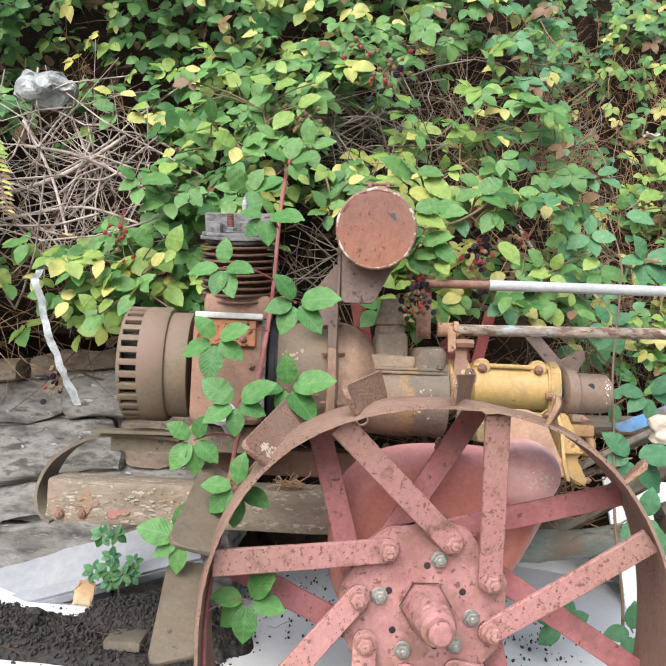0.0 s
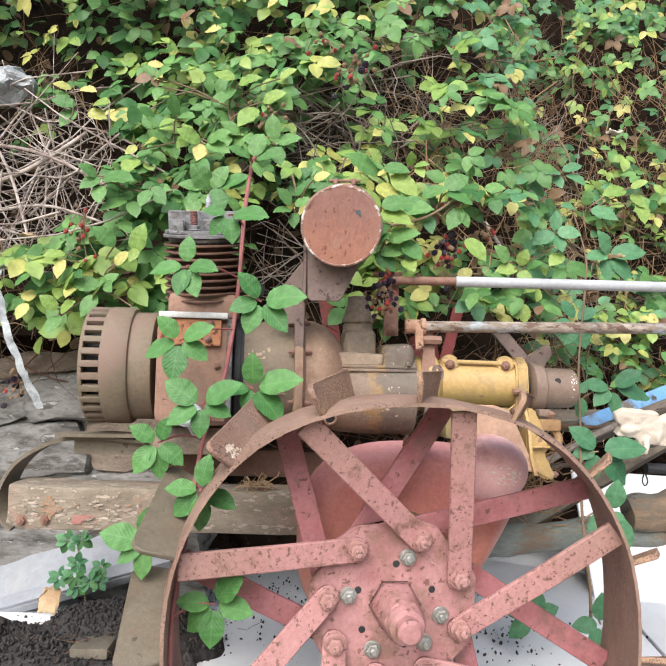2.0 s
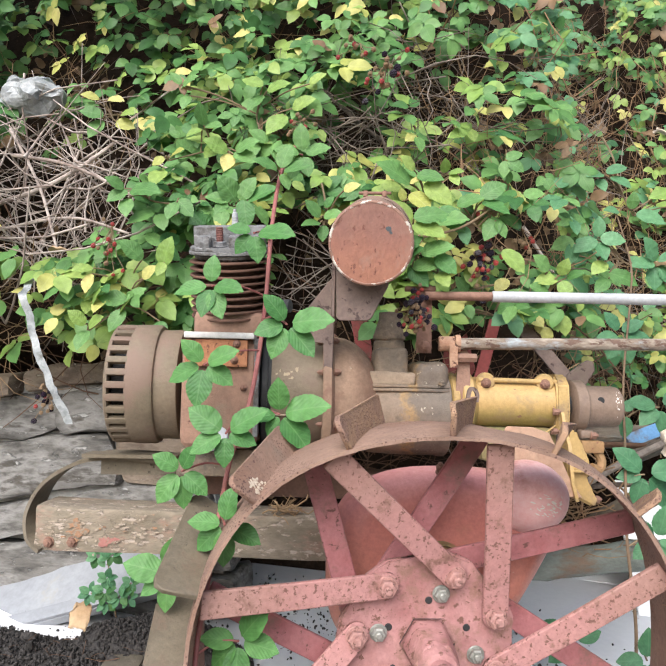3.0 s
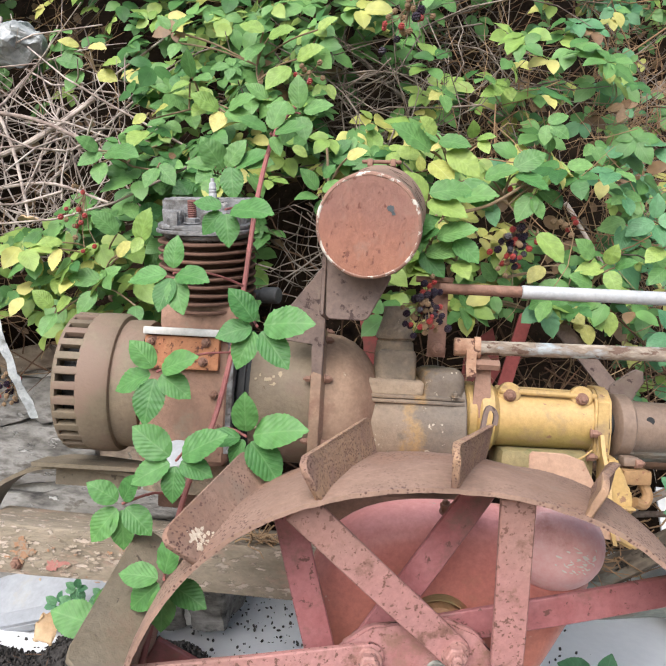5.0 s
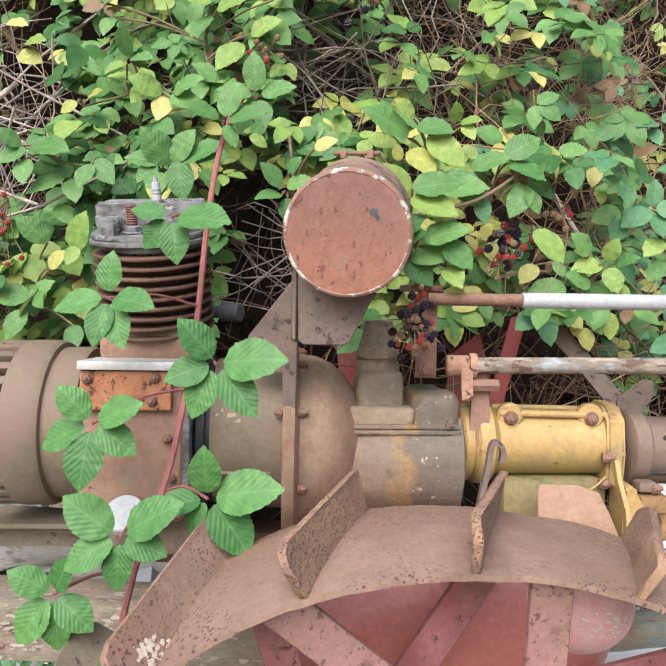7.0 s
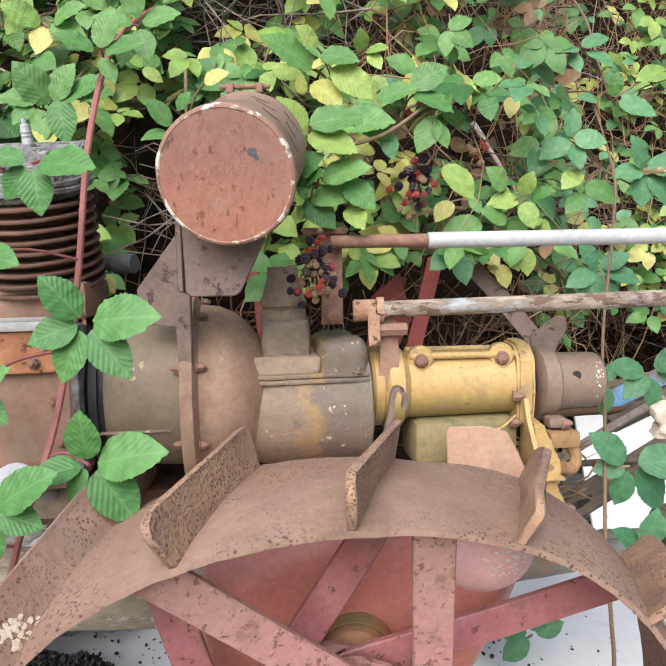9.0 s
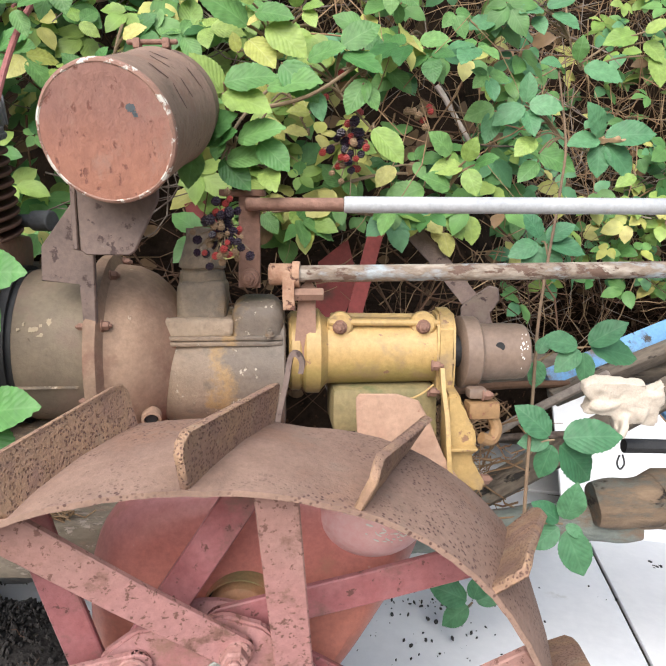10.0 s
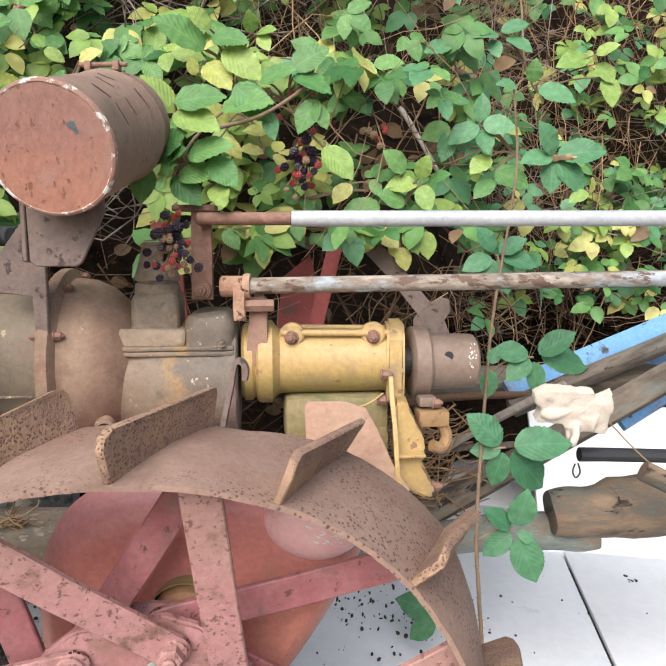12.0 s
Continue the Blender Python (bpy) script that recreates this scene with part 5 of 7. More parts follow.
for x, y, w, d, rz, lift in ((0.54, 1.76, 0.83, 1.2, -6.3, 0.022), (1.368, 1.668, 0.83, 1.2, -6.3, 0.022), (-0.3, 1.5, 0.85, 1.12, 4, 0.016), (1.3, 2.6, 1.5, 0.46, 4, 0.022), (0.55, 0.98, 0.83, 0.5, 3, 0.009), (1.39, 0.98, 0.83, 0.5, 3, 0.009), (-0.95, 1.2, 0.42, 0.6, 4, 0.022)):
    board((x, y, ground_z(x, y) + lift), (w, d, 0.012), rz, 5, rib=False)
lying = Vector((0.39, -0.02, 0.121)).normalized()
leans = Vector((-0.088, 0.11, 0.068))
leans = (leans - lying * leans.dot(lying)).normalized()
profile = board((0, 0, 0), (0.92, 0.152, 0.024), 0, 0, 0, True, PVC_SHADED, "white_board", "white plastic frame profile leaning against the wall")
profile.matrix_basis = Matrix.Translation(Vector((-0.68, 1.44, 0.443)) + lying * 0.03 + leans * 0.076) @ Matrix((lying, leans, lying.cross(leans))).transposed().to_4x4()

board((1.36, 2.16, 0.47), (0.85, 0.5, 0.012), 3, 3, 58, False, None, "white_board", "white plastic board leaning against the bank")

# ---- things lying at the right: weathered poles, planks, rods and a glove ----
def lump_rod(pts, radii, seed, seg=14, amount=0.004, n=8):
    bm = bmesh.new()
    curve = bend(pts, n)
    rr = [radii[0] + (radii[1] - radii[0]) * k / (len(curve) - 1) for k in range(len(curve))]
    tube(bm, curve, rr, seg)
    for v in bm.verts:
        v.co += noise.noise_vector(v.co * 22 + Vector((seed, 0, 0))) * amount
    return bm


solo("pole", lump_rod([(0.735, 1.345, 0.742), (0.8, 1.35, 0.744), (0.9, 1.375, 0.744), (1.5, 1.45, 0.8)], (0.031, 0.055), 1, 22, 0.009), LOG, "weathered grey-brown wooden pole lying across the boards", "pole")
solo("pole", lump_rod([(0.4, 1.39, 0.655), (0.56, 1.385, 0.676), (0.7, 1.38, 0.695), (0.815, 1.375, 0.7)], (0.03, 0.032), 9, 18, 0.007), surface("green_grey_bark", [(0.1, 0.12, 0.1), (0.19, 0.21, 0.185), (0.13, 0.13, 0.105)], 14, 0.85, bump=0.9, stretch=(0.5, 1, 1), dirt=(0.19, 0.13, 0.09), dirt_at=0.52, dirt_scale=14), "grey-green weathered pole under the brown log", "pole")


def plank(p, q, width, thick, material, label, tilt=0.0, name="plank"):
    p, q = Vector(p), Vector(q)
    d, s, u = axes(q - p)
    rot = Matrix((d, s, u)).transposed() @ Euler((tilt, 0, 0)).to_matrix()
    bm = bmesh.new()
    box(bm, (0, 0, 0), ((q - p).length, width, thick), None, 0.003)
    bmesh.ops.subdivide_edges(bm, edges=[e for e in bm.edges if e.calc_length() > 0.1], cuts=6)
    for v in bm.verts:
        v.co += noise.noise_vector(v.co * 14) * 0.002
    ob = solo(name, bm, material, label, "plank")
    ob.matrix_basis = Matrix.Translation((p + q) / 2) @ rot.to_4x4()
    return ob


plank((0.69, 1.47, 0.908), (1.5, 1.68, 1.2), 0.034, 0.018, BLUE_PAINT, "plank with flaking pale blue paint leaning in the brambles", -1.0)
plank((0.69, 1.44, 0.885), (1.5, 1.62, 1.18), 0.03, 0.022, BARK, "dark weathered batten beside the blue plank", -0.4)
plank((0.88, 1.5, 0.865), (1.5, 1.66, 1.2), 0.08, 0.018, BLUE_PAINT, "second flaking pale blue plank under the batten", -0.9)
plank((0.5, 1.4, 0.685), (1.25, 1.46, 1.115), 0.045, 0.022, BARK, "grey weathered board leaning under the glove", -0.9)
plank((0.50, 1.5, 0.915), (1.5, 1.55, 0.93), 0.05, 0.03, BARK, "brown wooden rail behind the coupling", -0.5)
for p, q, r, m, label in (((0.56, 1.38, 0.825), (0.78, 1.44, 0.925), 0.008, STICK, "grey dry stick lying behind the coupling"),
                          ((0.50, 1.4, 0.90), (0.72, 1.45, 0.905), 0.007, STICK_DARK, "dark thin rod behind the coupling"),
                          ((0.78, 1.36, 0.83), (1.5, 1.4, 0.80), 0.011, BLACK, "dark iron rod over the white boards"),
                          ((0.83, 1.25, 0.843), (1.2, 1.19, 0.66), 0.015, LOG, "short brown wooden handle"),
                          ((0.45, 1.42, 0.80), (0.72, 1.4, 0.835), 0.006, STICK, "pale dry twig under the coupling")):
    solo("rod", lump_rod([p, Vector(p).lerp(Vector(q), 0.5) + Vector((0, 0, 0.004)), q], (r, r * 0.9), p[0] * 9, 10, 0.0015, 6), m, label, "rod")

bm = bmesh.new()
palm = [(0.682, 0.944), (0.7, 0.952), (0.735, 0.95), (0.769, 0.947), (0.771, 0.936), (0.793, 0.948), (0.796, 0.922), (0.792, 0.884), (0.757, 0.884), (0.75, 0.866), (0.741, 0.862), (0.735, 0.882), (0.728, 0.897), (0.687, 0.902), (0.696, 0.922), (0.685, 0.933)]
slab(bm, [(x, 1.285 - 0.3 * (z - 0.9), z) for x, z in palm], (0, 1, 0.3), 0.02)
for p, q, r in (((0.735, 1.283, 0.935), (0.69, 1.278, 0.943), 0.008), ((0.735, 1.284, 0.918), (0.694, 1.28, 0.914), 0.009), ((0.748, 1.283, 0.9), (0.743, 1.28, 0.866), 0.007), ((0.775, 1.283, 0.94), (0.77, 1.286, 0.888), 0.006)):
    a, b = Vector(p), Vector(q)
    tube(bm, [a, a.lerp(b, 0.4), a.lerp(b, 0.8), b], [r * 0.6, r, r, r * 0.5], 12)
glove = solo("glove", bm, CLOTH, "crumpled cream cotton work glove lying on a plank", "glove")
merge = glove.modifiers.new("merge", "REMESH")
merge.mode, merge.voxel_size, merge.use_smooth_shade = "VOXEL", 0.0028, True
for name, size, strength in (("folds", 0.026, 0.007), ("creases", 0.009, 0.0025)):
    tex = bpy.data.textures.new(name, "CLOUDS")
    tex.noise_scale, tex.noise_depth = size, 1
    fold = glove.modifiers.new(name, "DISPLACE")
    fold.texture, fold.texture_coords, fold.strength = tex, "LOCAL", strength

bm = bmesh.new()
tube(bm, bend([(0.772, 1.352, 0.818), (0.768, 1.35, 0.806), (0.773, 1.35, 0.796), (0.78, 1.352, 0.804), (0.777, 1.354, 0.818)], 4), 0.0014, 6)
solo("wire_loop", bm, BLACK, "small dark wire loop hanging from the leaning board", "wire")
bm = bmesh.new()
tube(bm, bend([(0.79, 1.275, 0.905), (0.825, 1.27, 0.868), (0.86, 1.262, 0.836)], 5), 0.0011, 6)
solo("cord", bm, STICK_TAN, "thin pale cord running from the glove to the log", "cord")

# ---- litter on the boards ----
def ico():
    bm = bmesh.new()
    bmesh.ops.create_icosphere(bm, subdivisions=1, radius=1)
    co = np.array([v.co[:] for v in bm.verts])
    fc = np.array([[v.index for v in f.verts] for f in bm.faces])
    bm.free()
    return co, fc


def lumps(name, count, area, z_of, size, material, label, category, seed):
    """Many small angular crumbs, joined."""
    rnd = random.Random(seed)
    rng = np.random.default_rng(seed)
    co, fc = ico()
    verts, faces = [], []
    for k in range(count):
        x, y = rnd.gauss(area[0], area[2]), rnd.gauss(area[1], area[3])
        r = size * rnd.uniform(0.35, 1.0) ** 2
        turn = np.array(Euler((rnd.random() * 6, rnd.random() * 6, rnd.random() * 6)).to_matrix())
        p = (co * (1 + rng.normal(0, 0.16, (len(co), 1)))) * np.array((r, r * rnd.uniform(0.5, 0.9), r * rnd.uniform(0.35, 0.7)))
        verts.append(p @ turn.T + np.array((x, y, z_of(x, y) + r * 0.35)))
        faces.append(fc + k * len(co))
    me = bpy.data.meshes.new(name)
    me.from_pydata(np.concatenate(verts).tolist(), [], np.concatenate(faces).tolist())
    me.materials.append(material)
    return tagged(new(name, me), label, category, kind="stuff")


def top_z(x, y):
    return ground_z(x, y) + 0.03


def heap_top(x, y):
    """The soil heap: a low tongue that swells towards the engine."""
    tongue = max(0.0, 1 - ((x + 0.5) / 0.4) ** 2 - ((y - 1.265) / 0.12) ** 2 + 0.2 * noise.noise((x * 9, y * 9, 2)))
    swell = max(0.0, 1 - ((x + 0.27) / 0.2) ** 2 - ((y - 1.375) / 0.115) ** 2 + 0.2 * noise.noise((x * 14, y * 14, 5)))
    return ground_z(x, y) + 0.016 + 0.035 * tongue ** 0.7 + 0.075 * swell ** 0.8


lumps("cinders", 2600, (-0.46, 1.265, 0.17, 0.05), heap_top, 0.0062, CINDER, "black cinders and soil crumbs heaped on white boards", "cinders", 5)
lumps("cinders", 2600, (-0.29, 1.375, 0.085, 0.055), heap_top, 0.0062, CINDER, "black crumbly soil swelling towards the engine", "cinders", 11)
lumps("cinders", 16, (-0.34, 1.3, 0.12, 0.05), heap_top, 0.02, CINDER, "larger dark clods on the cinder heap", "cinders", 8)
lumps("cinders", 760, (-0.1, 1.66, 0.24, 0.16), top_z, 0.0055, CINDER, "scattered black soil crumbs on white boards", "cinders", 6)
lumps("cinders", 30, (0.85, 1.65, 0.25, 0.2), top_z, 0.005, CINDER, "sparse dark crumbs on the white boards", "cinders", 7)
lumps("cinders", 60, (1.118, 1.918, 0.012, 0.008), top_z, 0.009, CINDER, "small dark clump of dirt on a white board", "cinders", 9)
lumps("cinders", 200, (0.5, 1.66, 0.1, 0.12), top_z, 0.006, CINDER, "dark crumbs and chips behind the wheel", "cinders", 10)
bm = rough_block(bmesh.new(), (-0.32, 1.255, heap_top(-0.32, 1.255) + 0.006), (0.07, 0.06, 0.02), 12, 0.006, 0.005)
solo("flat_stone", bm, surface("brown_flat_stone", [(0.1, 0.085, 0.062), (0.17, 0.145, 0.11)], 20, 0.9, bump=0.6), "flat grey-brown stone on the soil heap", "stone")
bm = bmesh.new()
n = 44
g = [[bm.verts.new((x, y, heap_top(x, y) - 0.002)) for x in np.linspace(-0.98, 0.0, n)] for y in np.linspace(1.1, 1.52, n)]
for r, q in zip(g, g[1:]):
    for k in range(n - 1):
        bm.faces.new((r[k], r[k + 1], q[k + 1], q[k]))
solo("soil_heap", bm, CINDER, "low heap of black crumbly soil on white boards", "soil", "stuff")
bm = bmesh.new()
rod(bm, (-0.103, 1.03, 0.944), (-0.103, 1.038, 0.936), 0.022, seg=28)
lathe(bm, (-0.103, 1.037, 0.937), (0, 0.9, -0.43), [(0, 0.0), (0, 0.0145), (0.012, 0.0135), (0.016, 0.0105), (0.095, 0.0095), (0.095, 0)], 24)
part("filler_cap", bm, WHITE_PAINT, tractor, "small white round cap on a short neck")


# ---- brambles ----
def leaf_points(seed, wide=0.33, fold=0.28, droop=0.22, rows=26):
    """Outline and fold of a finely toothed bramble leaflet of length 1 along y, its face along z."""
    rnd = random.Random(seed)
    co, uv, faces = [], [], []
    for i in range(rows + 1):
        t = i / rows
        w = wide * (math.sin(math.pi * t ** 0.88) ** (0.6 if t < 0.45 else 0.78) * (1 - 0.3 * max(0.0, t - 0.8) / 0.2)) if 0 < t < 1 else 0.0
        w *= 1.0 + (0.026 if i % 2 else -0.026)
        for sgn in (-1, 0, 1):
            wave = 0.05 * math.sin(t * 9 + sgn + seed) if sgn else 0.0
            co.append((sgn * w, t, abs(sgn) * w * (fold + wave) - droop * t * t + 0.02 * rnd.uniform(-1, 1) * abs(sgn)))
            uv.append((0.5 + 0.5 * sgn * (w / wide), t))
    for i in range(rows):
        a, b = 3 * i, 3 * i + 3
        faces += [(a, a + 1, b + 1, b), (a + 1, a + 2, b + 2, b + 1)]
    return np.array(co), np.array(uv), faces


LEAF_SHAPES = [leaf_points(1, 0.34, 0.16), leaf_points(2, 0.36, 0.1, 0.25), leaf_points(3, 0.31, 0.22, 0.12)]
MASS_ROWS = 9
MASS_SHAPES = [leaf_points(1, 0.33, 0.18, rows=MASS_ROWS), leaf_points(2, 0.36, 0.12, 0.25, MASS_ROWS), leaf_points(3, 0.31, 0.26, 0.12, MASS_ROWS)]


def leaf_mesh(shape, material):
    co, uv, faces = shape
    me = bpy.data.meshes.new("leaf")
    me.from_pydata([tuple(c) for c in co], [], faces)
    layer = me.uv_layers.new(name="UVMap")
    idx = np.array([v for f in faces for v in f])
    layer.data.foreach_set("uv", uv[idx].ravel())
    me.materials.append(material)
    me.shade_smooth()
    return me


LEAF_MESH = {(k, tone): leaf_mesh(LEAF_SHAPES[k], LEAF[tone]) for k in range(3) for tone in LEAF}


def leaf_pose(c, d, n, size):
    d = Vector(d).normalized()
    n = Vector(n)
    n = (n - d * n.dot(d)).normalized()
    s = d.cross(n).normalized()
    return Matrix.Translation(c) @ Matrix((s, d, n)).transposed().to_4x4() @ Matrix.Diagonal((size, size, size, 1))


def spray(parent, c, fingers, tones, rnd, nod=0.25):
    """A compound bramble leaf: leaflets round c at (degrees, length), as seen from the path's side, facing it and the sky."""
    c = Vector(c)
    for deg, size in fingers:
        a = radians(deg)
        d = Vector((math.cos(a), -nod + rnd.uniform(-0.25, 0.2), math.sin(a)))
        n = Vector((rnd.uniform(-0.25, 0.25), -0.8, 0.6 + rnd.uniform(-0.2, 0.2)))
        start = c + d.normalized() * size * 0.14
        piece("leaf", LEAF_MESH[(rnd.randrange(3), rnd.choice(tones))], parent, leaf_pose(start, d, n, size * 0.93))


def cane(pts, r0, r1, material, label, n=7):
    bm = bmesh.new()
    curve = bend(pts, n)
    rr = [r0 + (r1 - r0) * k / (len(curve) - 1) for k in range(len(curve))]
    tube(bm, curve, rr, 8)
    rnd = random.Random(len(curve))
    for k in range(2, len(curve) - 2):
        for _ in range(4):
            d = Vector((rnd.uniform(-1, 1), rnd.uniform(-1, 0.3), rnd.uniform(-0.6, 0.4))).normalized()
            p = curve[k].lerp(curve[k + 1], rnd.random())
            lathe(bm, p, d, [(0, 0.0013), (rr[k] + rnd.uniform(0.0015, 0.0035), 0.0)], 4)
    return solo("bramble_cane", bm, material, label, "bramble")


def petioles(parent, pairs, material):
    for p, q in pairs:
        p, q = Vector(p), Vector(q)
        bm = tube(bmesh.new(), bend([p, p.lerp(q, 0.5) + Vector((0, 0, 0.008)), q], 4), 0.0016, 6)
        part("leaf_stalk", bm, material, parent)


rnd = random.Random(11)
hang = cane([(-0.03, 1.42, 1.55), (-0.034, 1.3, 1.485), (-0.037, 1.2, 1.405), (-0.036, 1.12, 1.29), (-0.034, 1.06, 1.14), (-0.04, 1.0, 1.01), (-0.06, 0.95, 0.91), (-0.064, 0.88, 0.79), (-0.07, 0.84, 0.68), (-0.06, 0.82, 0.55), (-0.05, 0.83, 0.42)], 0.004, 0.0031, CANE, "hanging reddish bramble cane with fresh green leaves before the engine")
G1, G2 = ["fresh"], ["deep"]
spray(hang, (-0.099, 0.942, 1.055), [(125, 0.045), (25, 0.055), (-27, 0.048), (-94, 0.059), (-160, 0.054)], G1, rnd)
spray(hang, (-0.054, 0.9, 0.962), [(145, 0.059), (36, 0.061), (-11, 0.042), (-89, 0.043), (-155, 0.051)], G1, rnd)
spray(hang, (0.022, 0.93, 1.115), [(123, 0.05), (11, 0.065), (-46, 0.059), (-115, 0.05), (-166, 0.045)], G1, rnd)
spray(hang, (0.013, 0.943, 0.987), [(91, 0.05), (17, 0.071), (-40, 0.062), (-175, 0.048), (-121, 0.033)], G1, rnd)
spray(hang, (-0.104, 0.99, 1.176), [(88, 0.045), (-4, 0.053), (-170, 0.055), (-67, 0.054), (-102, 0.05)], G1, rnd)
spray(hang, (-0.041, 0.99, 1.258), [(163, 0.04), (-4, 0.069), (-75, 0.046), (-135, 0.04)], G1, rnd)
spray(hang, (-0.114, 0.9, 0.909), [(143, 0.042), (63, 0.04), (-128, 0.049), (-82, 0.048), (-32, 0.045)], G1, rnd)
spray(hang, (-0.038, 0.84, 0.854), [(83, 0.045), (170, 0.044), (-19, 0.05), (-88, 0.049), (-139, 0.046)], G1, rnd)
spray(hang, (-0.126, 0.9, 0.768), [(80, 0.055), (159, 0.06), (10, 0.044), (-90, 0.044), (-148, 0.041)], G1, rnd)
spray(hang, (-0.019, 0.86, 0.703), [(57, 0.057), (169, 0.048), (-5, 0.049), (-92, 0.051), (-140, 0.048)], G1, rnd)
spray(hang, (-0.03, 1.16, 1.405), [(150, 0.05), (75, 0.052), (10, 0.056), (-60, 0.036)], ["mid"], rnd)
spray(hang, (0.005, 1.2, 1.45), [(170, 0.05), (95, 0.055), (20, 0.05), (-120, 0.05), (-70, 0.045)], ["mid"], rnd)
petioles(hang, [((-0.03, 1.16, 1.405), (-0.037, 1.2, 1.405)), ((0.005, 1.2, 1.45), (-0.035, 1.26, 1.455)), ((-0.099, 0.942, 1.055), (-0.036, 1.03, 1.08)), ((-0.054, 0.9, 0.962), (-0.047, 0.98, 0.97)), ((0.022, 0.93, 1.115), (-0.034, 1.05, 1.13)),
                ((0.013, 0.943, 0.987), (-0.044, 0.99, 0.98)), ((-0.104, 0.99, 1.176), (-0.034, 1.07, 1.17)), ((-0.041, 0.99, 1.258), (-0.036, 1.11, 1.27)),
                ((-0.114, 0.9, 0.909), (-0.06, 0.95, 0.91)), ((-0.038, 0.84, 0.854), (-0.062, 0.91, 0.84)), ((-0.126, 0.9, 0.768), (-0.065, 0.87, 0.77)), ((-0.019, 0.86, 0.703), (-0.07, 0.845, 0.69))], CANE)

right_cane = cane([(0.72, 1.62, 1.45), (0.69, 1.45, 1.3), (0.672, 1.4, 1.219), (0.635, 1.34, 1.046), (0.612, 1.27, 0.926), (0.596, 1.22, 0.773), (0.598, 1.2, 0.68), (0.604, 1.2, 0.58), (0.6, 1.22, 0.34)], 0.0017, 0.0031, CANE_BROWN, "upright tan bramble cane with dark green leaves beside the coupling")
spray(right_cane, (0.639, 1.25, 0.874), [(136, 0.066), (-175, 0.046), (-108, 0.056), (12, 0.084), (-42, 0.084)], G2, rnd, 0.12)
spray(right_cane, (0.648, 1.22, 0.766), [(142, 0.05), (-143, 0.052), (76, 0.058), (-27, 0.03), (-65, 0.07)], G2, rnd, 0.12)
spray(right_cane, (0.687, 1.3, 0.994), [(165, 0.056), (-145, 0.05), (39, 0.064), (-5, 0.08), (-85, 0.05)], G2, rnd, 0.12)
spray(right_cane, (0.622, 1.3, 0.981), [(-86, 0.045), (60, 0.03)], G2, rnd, 0.12)
spray(right_cane, (0.649, 1.4, 1.14), [(119, 0.05), (35, 0.05), (-13, 0.062), (-158, 0.056), (-117, 0.056), (-71, 0.06)], G2, rnd)
spray(right_cane, (0.59, 1.12, 0.598), [(90, 0.05), (-176, 0.044), (-19, 0.042), (-113, 0.054), (-66, 0.052)], G2, rnd, 0.12)
petioles(right_cane, [((0.639, 1.25, 0.874), (0.604, 1.25, 0.85)), ((0.648, 1.22, 0.766), (0.597, 1.22, 0.75)), ((0.687, 1.3, 0.994), (0.625, 1.31, 0.97)), ((0.622, 1.3, 0.981), (0.624, 1.31, 0.99)), ((0.649, 1.4, 1.14), (0.65, 1.37, 1.12)), ((0.59, 1.12, 0.598), (0.603, 1.2, 0.59))], CANE_TAN)

low = cane([(-0.385, 1.385, 0.49), (-0.39, 1.375, 0.55), (-0.4, 1.37, 0.61), (-0.41, 1.372, 0.655)], 0.002, 0.0012, CANE_TAN, "small dark green bramble shoot growing before the white profile", 4)
for c, k in (((-0.435, 1.36, 0.577), 0.025), ((-0.405, 1.36, 0.582), 0.027), ((-0.375, 1.362, 0.572), 0.025), ((-0.352, 1.365, 0.6), 0.022), ((-0.4, 1.36, 0.608), 0.026), ((-0.4, 1.362, 0.56), 0.025), ((-0.355, 1.365, 0.57), 0.022),
             ((-0.425, 1.365, 0.652), 0.026), ((-0.395, 1.365, 0.655), 0.026)):
    spray(low, c, [(a + rnd.uniform(-15, 15), k * rnd.uniform(0.8, 1.1)) for a in (147, 80, 20, -45, -110, -160)], ["deep", "blue", "dark"], rnd)
petioles(low, [((-0.352, 1.365, 0.6), (-0.39, 1.376, 0.55)), ((-0.435, 1.36, 0.577), (-0.389, 1.378, 0.54))], CANE_TAN)
low = cane([(0.6, 1.7, 0.33), (0.595, 1.6, 0.4), (0.587, 1.5, 0.475)], 0.003, 0.002, CANE_TAN, "small dark green bramble shoot rising behind the wheel", 4)
spray(low, (0.587, 1.5, 0.475), [(155, 0.078), (75, 0.056), (21, 0.06), (-140, 0.068)], ["deep"], rnd, 0.12)


# the thicket on the bank
GAPS = ((-0.62, 1.5, 0.24, 0.2), (0.1, 1.61, 0.11, 0.09), (-0.03, 1.33, 0.09, 0.08), (0.51, 1.36, 0.08, 0.08), (0.31, 1.76, 0.08, 0.12), (0.76, 1.69, 0.12, 0.16), (0.95, 1.3, 0.15, 0.1), (0.45, 1.07, 0.2, 0.06),
        (0.34, 1.52, 0.07, 0.05), (0.55, 1.54, 0.05, 0.06), (-0.05, 1.92, 0.17, 0.06), (-0.76, 1.77, 0.11, 0.07), (-0.73, 1.17, 0.09, 0.1))


def bareness(x, z):
    return sum(math.exp(-((x - gx) / sx) ** 2 - ((z - gz) / sz) ** 2) for gx, gz, sx, sz in GAPS)


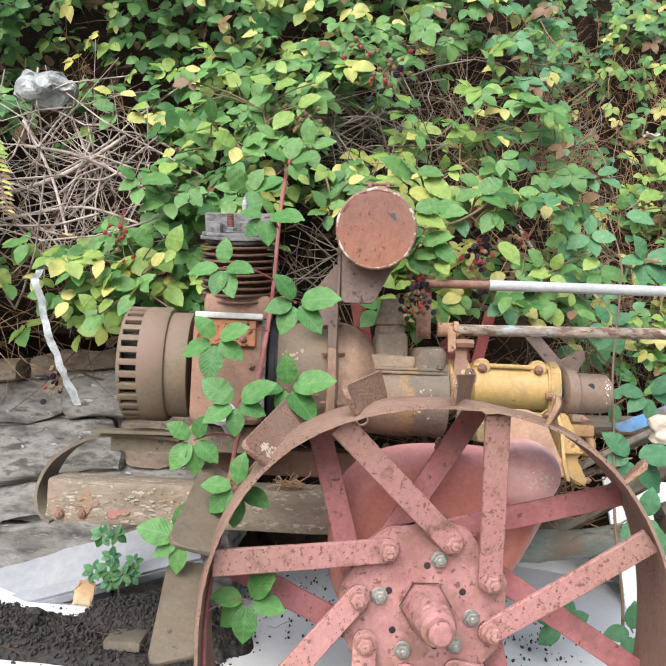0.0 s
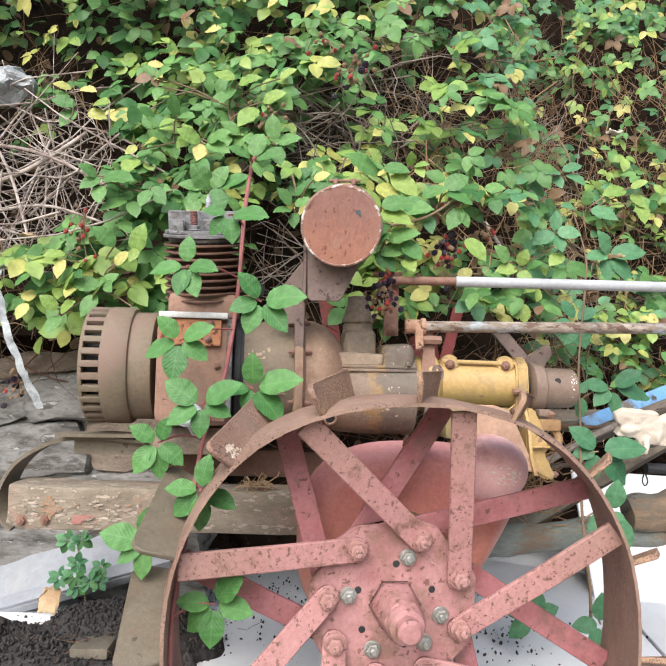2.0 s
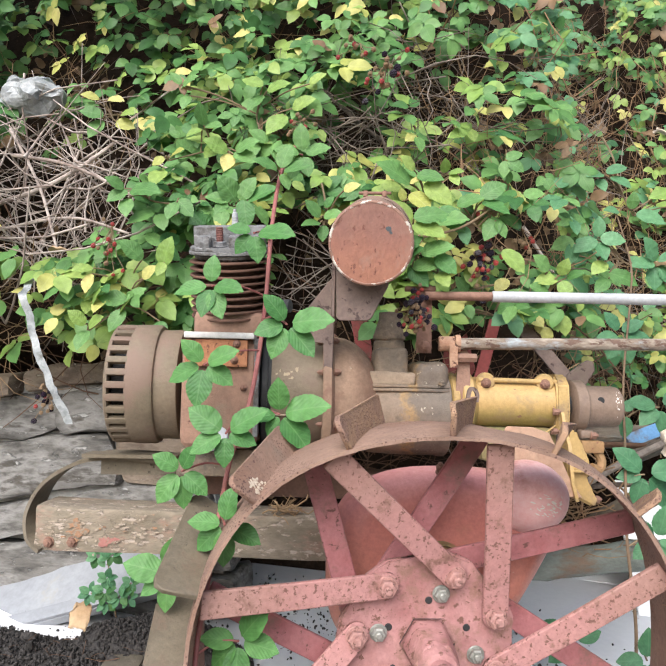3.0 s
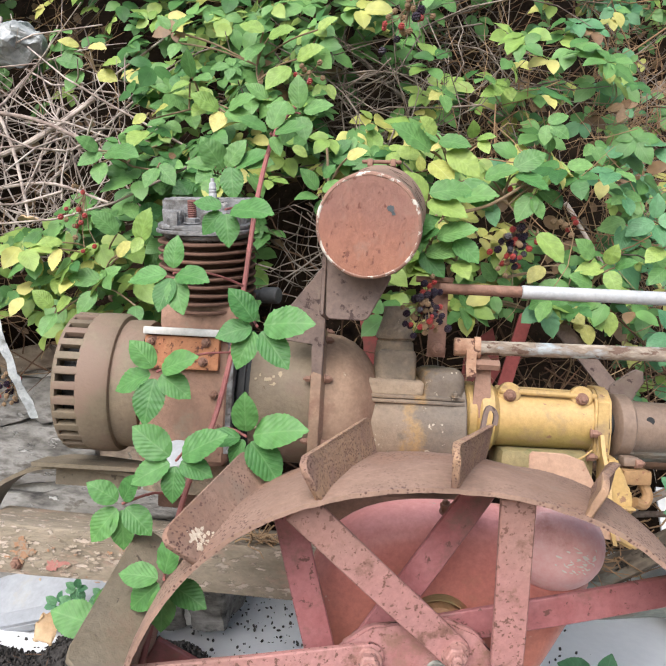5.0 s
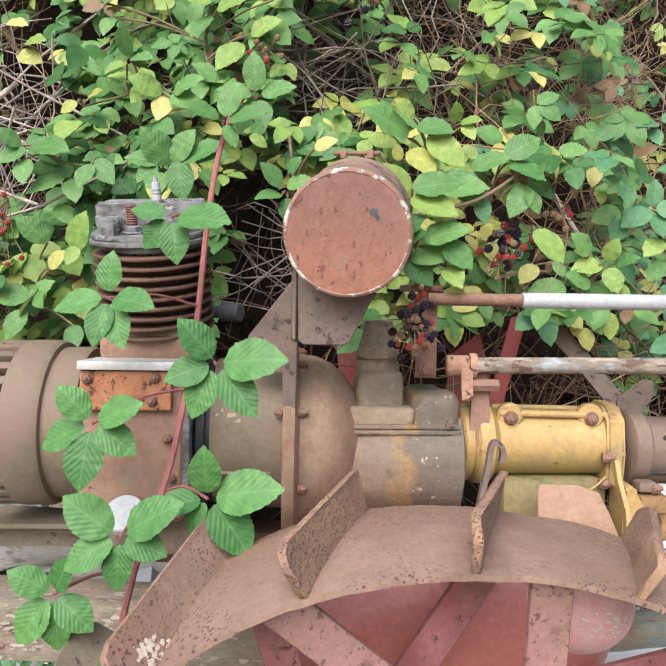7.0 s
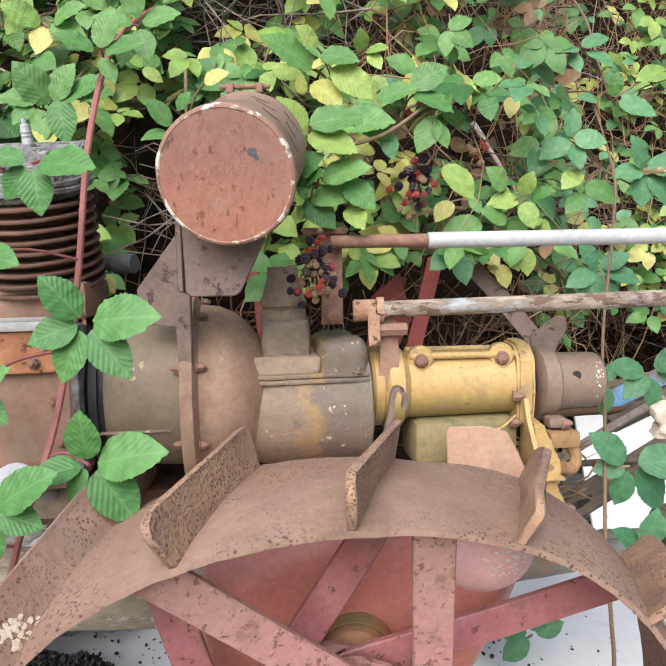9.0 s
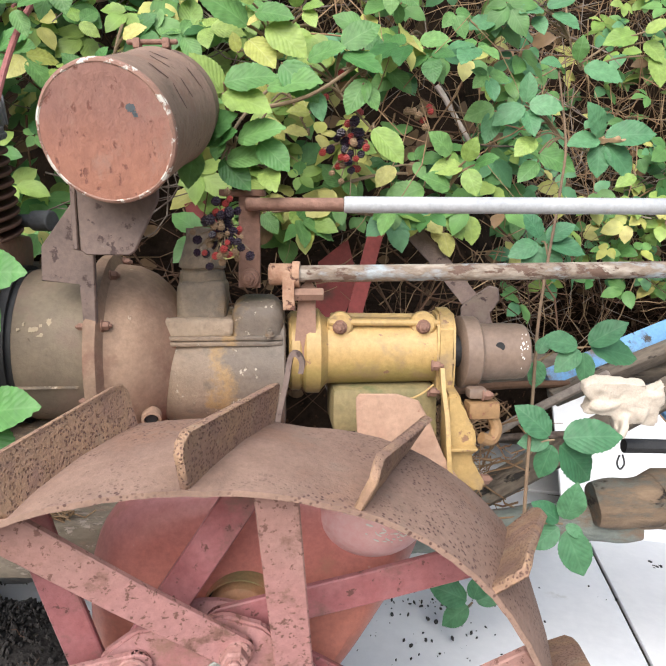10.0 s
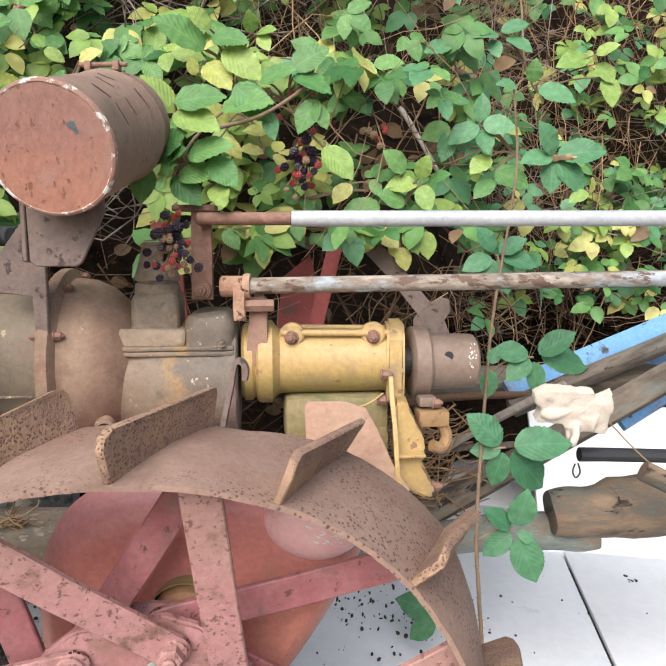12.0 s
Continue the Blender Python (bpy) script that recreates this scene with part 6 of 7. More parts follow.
def leaf_front(x, z):
    """The outer face of the foliage."""
    right = max(0.0, min(1.0, (x - 0.35) / 0.4))
    return 1.27 + 0.34 * (z - 1.2) + 0.2 * right + 0.5 * recess(x) + 0.05 * noise.noise((x * 2.2, z * 2.2, 9.0)) + max(0, 1.2 - z) * 0.4 - 0.08 * math.exp(-((x - 0.36) / 0.14) ** 2 - ((z - 1.34) / 0.13) ** 2) - 0.07 * math.exp(-((z - 2.02) / 0.13) ** 2) * max(0.0, min(1.0, (0.05 - x) / 0.3))


def tone_at(x, z, rnd):
    g = noise.noise((x * 2.6, z * 2.6, 21.0))
    right = max(0.0, min(1.0, (x - 0.3) / 0.4))
    r = rnd.random()
    if r < 0.02:
        return "brown"
    if rnd.random() < 0.45 * right * (0.4 if x > 0.9 else 1.0):
        return "blue"
    low_left = math.exp(-((x + 0.62) / 0.2) ** 2 - ((z - 1.24) / 0.1) ** 2) + math.exp(-((x - 0.3) / 0.16) ** 2 - ((z - 1.36) / 0.1) ** 2)
    # Upper left leans to dark tones: overhang shade put into the leaf colours.
    deep = max(0.0, min(1.0, (-0.05 - x) / 0.3)) * max(0.0, min(1.0, (z - 1.5) / 0.2))
    lime = 0.42 + 0.5 * g + 0.35 * low_left - 0.12 * max(0.0, z - 1.75) - 0.22 * deep
    if rnd.random() < lime:
        return "yellow" if rnd.random() < 0.3 + 0.1 * low_left else "lime"
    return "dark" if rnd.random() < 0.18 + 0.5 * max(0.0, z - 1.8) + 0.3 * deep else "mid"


def tri_leaf(c, size, rnd):
    """Leaflet poses of one compound leaf."""
    face = Vector((rnd.gauss(0, 0.32), -0.8 + rnd.gauss(0, 0.18), 0.64 - 0.32 * max(0.0, c[2] - 1.3) + rnd.gauss(0, 0.2))).normalized()
    lead = Vector((rnd.gauss(0, 0.8), -0.3 + rnd.gauss(0, 0.3), rnd.gauss(-0.25, 0.6)))
    lead = (lead - face * lead.dot(face)).normalized()
    side = lead.cross(face)
    out = []
    five = rnd.random() < 0.3
    for a, k in ((0, 1.0), (68, 0.86), (-68, 0.86)) + (((128, 0.62), (-128, 0.62)) if five else ()):
        a = radians(a + rnd.uniform(-10, 10))
        d = lead * math.cos(a) + side * math.sin(a)
        n = face + Vector((rnd.gauss(0, 0.18), rnd.gauss(0, 0.15), rnd.gauss(0, 0.15)))
        start = Vector(c) + d * size * (0.16 if k == 1.0 else 0.05)
        out.append(leaf_pose(start, d, n, size * k * rnd.uniform(0.9, 1.08)))
    return out


def build_thicket():
    rnd = random.Random(23)
    thicket = thing("bramble_thicket", (0.2, 1.6, 0.95), "dense thicket of green and yellowing brambles with dead stems", "bramble")
    near, mass = [], []
    for layer, count in ((0, 3500), (1, 2950), (2, 1550), (3, 650)):
        made = 0
        while made < count:
            x = rnd.uniform(-1.5, 2.3)
            z = rnd.uniform(1.0, 3.5 if x > 0.45 else 2.9)
            if x > 0.68 and rnd.random() < 0.1 + 0.32 * (noise.noise((x * 3.5, z * 3.5, 61.0)) > 0):
                made += 0.7
                continue
            if x > 0.22 and z > 1.42 and rnd.random() < 0.32 * min(1.0, (x - 0.22) / 0.2) + 0.28 * (noise.noise((x * 4.0, z * 4.0, 33.0)) > 0.05):
                made += 0.8
                continue
            if bareness(x, z) * 1.25 > rnd.random():
                made += 0.4
                continue
            if ((x + 0.64) / 0.24) ** 2 + ((z - 1.48) / 0.19) ** 2 < 1 + 0.35 * noise.noise((x * 9, z * 9, 77.0)):
                continue
            if ((x + 0.01) / 0.12) ** 2 + ((z - 1.23) / 0.095) ** 2 < 1:
                continue
            if ((x - 0.03) / 0.12) ** 2 + ((z - 1.14) / 0.1) ** 2 < 1:
                continue
            if z < 1.12 and x < 0.34:
                continue
            if z < 1.06 and x > 0.34 and rnd.random() < 0.6:
                continue
            if 1.0 < z < 1.165 and 0.26 < x < 0.66:
                continue
            if layer == 0 and noise.noise((x * 3.0, z * 3.0, 40.0)) < -0.15:
                made += 0.5
                continue
            y = leaf_front(x, z) + layer * 0.085 + rnd.uniform(0, 0.08)
            if ((x - 0.49 - 0.19 * (y - 1.5)) / 0.075) ** 2 + ((z - 1.36 - 0.18 * (y - 1.5)) / 0.068) ** 2 < 1 + 0.5 * noise.noise((x * 14, z * 14, 7.0)):
                continue
            if 0.15 < x < 0.4 and 1.18 < z < 1.47:
                y = max(y, 1.36 + rnd.uniform(0, 0.12))
                if rnd.random() < 0.45:
                    made += 1
                    continue
            if z < 1.42 and -0.3 < x < 0.02 and y < 1.26:
                y = 1.26 + rnd.uniform(0, 0.1)
            if 1.1 < z < 1.4 and 0.02 <= x < 0.26:
                y = max(y, 1.3)
            made += 1
            tone = tone_at(x, z, rnd)
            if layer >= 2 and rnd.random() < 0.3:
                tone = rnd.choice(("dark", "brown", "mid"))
            size = rnd.uniform(0.034, 0.06) * (0.88 if z > 1.75 else 1.0)
            poses = tri_leaf((x, y, z), size, rnd)
            close = layer == 0 and -0.5 < x < 0.75 and 1.15 < z < 1.62
            for m in poses:
                own = tone_at(x, z, rnd) if rnd.random() < 0.2 else tone
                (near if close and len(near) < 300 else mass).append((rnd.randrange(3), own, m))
    # leaves spilling over the wall
    for k in range(26):
        x, z = rnd.uniform(-1.2, -0.3), rnd.uniform(1.08, 1.3)
        for m in tri_leaf((x, rnd.uniform(1.28, 1.5), z), rnd.uniform(0.045, 0.065), rnd):
            mass.append((rnd.randrange(3), rnd.choice(("mid", "lime", "lime", "yellow")), m))
    # brown litter deep in the bank
    for k in range(650):
        x, z = rnd.uniform(-1.5, 2.2), rnd.uniform(0.6, 2.7)
        y = bank_y(x, z) - rnd.uniform(0.0, 0.05)
        n = Vector((rnd.gauss(0, 0.6), -1, rnd.gauss(0.3, 0.6)))
        d = Vector((rnd.gauss(0, 1), 0, rnd.gauss(0, 1)))
        mass.append((rnd.randrange(3), "brown", leaf_pose((x, y, z), d, n, rnd.uniform(0.025, 0.05))))
    for k, tone, m in near:
        piece("leaf", LEAF_MESH[(k, tone)], thicket, m)
    tones = list(LEAF_MASS)
    nv = (MASS_ROWS + 1) * 3
    verts = np.empty((len(mass) * nv, 3))
    uvs, faces, mats = [], [], []
    for i, (k, tone, m) in enumerate(mass):
        co, uv, fc = MASS_SHAPES[k]
        a = np.array(m)
        verts[i * nv:(i + 1) * nv] = co @ a[:3, :3].T + a[:3, 3]
        for f in fc:
            faces.append(tuple(v + i * nv for v in f))
        uvs.append(uv[np.array([v for f in fc for v in f])])
        mats += [tones.index(tone)] * len(fc)
    me = bpy.data.meshes.new("leaf_mass")
    me.from_pydata(verts.tolist(), [], faces)
    me.uv_layers.new(name="UVMap").data.foreach_set("uv", np.concatenate(uvs).ravel())
    for t in tones:
        me.materials.append(LEAF_MASS[t])
    me.polygons.foreach_set("material_index", mats)
    me.shade_smooth()
    ob = new("leaf_mass", me)
    ob.parent = thicket
    ob.matrix_parent_inverse = thicket.matrix_basis.inverted()
    tagged(ob, "mass of bramble leaves", kind="stuff")
    return thicket


thicket = build_thicket()


def stems(name, count, place, length, radius, material, label, seed, lean=1.0):
    """Thin dead stems, joined, as tapered five-sided curves."""
    rnd = random.Random(seed)
    verts, faces = [], []
    for _ in range(count):
        p = Vector(place(rnd))
        d = Vector((rnd.gauss(0, 1), rnd.gauss(-0.1, 0.25), rnd.gauss(-0.25, 0.7 * lean))).normalized()
        n = rnd.uniform(*length)
        r = rnd.uniform(*radius)
        sag = Vector((rnd.gauss(0, 0.12), rnd.gauss(0, 0.05), rnd.gauss(-0.06, 0.1))) * n
        d, s, u = axes(d)
        base = len(verts)
        for i in range(5):
            t = i / 4
            c = p + d * n * (t - 0.5) + sag * (1 - (2 * t - 1) ** 2) + Vector((rnd.gauss(0, 0.004), 0, rnd.gauss(0, 0.004)))
            rr = r * (1 - 0.5 * t)
            for k in range(5):
                a = k * math.tau / 5
                verts.append(tuple(c + (s * math.cos(a) + u * math.sin(a)) * rr))
        for i in range(4):
            for k in range(5):
                a, b = base + i * 5, base + i * 5 + 5
                faces.append((a + k, a + (k + 1) % 5, b + (k + 1) % 5, b + k))
    me = bpy.data.meshes.new(name)
    me.from_pydata(verts, [], faces)
    me.materials.append(material)
    me.shade_smooth()
    ob = new(name, me)
    ob.parent = thicket
    ob.matrix_parent_inverse = thicket.matrix_basis.inverted()
    return tagged(ob, label, kind="stuff")


def anywhere(rnd):
    x, z = rnd.uniform(-1.4, 2.0), rnd.uniform(0.9, 2.6)
    return x, leaf_front(x, z) + rnd.uniform(0.14, 0.4), z


def in_gap(rnd):
    gx, gz, sx, sz = rnd.choice(GAPS[1:2] * 3 + GAPS[4:7])
    x, z = rnd.gauss(gx, sx * 0.8), rnd.gauss(gz, sz * 0.8)
    return x, leaf_front(x, z) + rnd.uniform(0.05, 0.3), max(1.0, z)


def in_heap(rnd):
    a, r = rnd.random() * math.tau, math.sqrt(rnd.random())
    x, z = -0.64 + 0.26 * r * math.cos(a), 1.48 + 0.2 * r * math.sin(a)
    return x, leaf_front(x, z) + rnd.uniform(0.02, 0.22), z


def behind_engine(rnd):
    x, z = rnd.gauss(0.01, 0.05), rnd.gauss(1.24, 0.05)
    return x, rnd.uniform(1.38, 1.55), z


def in_grass(rnd):
    gx, gz, sx, sz = rnd.choice(GAPS[4:7] + GAPS[7:])
    x, z = rnd.gauss(gx, sx), rnd.gauss(gz, sz)
    return x, leaf_front(x, z) + rnd.uniform(0.1, 0.35), max(1.0, z)


def right_grass(rnd):
    x, z = rnd.uniform(0.68, 2.0), rnd.uniform(0.85, 2.3)
    return x, leaf_front(x, z) + rnd.uniform(0.06, 0.35), z


def upper_right(rnd):
    x, z = rnd.uniform(0.2, 1.7), rnd.uniform(1.2, 3.0)
    return x, leaf_front(x, z) + rnd.uniform(0.05, 0.32), z


def low_back(rnd):
    x, z = rnd.uniform(0.0, 1.6), rnd.uniform(0.7, 1.1)
    return x, bank_y(x, z) - rnd.uniform(0.02, 0.25), z


stems("dead_stem_mass", 85, in_heap, (0.18, 0.5), (0.0014, 0.0034), HEAP_STICK, "pale grey-pink dead stems heaped on the bank", 28)
stems("dead_stem_mass", 120, in_heap, (0.08, 0.3), (0.0007, 0.0014), HEAP_STICK, "fine dead stems heaped on the bank", 29)
stems("dead_stem_mass", 34, behind_engine, (0.1, 0.24), (0.001, 0.002), STICK, "grey dry stems behind the engine", 30)
stems("dead_stem_mass", 260, in_gap, (0.12, 0.42), (0.0008, 0.0023), STICK, "pale grey-brown dead stems", 31)
stems("dead_stem_mass", 420, anywhere, (0.15, 0.45), (0.0008, 0.0023), STICK_DARK, "brown dead stems", 32)
stems("dead_stem_mass", 220, anywhere, (0.12, 0.4), (0.0007, 0.0018), STICK, "pale dry stems among the leaves", 33, 1.4)
stems("dead_stem_mass", 420, in_grass, (0.06, 0.25), (0.0007, 0.0015), STICK_TAN, "fine tan dry grass", 35, 1.6)
stems("dead_stem_mass", 260, anywhere, (0.06, 0.25), (0.0007, 0.0014), STICK_TAN, "fine tan dry grass", 36, 1.6)
stems("dead_stem_mass", 700, right_grass, (0.08, 0.35), (0.0009, 0.0021), STICK_TAN, "tan dry grass on the bank", 40, 2.2)
stems("dead_stem_mass", 220, right_grass, (0.1, 0.32), (0.0009, 0.0018), STICK, "grey dry stems on the bank", 41, 1.6)
stems("dead_stem_mass", 560, upper_right, (0.06, 0.26), (0.0009, 0.0024), STICK_BROWN, "brown dry stems and seed heads on the bank", 42, 1.8)
stems("dead_stem_mass", 350, low_back, (0.12, 0.4), (0.001, 0.003), STICK_DARK, "dark twigs under the overhang", 34)


def on_timber(rnd):
    return rnd.gauss(0.0, 0.014), rnd.gauss(1.11, 0.015), 0.812 + rnd.uniform(0, 0.014)


def under_right(rnd):
    return rnd.gauss(0.53, 0.05), rnd.gauss(1.43, 0.05), rnd.uniform(0.7, 0.86)


stems("dead_stem_mass", 26, on_timber, (0.018, 0.05), (0.001, 0.002), STICK_TAN, "dry tan husks lying on the timber", 37, 0.4)
stems("dead_stem_mass", 170, under_right, (0.04, 0.13), (0.0009, 0.0024), STICK_BROWN, "brown twigs caught under the coupling", 38, 0.6)
stems("dead_stem_mass", 36, lambda rnd: (rnd.gauss(-0.4, 0.14), rnd.gauss(1.27, 0.05), top_z(-0.4, 1.27) + rnd.uniform(0.01, 0.05)), (0.02, 0.08), (0.0004, 0.0009), STICK_DARK, "fine twigs on the cinder heap", 39, 0.25)

# single sticks that stand out
for pts, r, m, label in (([(-0.027, 1.8, 1.842), (0.09, 1.77, 1.73), (0.194, 1.74, 1.632)], 0.0068, STICK, "pale dry stick in the brambles"),
                         ([(0.515, 1.7, 1.43), (0.545, 1.7, 1.385), (0.58, 1.69, 1.325), (0.63, 1.68, 1.24)], 0.0058, HEAP_STICK, "pale straight dry stick among leaves"),
                         ([(0.235, 1.27, 1.312), (0.3, 1.25, 1.325), (0.37, 1.27, 1.37)], 0.0032, CANE_TAN, "thin tan shoot reaching out beside the drum"),
                         ([(-0.8, 1.5, 1.42), (-0.6, 1.45, 1.47), (-0.45, 1.42, 1.55)], 0.006, HEAP_STICK, "long pale dead cane in the stem heap"),
                         ([(-0.75, 1.47, 1.36), (-0.55, 1.42, 1.38), (-0.4, 1.4, 1.34)], 0.004, HEAP_STICK, "thin pale dead cane in the stem heap"),
                         ([(-0.72, 1.46, 1.6), (-0.62, 1.42, 1.45), (-0.56, 1.4, 1.3)], 0.004, HEAP_STICK, "leaning pale dead cane in the stem heap"),
                         ([(-0.7, 1.44, 1.53), (-0.55, 1.42, 1.5), (-0.38, 1.42, 1.42)], 0.0045, HEAP_STICK, "pale dead cane lying across the stem heap")):
    solo("dead_cane", lump_rod(pts, (r, r * 0.7), pts[0][0] * 7, 8, 0.002, 6), m, label, "stick")


# ---- blackberries ----
def berry_mesh(material, seed):
    bm = bmesh.new()
    rnd = random.Random(seed)
    for k in range(26):
        t = (k + 0.5) / 26
        a = k * 2.399
        z = 1 - 2 * t
        r = math.sqrt(1 - z * z)
        bmesh.ops.create_icosphere(bm, subdivisions=1, radius=0.36, matrix=Matrix.Translation((r * math.cos(a) * 0.72, r * math.sin(a) * 0.72, z * 0.85)))
    return mesh("berry", bm, material)


BERRY = {"black": berry_mesh(BERRY_BLACK, 1), "red": berry_mesh(BERRY_RED, 2), "dry": berry_mesh(BERRY_DRY, 3)}


def cluster(c, spread, count, kinds, seed, size, label):
    rnd = random.Random(seed)
    c = Vector(c)
    bm = bmesh.new()
    spots = []
    for k in range(count):
        for _ in range(30):
            p = c + Vector((rnd.gauss(0, spread[0]), rnd.gauss(0, spread[1]), rnd.gauss(0, spread[2])))
            if all((p - q).length > size * 1.15 for q in spots):
                break
        spots.append(p)
        tube(bm, [c + Vector((0, 0.03, spread[2] * 1.6)), p.lerp(c, 0.5) + Vector((0, 0.012, 0.008)), p + Vector((0, 0.004, size))], 0.0008, 5)
    root = solo("blackberry_stalk", bm, CANE_TAN, label, "berries", group="blackberry stalks")
    for p in spots:
        k = rnd.choice(kinds)
        s = size * rnd.uniform(0.8, 1.15) * (0.75 if k != "black" else 1.0)
        piece("berry", BERRY[k], root, Matrix.Translation(p) @ Euler((rnd.random(), rnd.random(), rnd.random())).to_matrix().to_4x4() @ Matrix.Diagonal((s, s, s, 1)))


cluster((0.214, 1.115, 1.15), (0.0115, 0.009, 0.02), 62, ["black"] * 4 + ["red"] + ["dry"] * 4, 1, 0.0051, "ripe blackberries with a few red ones hanging by the lever")
cluster((0.358, 1.3, 1.27), (0.013, 0.011, 0.021), 44, ["black"] * 3 + ["red"] * 4 + ["dry"] * 2, 2, 0.0064, "red and black blackberries among yellow-green leaves")
cluster((0.16, 1.36, 1.68), (0.022, 0.012, 0.022), 24, ["black"] * 2 + ["red"] + ["dry"] * 3, 3, 0.0072, "mixed ripe and dried blackberries high on the bank")
cluster((-0.40, 1.28, 1.29), (0.015, 0.012, 0.03), 14, ["red"] * 3 + ["dry"] * 3, 4, 0.006, "small red unripe blackberries over the wall")
cluster((-0.528, 1.31, 0.972), (0.0085, 0.008, 0.017), 20, ["black"] * 3 + ["red"] + ["dry"] * 2, 5, 0.0052, "black overripe blackberries hanging before the wall")
cluster((-0.02, 1.38, 1.575), (0.018, 0.012, 0.016), 12, ["red"] + ["dry"] * 3, 6, 0.0065, "dried reddish blackberries among leaves")
cluster((0.46, 1.42, 1.33), (0.012, 0.01, 0.012), 8, ["dry"] * 3 + ["red"], 7, 0.007, "dried blackberries beside a stick")
cluster((0.363, 1.28, 1.365), (0.012, 0.01, 0.008), 8, ["red"] * 2 + ["dry"], 8, 0.0062, "small red blackberries on a thin shoot")
cluster((0.1, 1.37, 1.74), (0.02, 0.01, 0.015), 10, ["red", "dry", "dry"], 9, 0.0065, "brown and red blackberries at the top of the bank")

# ---- small litter ----
bm = bmesh.new()
bmesh.ops.create_icosphere(bm, subdivisions=4, radius=1, matrix=Matrix.Translation((-0.69, 1.5, 1.70)) @ Matrix.Diagonal((0.085, 0.04, 0.045, 1)))
for v in bm.verts:
    v.co += noise.noise_vector(v.co * 22) * 0.022 + noise.noise_vector(v.co * 60) * 0.008
solo("plastic_bag", bm, FILM, "crumpled whitish plastic film caught in brambles", "bag", smooth=False)
bm = bmesh.new()
strip(bm, bend([(-0.6, 1.42, 1.26), (-0.577, 1.3, 1.2), (-0.556, 1.29, 1.135), (-0.524, 1.29, 1.05), (-0.497, 1.3, 0.985), (-0.474, 1.31, 0.93)], 10), (1, 0.3, 0.2), 0.014, 0.0012)
for v in bm.verts:
    v.co += noise.noise_vector(v.co * 30) * 0.006 + noise.noise_vector(v.co * 90) * 0.002
solo("plastic_strip", bm, FILM, "pale plastic strip hanging down before the wall", "strip")


def crumple(name, c, size, material, label, category, seed, rise=0.0):
    bm = bmesh.new()
    bmesh.ops.create_grid(bm, x_segments=10, y_segments=10, size=1)
    for v in bm.verts:
        u, w = v.co.x, v.co.y
        k = 1 - 0.35 * (abs(u) ** 3 + abs(w) ** 3) + 0.25 * noise.noise((u * 2, w * 2, seed))
        v.co = Vector(c) + Vector((u * k * size, w * k * size * 0.5, size * 0.25 * noise.noise((u * 1.7, w * 1.7, seed + 5)) + size * 0.15 * w * w + rise * w * size))
    geo = bmesh.ops.solidify(bm, geom=bm.faces[:], thickness=0.0008)
    return solo(name, bm, material, label, category)


crumple("dry_leaf", (-0.452, 1.35, 0.53), 0.032, DRY_LEAF, "curled tan dry leaf standing on the soil heap", "leaf", 1, 0.75)
crumple("dry_leaf", (0.78, 1.5, 1.3), 0.035, DRY_LEAF, "pale tan dry leaf caught among brambles", "leaf", 2)
crumple("dry_leaf", (-0.55, 1.38, 1.3), 0.03, DRY_LEAF, "tan dry leaf on the stem heap", "leaf", 3)
crumple("paper_scrap", (0.80, 1.55, 1.62), 0.03, CLOTH, "pale scrap caught among brambles", "scrap", 4)


# leafy shoots that stand out from the thicket
def leafy(label, y, root, leaves):
    """A bramble shoot from root with leaves at depth y: (x, z) of each leaf's foot, (x, z) of its tip, and its tone."""
    rnd = random.Random(label)
    mid_x = sum(v[0] for v in leaves) / len(leaves)
    mid_z = sum(v[1] for v in leaves) / len(leaves)
    root, tip = Vector(root), Vector((mid_x, y + 0.03, mid_z))
    low = min(leaves, key=lambda v: v[1])
    curve = [root, root.lerp(tip, 0.55) + Vector((0, 0, 0.025)), tip, Vector((low[0], y + 0.015, low[1]))]
    ob = cane(curve, 0.0028, 0.0014, CANE_TAN, label, 6)
    for x, z, tx, tz, tone in leaves:
        foot = Vector((x, y + rnd.uniform(-0.006, 0.006), z))
        d = Vector((tx, y - 0.015 + rnd.uniform(-0.012, 0.008), tz)) - foot
        n = Vector((rnd.gauss(0, 0.14), -0.82, 0.5 + rnd.gauss(0, 0.12)))
        k = rnd.randrange(3)
        piece("leaf", LEAF_MESH[(k, tone)], ob, leaf_pose(foot, d, n, d.length * 1.04))
        near = min(bend(curve, 4), key=lambda p: (p - foot).length)
        petioles(ob, [(foot, near)], CANE_TAN)
    return ob


leafy("green and lime bramble shoot leaning on the drum", 1.17, (0.3, 1.45, 1.4), [
    (0.207, 1.313, 0.178, 1.353, "lime"), (0.21, 1.323, 0.268, 1.337, "mid"), (0.208, 1.311, 0.263, 1.297, "lime"), (0.224, 1.26, 0.275, 1.278, "mid"),
    (0.209, 1.237, 0.26, 1.244, "mid"), (0.203, 1.238, 0.237, 1.207, "fresh"), (0.177, 1.258, 0.216, 1.289, "dark"), (0.172, 1.247, 0.167, 1.21, "mid"),
    (0.25, 1.257, 0.284, 1.23, "fresh"), (0.255, 1.228, 0.27, 1.203, "lime"), (0.199, 1.255, 0.224, 1.268, "fresh"),
    (0.205, 1.262, 0.201, 1.237, "mid")])
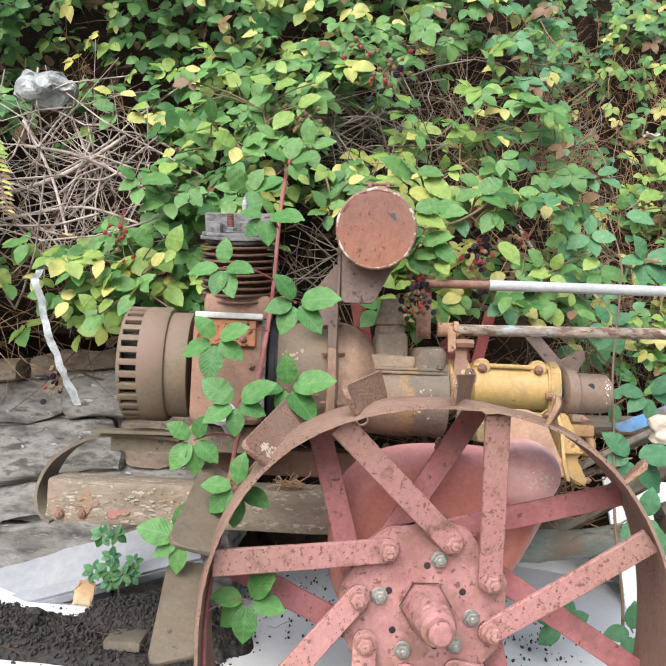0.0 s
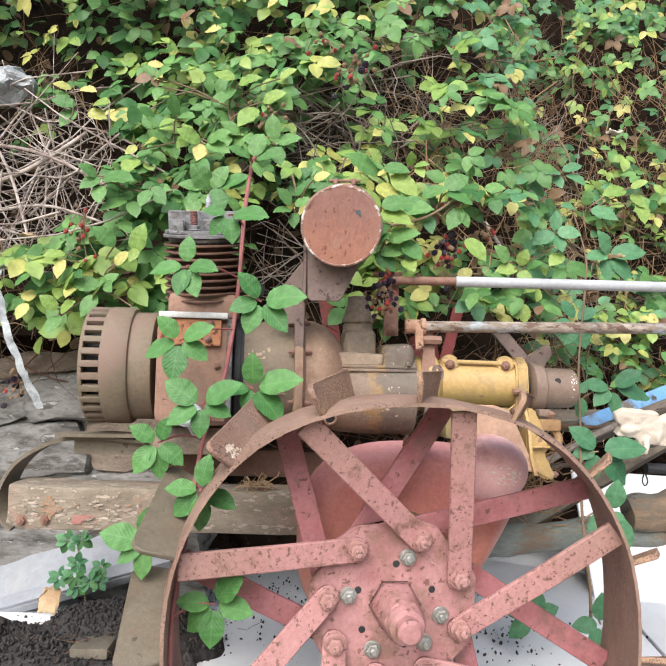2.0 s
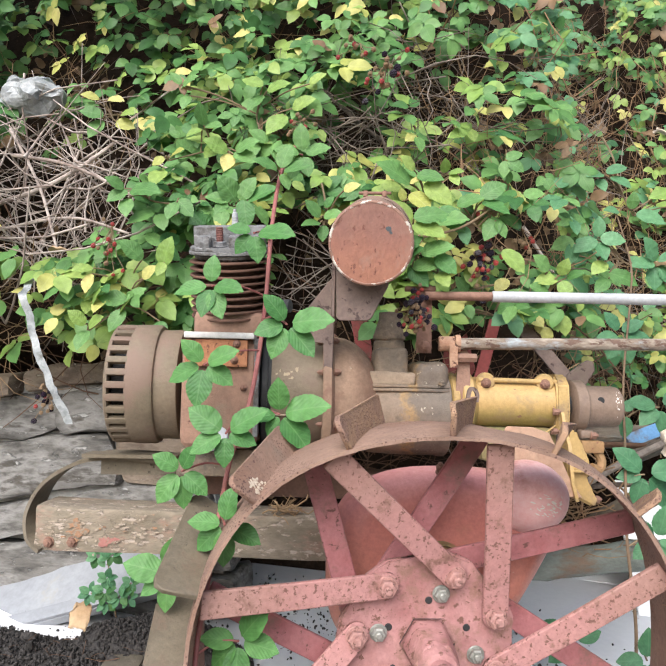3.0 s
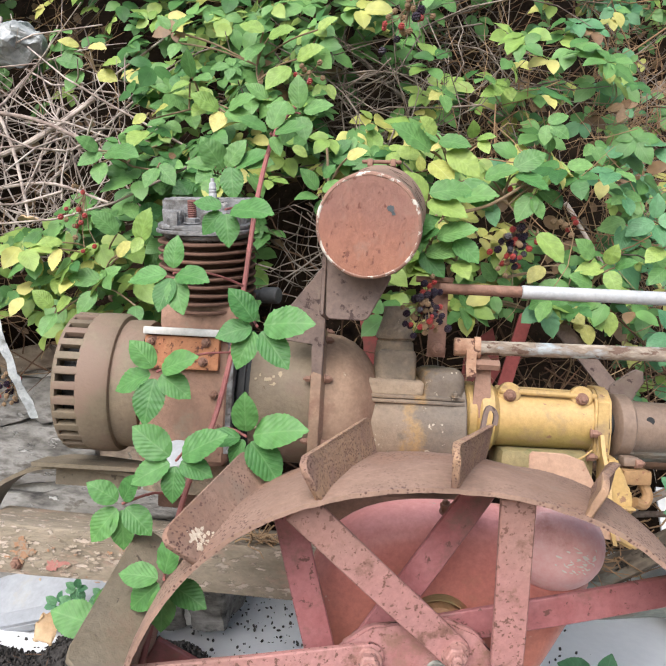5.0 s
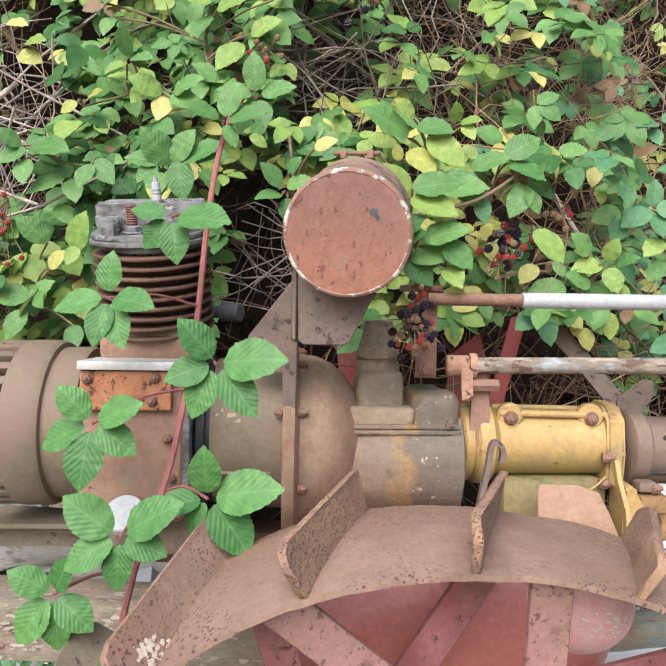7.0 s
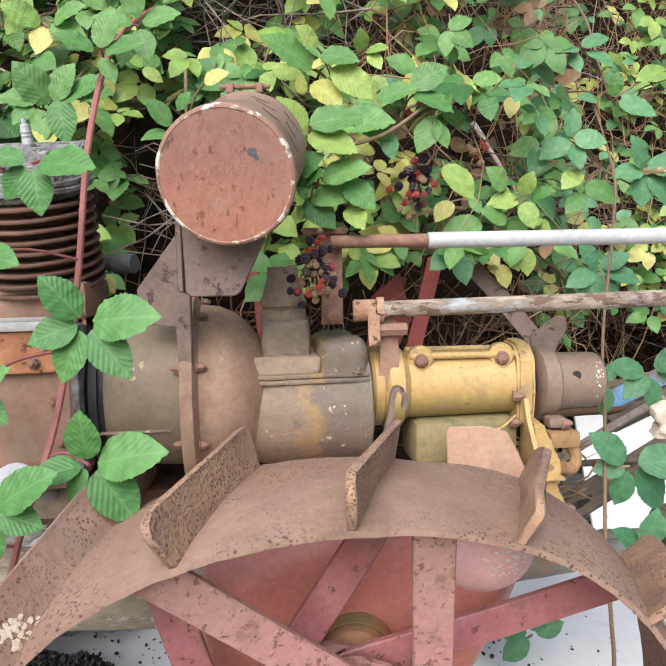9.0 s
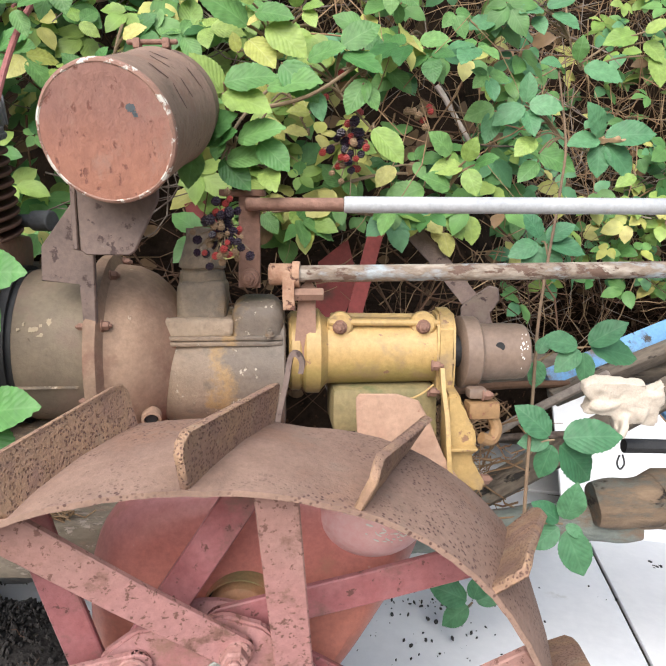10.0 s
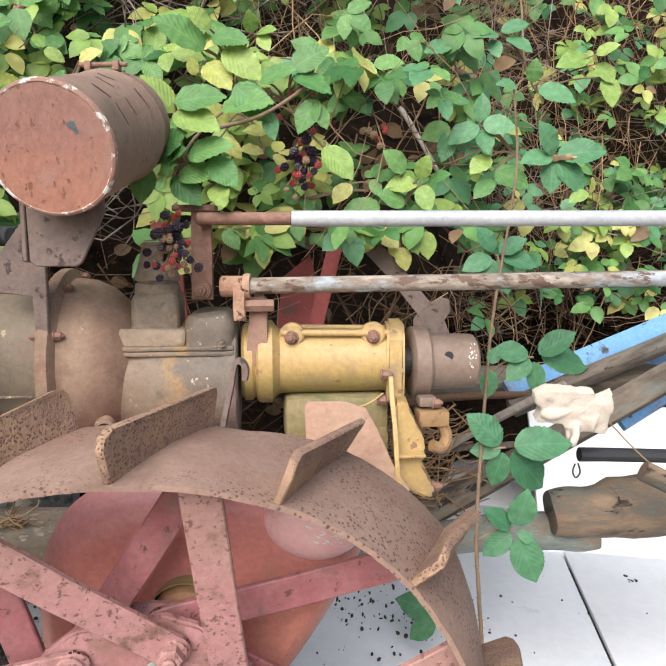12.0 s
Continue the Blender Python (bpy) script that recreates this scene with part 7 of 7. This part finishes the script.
leafy("green bramble shoot with broad leaves above the lever", 1.27, (0.42, 1.55, 1.4), [
    (0.245, 1.341, 0.315, 1.347, "mid"), (0.264, 1.369, 0.313, 1.323, "fresh"), (0.298, 1.375, 0.342, 1.391, "mid"), (0.343, 1.389, 0.387, 1.418, "mid"),
    (0.345, 1.379, 0.395, 1.358, "fresh"), (0.31, 1.333, 0.317, 1.297, "blue"), (0.376, 1.349, 0.349, 1.309, "mid"), (0.372, 1.343, 0.39, 1.311, "mid"),
    (0.385, 1.287, 0.424, 1.246, "lime"), (0.386, 1.362, 0.392, 1.375, "mid")])
leafy("yellowing bramble shoot behind the drum", 1.33, (0.3, 1.6, 1.5), [
    (0.21, 1.436, 0.23, 1.445, "yellow"), (0.197, 1.397, 0.193, 1.42, "yellow"), (0.212, 1.415, 0.249, 1.383, "yellow"), (0.239, 1.431, 0.293, 1.395, "lime"),
    (0.21, 1.434, 0.153, 1.478, "mid"), (0.223, 1.449, 0.273, 1.444, "mid"), (0.218, 1.463, 0.196, 1.486, "lime"), (0.243, 1.333, 0.217, 1.353, "yellow"),
    (0.23, 1.309, 0.263, 1.283, "yellow"), (0.298, 1.317, 0.267, 1.32, "yellow"), (0.295, 1.289, 0.266, 1.294, "yellow"), (0.28, 1.455, 0.28, 1.473, "lime"),
    (0.287, 1.453, 0.315, 1.456, "lime"), (0.292, 1.45, 0.305, 1.429, "lime")])
leafy("lime green bramble shoot over the dry stems", 1.42, (0.5, 1.7, 1.5), [
    (0.425, 1.44, 0.398, 1.389, "lime"), (0.428, 1.443, 0.456, 1.403, "lime"), (0.42, 1.446, 0.378, 1.437, "lime"), (0.456, 1.435, 0.499, 1.442, "mid"),
    (0.459, 1.425, 0.493, 1.378, "mid"), (0.425, 1.458, 0.42, 1.481, "mid"), (0.409, 1.395, 0.444, 1.363, "mid")])
leafy("bramble shoot with lime and green leaves above the white tube", 1.4, (0.5, 1.7, 1.35), [
    (0.524, 1.252, 0.477, 1.25, "lime"), (0.527, 1.259, 0.537, 1.287, "lime"), (0.53, 1.247, 0.541, 1.212, "lime"), (0.542, 1.254, 0.566, 1.267, "mid"),
    (0.506, 1.27, 0.478, 1.299, "mid"), (0.466, 1.22, 0.405, 1.199, "mid"), (0.505, 1.219, 0.468, 1.239, "mid"), (0.42, 1.251, 0.394, 1.226, "yellow"),
    (0.338, 1.222, 0.316, 1.252, "mid"), (0.343, 1.227, 0.364, 1.207, "mid")])
leafy("drooping bramble shoot with yellow leaves between the tubes", 1.42, (0.5, 1.65, 1.26), [
    (0.46, 1.182, 0.432, 1.145, "yellow"), (0.468, 1.182, 0.493, 1.157, "yellow"), (0.484, 1.157, 0.5, 1.138, "yellow"), (0.5, 1.152, 0.511, 1.117, "yellow"),
    (0.508, 1.178, 0.53, 1.147, "lime"), (0.54, 1.178, 0.548, 1.137, "lime"), (0.278, 1.185, 0.263, 1.174, "lime"), (0.285, 1.177, 0.299, 1.155, "lime"),
    (0.321, 1.184, 0.347, 1.157, "mid"), (0.218, 1.181, 0.241, 1.153, "mid")])
leafy("blue-green bramble shoot on the bank", 1.5, (0.72, 1.8, 1.35), [
    (0.635, 1.356, 0.585, 1.329, "blue"), (0.638, 1.362, 0.641, 1.407, "blue"), (0.642, 1.358, 0.69, 1.355, "blue"), (0.64, 1.35, 0.649, 1.31, "blue"),
    (0.764, 1.309, 0.741, 1.357, "blue"), (0.759, 1.304, 0.705, 1.297, "blue"), (0.771, 1.309, 0.846, 1.316, "blue"), (0.761, 1.297, 0.758, 1.249, "blue"),
    (0.772, 1.298, 0.819, 1.252, "blue"), (0.656, 1.306, 0.623, 1.283, "lime"), (0.665, 1.282, 0.719, 1.262, "mid"), (0.663, 1.268, 0.63, 1.238, "mid"),
    (0.822, 1.246, 0.79, 1.233, "lime")])
leafy("upper bramble shoot with blue-green and lime leaves", 1.6, (0.8, 1.95, 1.75), [
    (0.683, 1.536, 0.64, 1.527, "blue"), (0.69, 1.539, 0.736, 1.553, "blue"), (0.699, 1.526, 0.741, 1.501, "blue"), (0.673, 1.525, 0.683, 1.496, "blue"),
    (0.603, 1.516, 0.553, 1.507, "blue"), (0.599, 1.523, 0.603, 1.491, "blue"), (0.721, 1.444, 0.683, 1.447, "blue"), (0.759, 1.438, 0.822, 1.422, "blue"),
    (0.747, 1.449, 0.75, 1.484, "mid"), (0.849, 1.494, 0.793, 1.485, "lime"), (0.86, 1.497, 0.888, 1.511, "lime"), (0.865, 1.483, 0.891, 1.452, "lime"),
    (0.882, 1.459, 0.892, 1.41, "lime")])
leafy("fresh bramble shoot over the cylinder head", 1.24, (-0.15, 1.55, 1.5), [
    (-0.127, 1.372, -0.152, 1.414, "mid"), (-0.121, 1.375, -0.094, 1.418, "mid"), (-0.103, 1.373, -0.05, 1.403, "fresh"), (-0.112, 1.376, -0.103, 1.323, "fresh"),
    (-0.138, 1.372, -0.184, 1.381, "mid"), (-0.144, 1.368, -0.162, 1.344, "mid"), (-0.086, 1.376, -0.039, 1.38, "mid")])
leafy("three-leaved bramble shoot at the stem heap", 1.3, (-0.3, 1.6, 1.5), [
    (-0.376, 1.414, -0.398, 1.433, "mid"), (-0.368, 1.409, -0.402, 1.389, "mid"), (-0.361, 1.412, -0.299, 1.412, "mid"), (-0.368, 1.393, -0.361, 1.357, "mid"),
    (-0.262, 1.384, -0.276, 1.352, "mid"), (-0.262, 1.391, -0.228, 1.36, "mid")])
leafy("bramble shoot with yellow leaves above the engine", 1.34, (-0.2, 1.7, 1.6), [
    (-0.304, 1.489, -0.329, 1.476, "yellow"), (-0.296, 1.492, -0.263, 1.506, "yellow"), (-0.166, 1.5, -0.171, 1.464, "yellow"), (-0.172, 1.503, -0.21, 1.525, "lime"),
    (-0.158, 1.498, -0.105, 1.482, "mid"), (-0.155, 1.507, -0.111, 1.528, "mid"), (-0.227, 1.552, -0.257, 1.534, "lime"), (-0.22, 1.557, -0.181, 1.553, "mid"),
    (-0.225, 1.562, -0.229, 1.598, "mid")])
leafy("bramble shoot with rounded green leaves beside the drum", 1.2, (0.0, 1.5, 1.5), [
    (0.04, 1.331, 0.017, 1.36, "mid"), (0.047, 1.334, 0.079, 1.339, "mid"), (0.041, 1.321, 0.01, 1.315, "mid"), (0.047, 1.318, 0.045, 1.29, "mid"),
    (0.049, 1.35, 0.063, 1.369, "fresh"), (0.083, 1.381, 0.11, 1.393, "yellow")])
leafy("bramble shoot with yellow leaves beside the plastic film", 1.42, (-0.5, 1.7, 1.65), [
    (-0.491, 1.654, -0.52, 1.662, "yellow"), (-0.47, 1.653, -0.43, 1.648, "yellow"), (-0.449, 1.6, -0.407, 1.589, "yellow"), (-0.439, 1.619, -0.395, 1.618, "lime"),
    (-0.476, 1.612, -0.521, 1.623, "mid"), (-0.48, 1.604, -0.506, 1.567, "mid"), (-0.499, 1.644, -0.52, 1.63, "mid")])
leafy("lime and green bramble shoot spilling over the wall", 1.3, (-0.55, 1.55, 1.3), [
    (-0.435, 1.249, -0.467, 1.247, "lime"), (-0.434, 1.236, -0.442, 1.2, "yellow"), (-0.361, 1.183, -0.414, 1.194, "mid"), (-0.357, 1.179, -0.326, 1.211, "mid"),
    (-0.362, 1.164, -0.388, 1.121, "mid"), (-0.329, 1.229, -0.302, 1.253, "yellow"), (-0.287, 1.254, -0.272, 1.309, "lime"), (-0.282, 1.261, -0.292, 1.234, "lime"),
    (-0.331, 1.267, -0.362, 1.303, "mid"), (-0.442, 1.132, -0.466, 1.16, "lime"), (-0.438, 1.128, -0.404, 1.149, "lime"), (-0.442, 1.121, -0.451, 1.084, "mid"),
    (-0.291, 1.142, -0.278, 1.112, "mid")])
leafy("light green bramble shoot high on the bank", 1.4, (0.0, 1.75, 1.75), [
    (-0.111, 1.668, -0.155, 1.692, "lime"), (-0.102, 1.661, -0.057, 1.678, "lime"), (-0.11, 1.651, -0.145, 1.621, "mid"), (-0.046, 1.622, -0.001, 1.64, "lime"),
    (-0.059, 1.607, -0.098, 1.568, "lime"), (-0.087, 1.539, -0.04, 1.491, "mid"), (-0.096, 1.543, -0.135, 1.571, "mid"), (-0.07, 1.477, -0.015, 1.455, "mid"),
    (-0.295, 1.674, -0.316, 1.701, "mid"), (-0.291, 1.672, -0.259, 1.69, "mid"), (-0.278, 1.652, -0.286, 1.618, "mid"), (-0.009, 1.676, 0.023, 1.699, "lime")])


# yellowing fern at the edge of the stem heap
def fern(root, tip, label, seed, count=26):
    rnd = random.Random(seed)
    root, tip = Vector(root), Vector(tip)
    curve = bend([root, root.lerp(tip, 0.5) + Vector((0.02, -0.03, 0.03)), tip], count // 2)
    bm = tube(bmesh.new(), curve, 0.0015, 6)
    ob = solo("fern_frond", bm, CANE_TAN, label, "fern", group="fern fronds")
    for i, p in enumerate(curve[1:]):
        t = i / len(curve)
        for sgn in (-1, 1):
            d = Vector((sgn, -0.2, -0.35 + 0.2 * rnd.random()))
            size = (0.055 - 0.04 * t) * rnd.uniform(0.85, 1.1)
            piece("leaflet", LEAF_MESH[(2, rnd.choice(("lime", "yellow", "lime", "yellow", "brown") if t < 0.7 else ("yellow", "brown")))], ob, leaf_pose(p, d, (0, -0.9, 0.4), size) @ Matrix.Diagonal((0.45, 1, 1, 1)))


fern((-0.8, 1.4, 1.56), (-0.665, 1.33, 1.34), "yellow-green fern frond at the stem heap", 3)
fern((-0.82, 1.4, 1.45), (-0.69, 1.33, 1.18), "yellowing fern frond over the wall", 4)
fern((-0.84, 1.38, 1.35), (-0.71, 1.33, 1.1), "yellow fern frond hanging over the wall", 5)
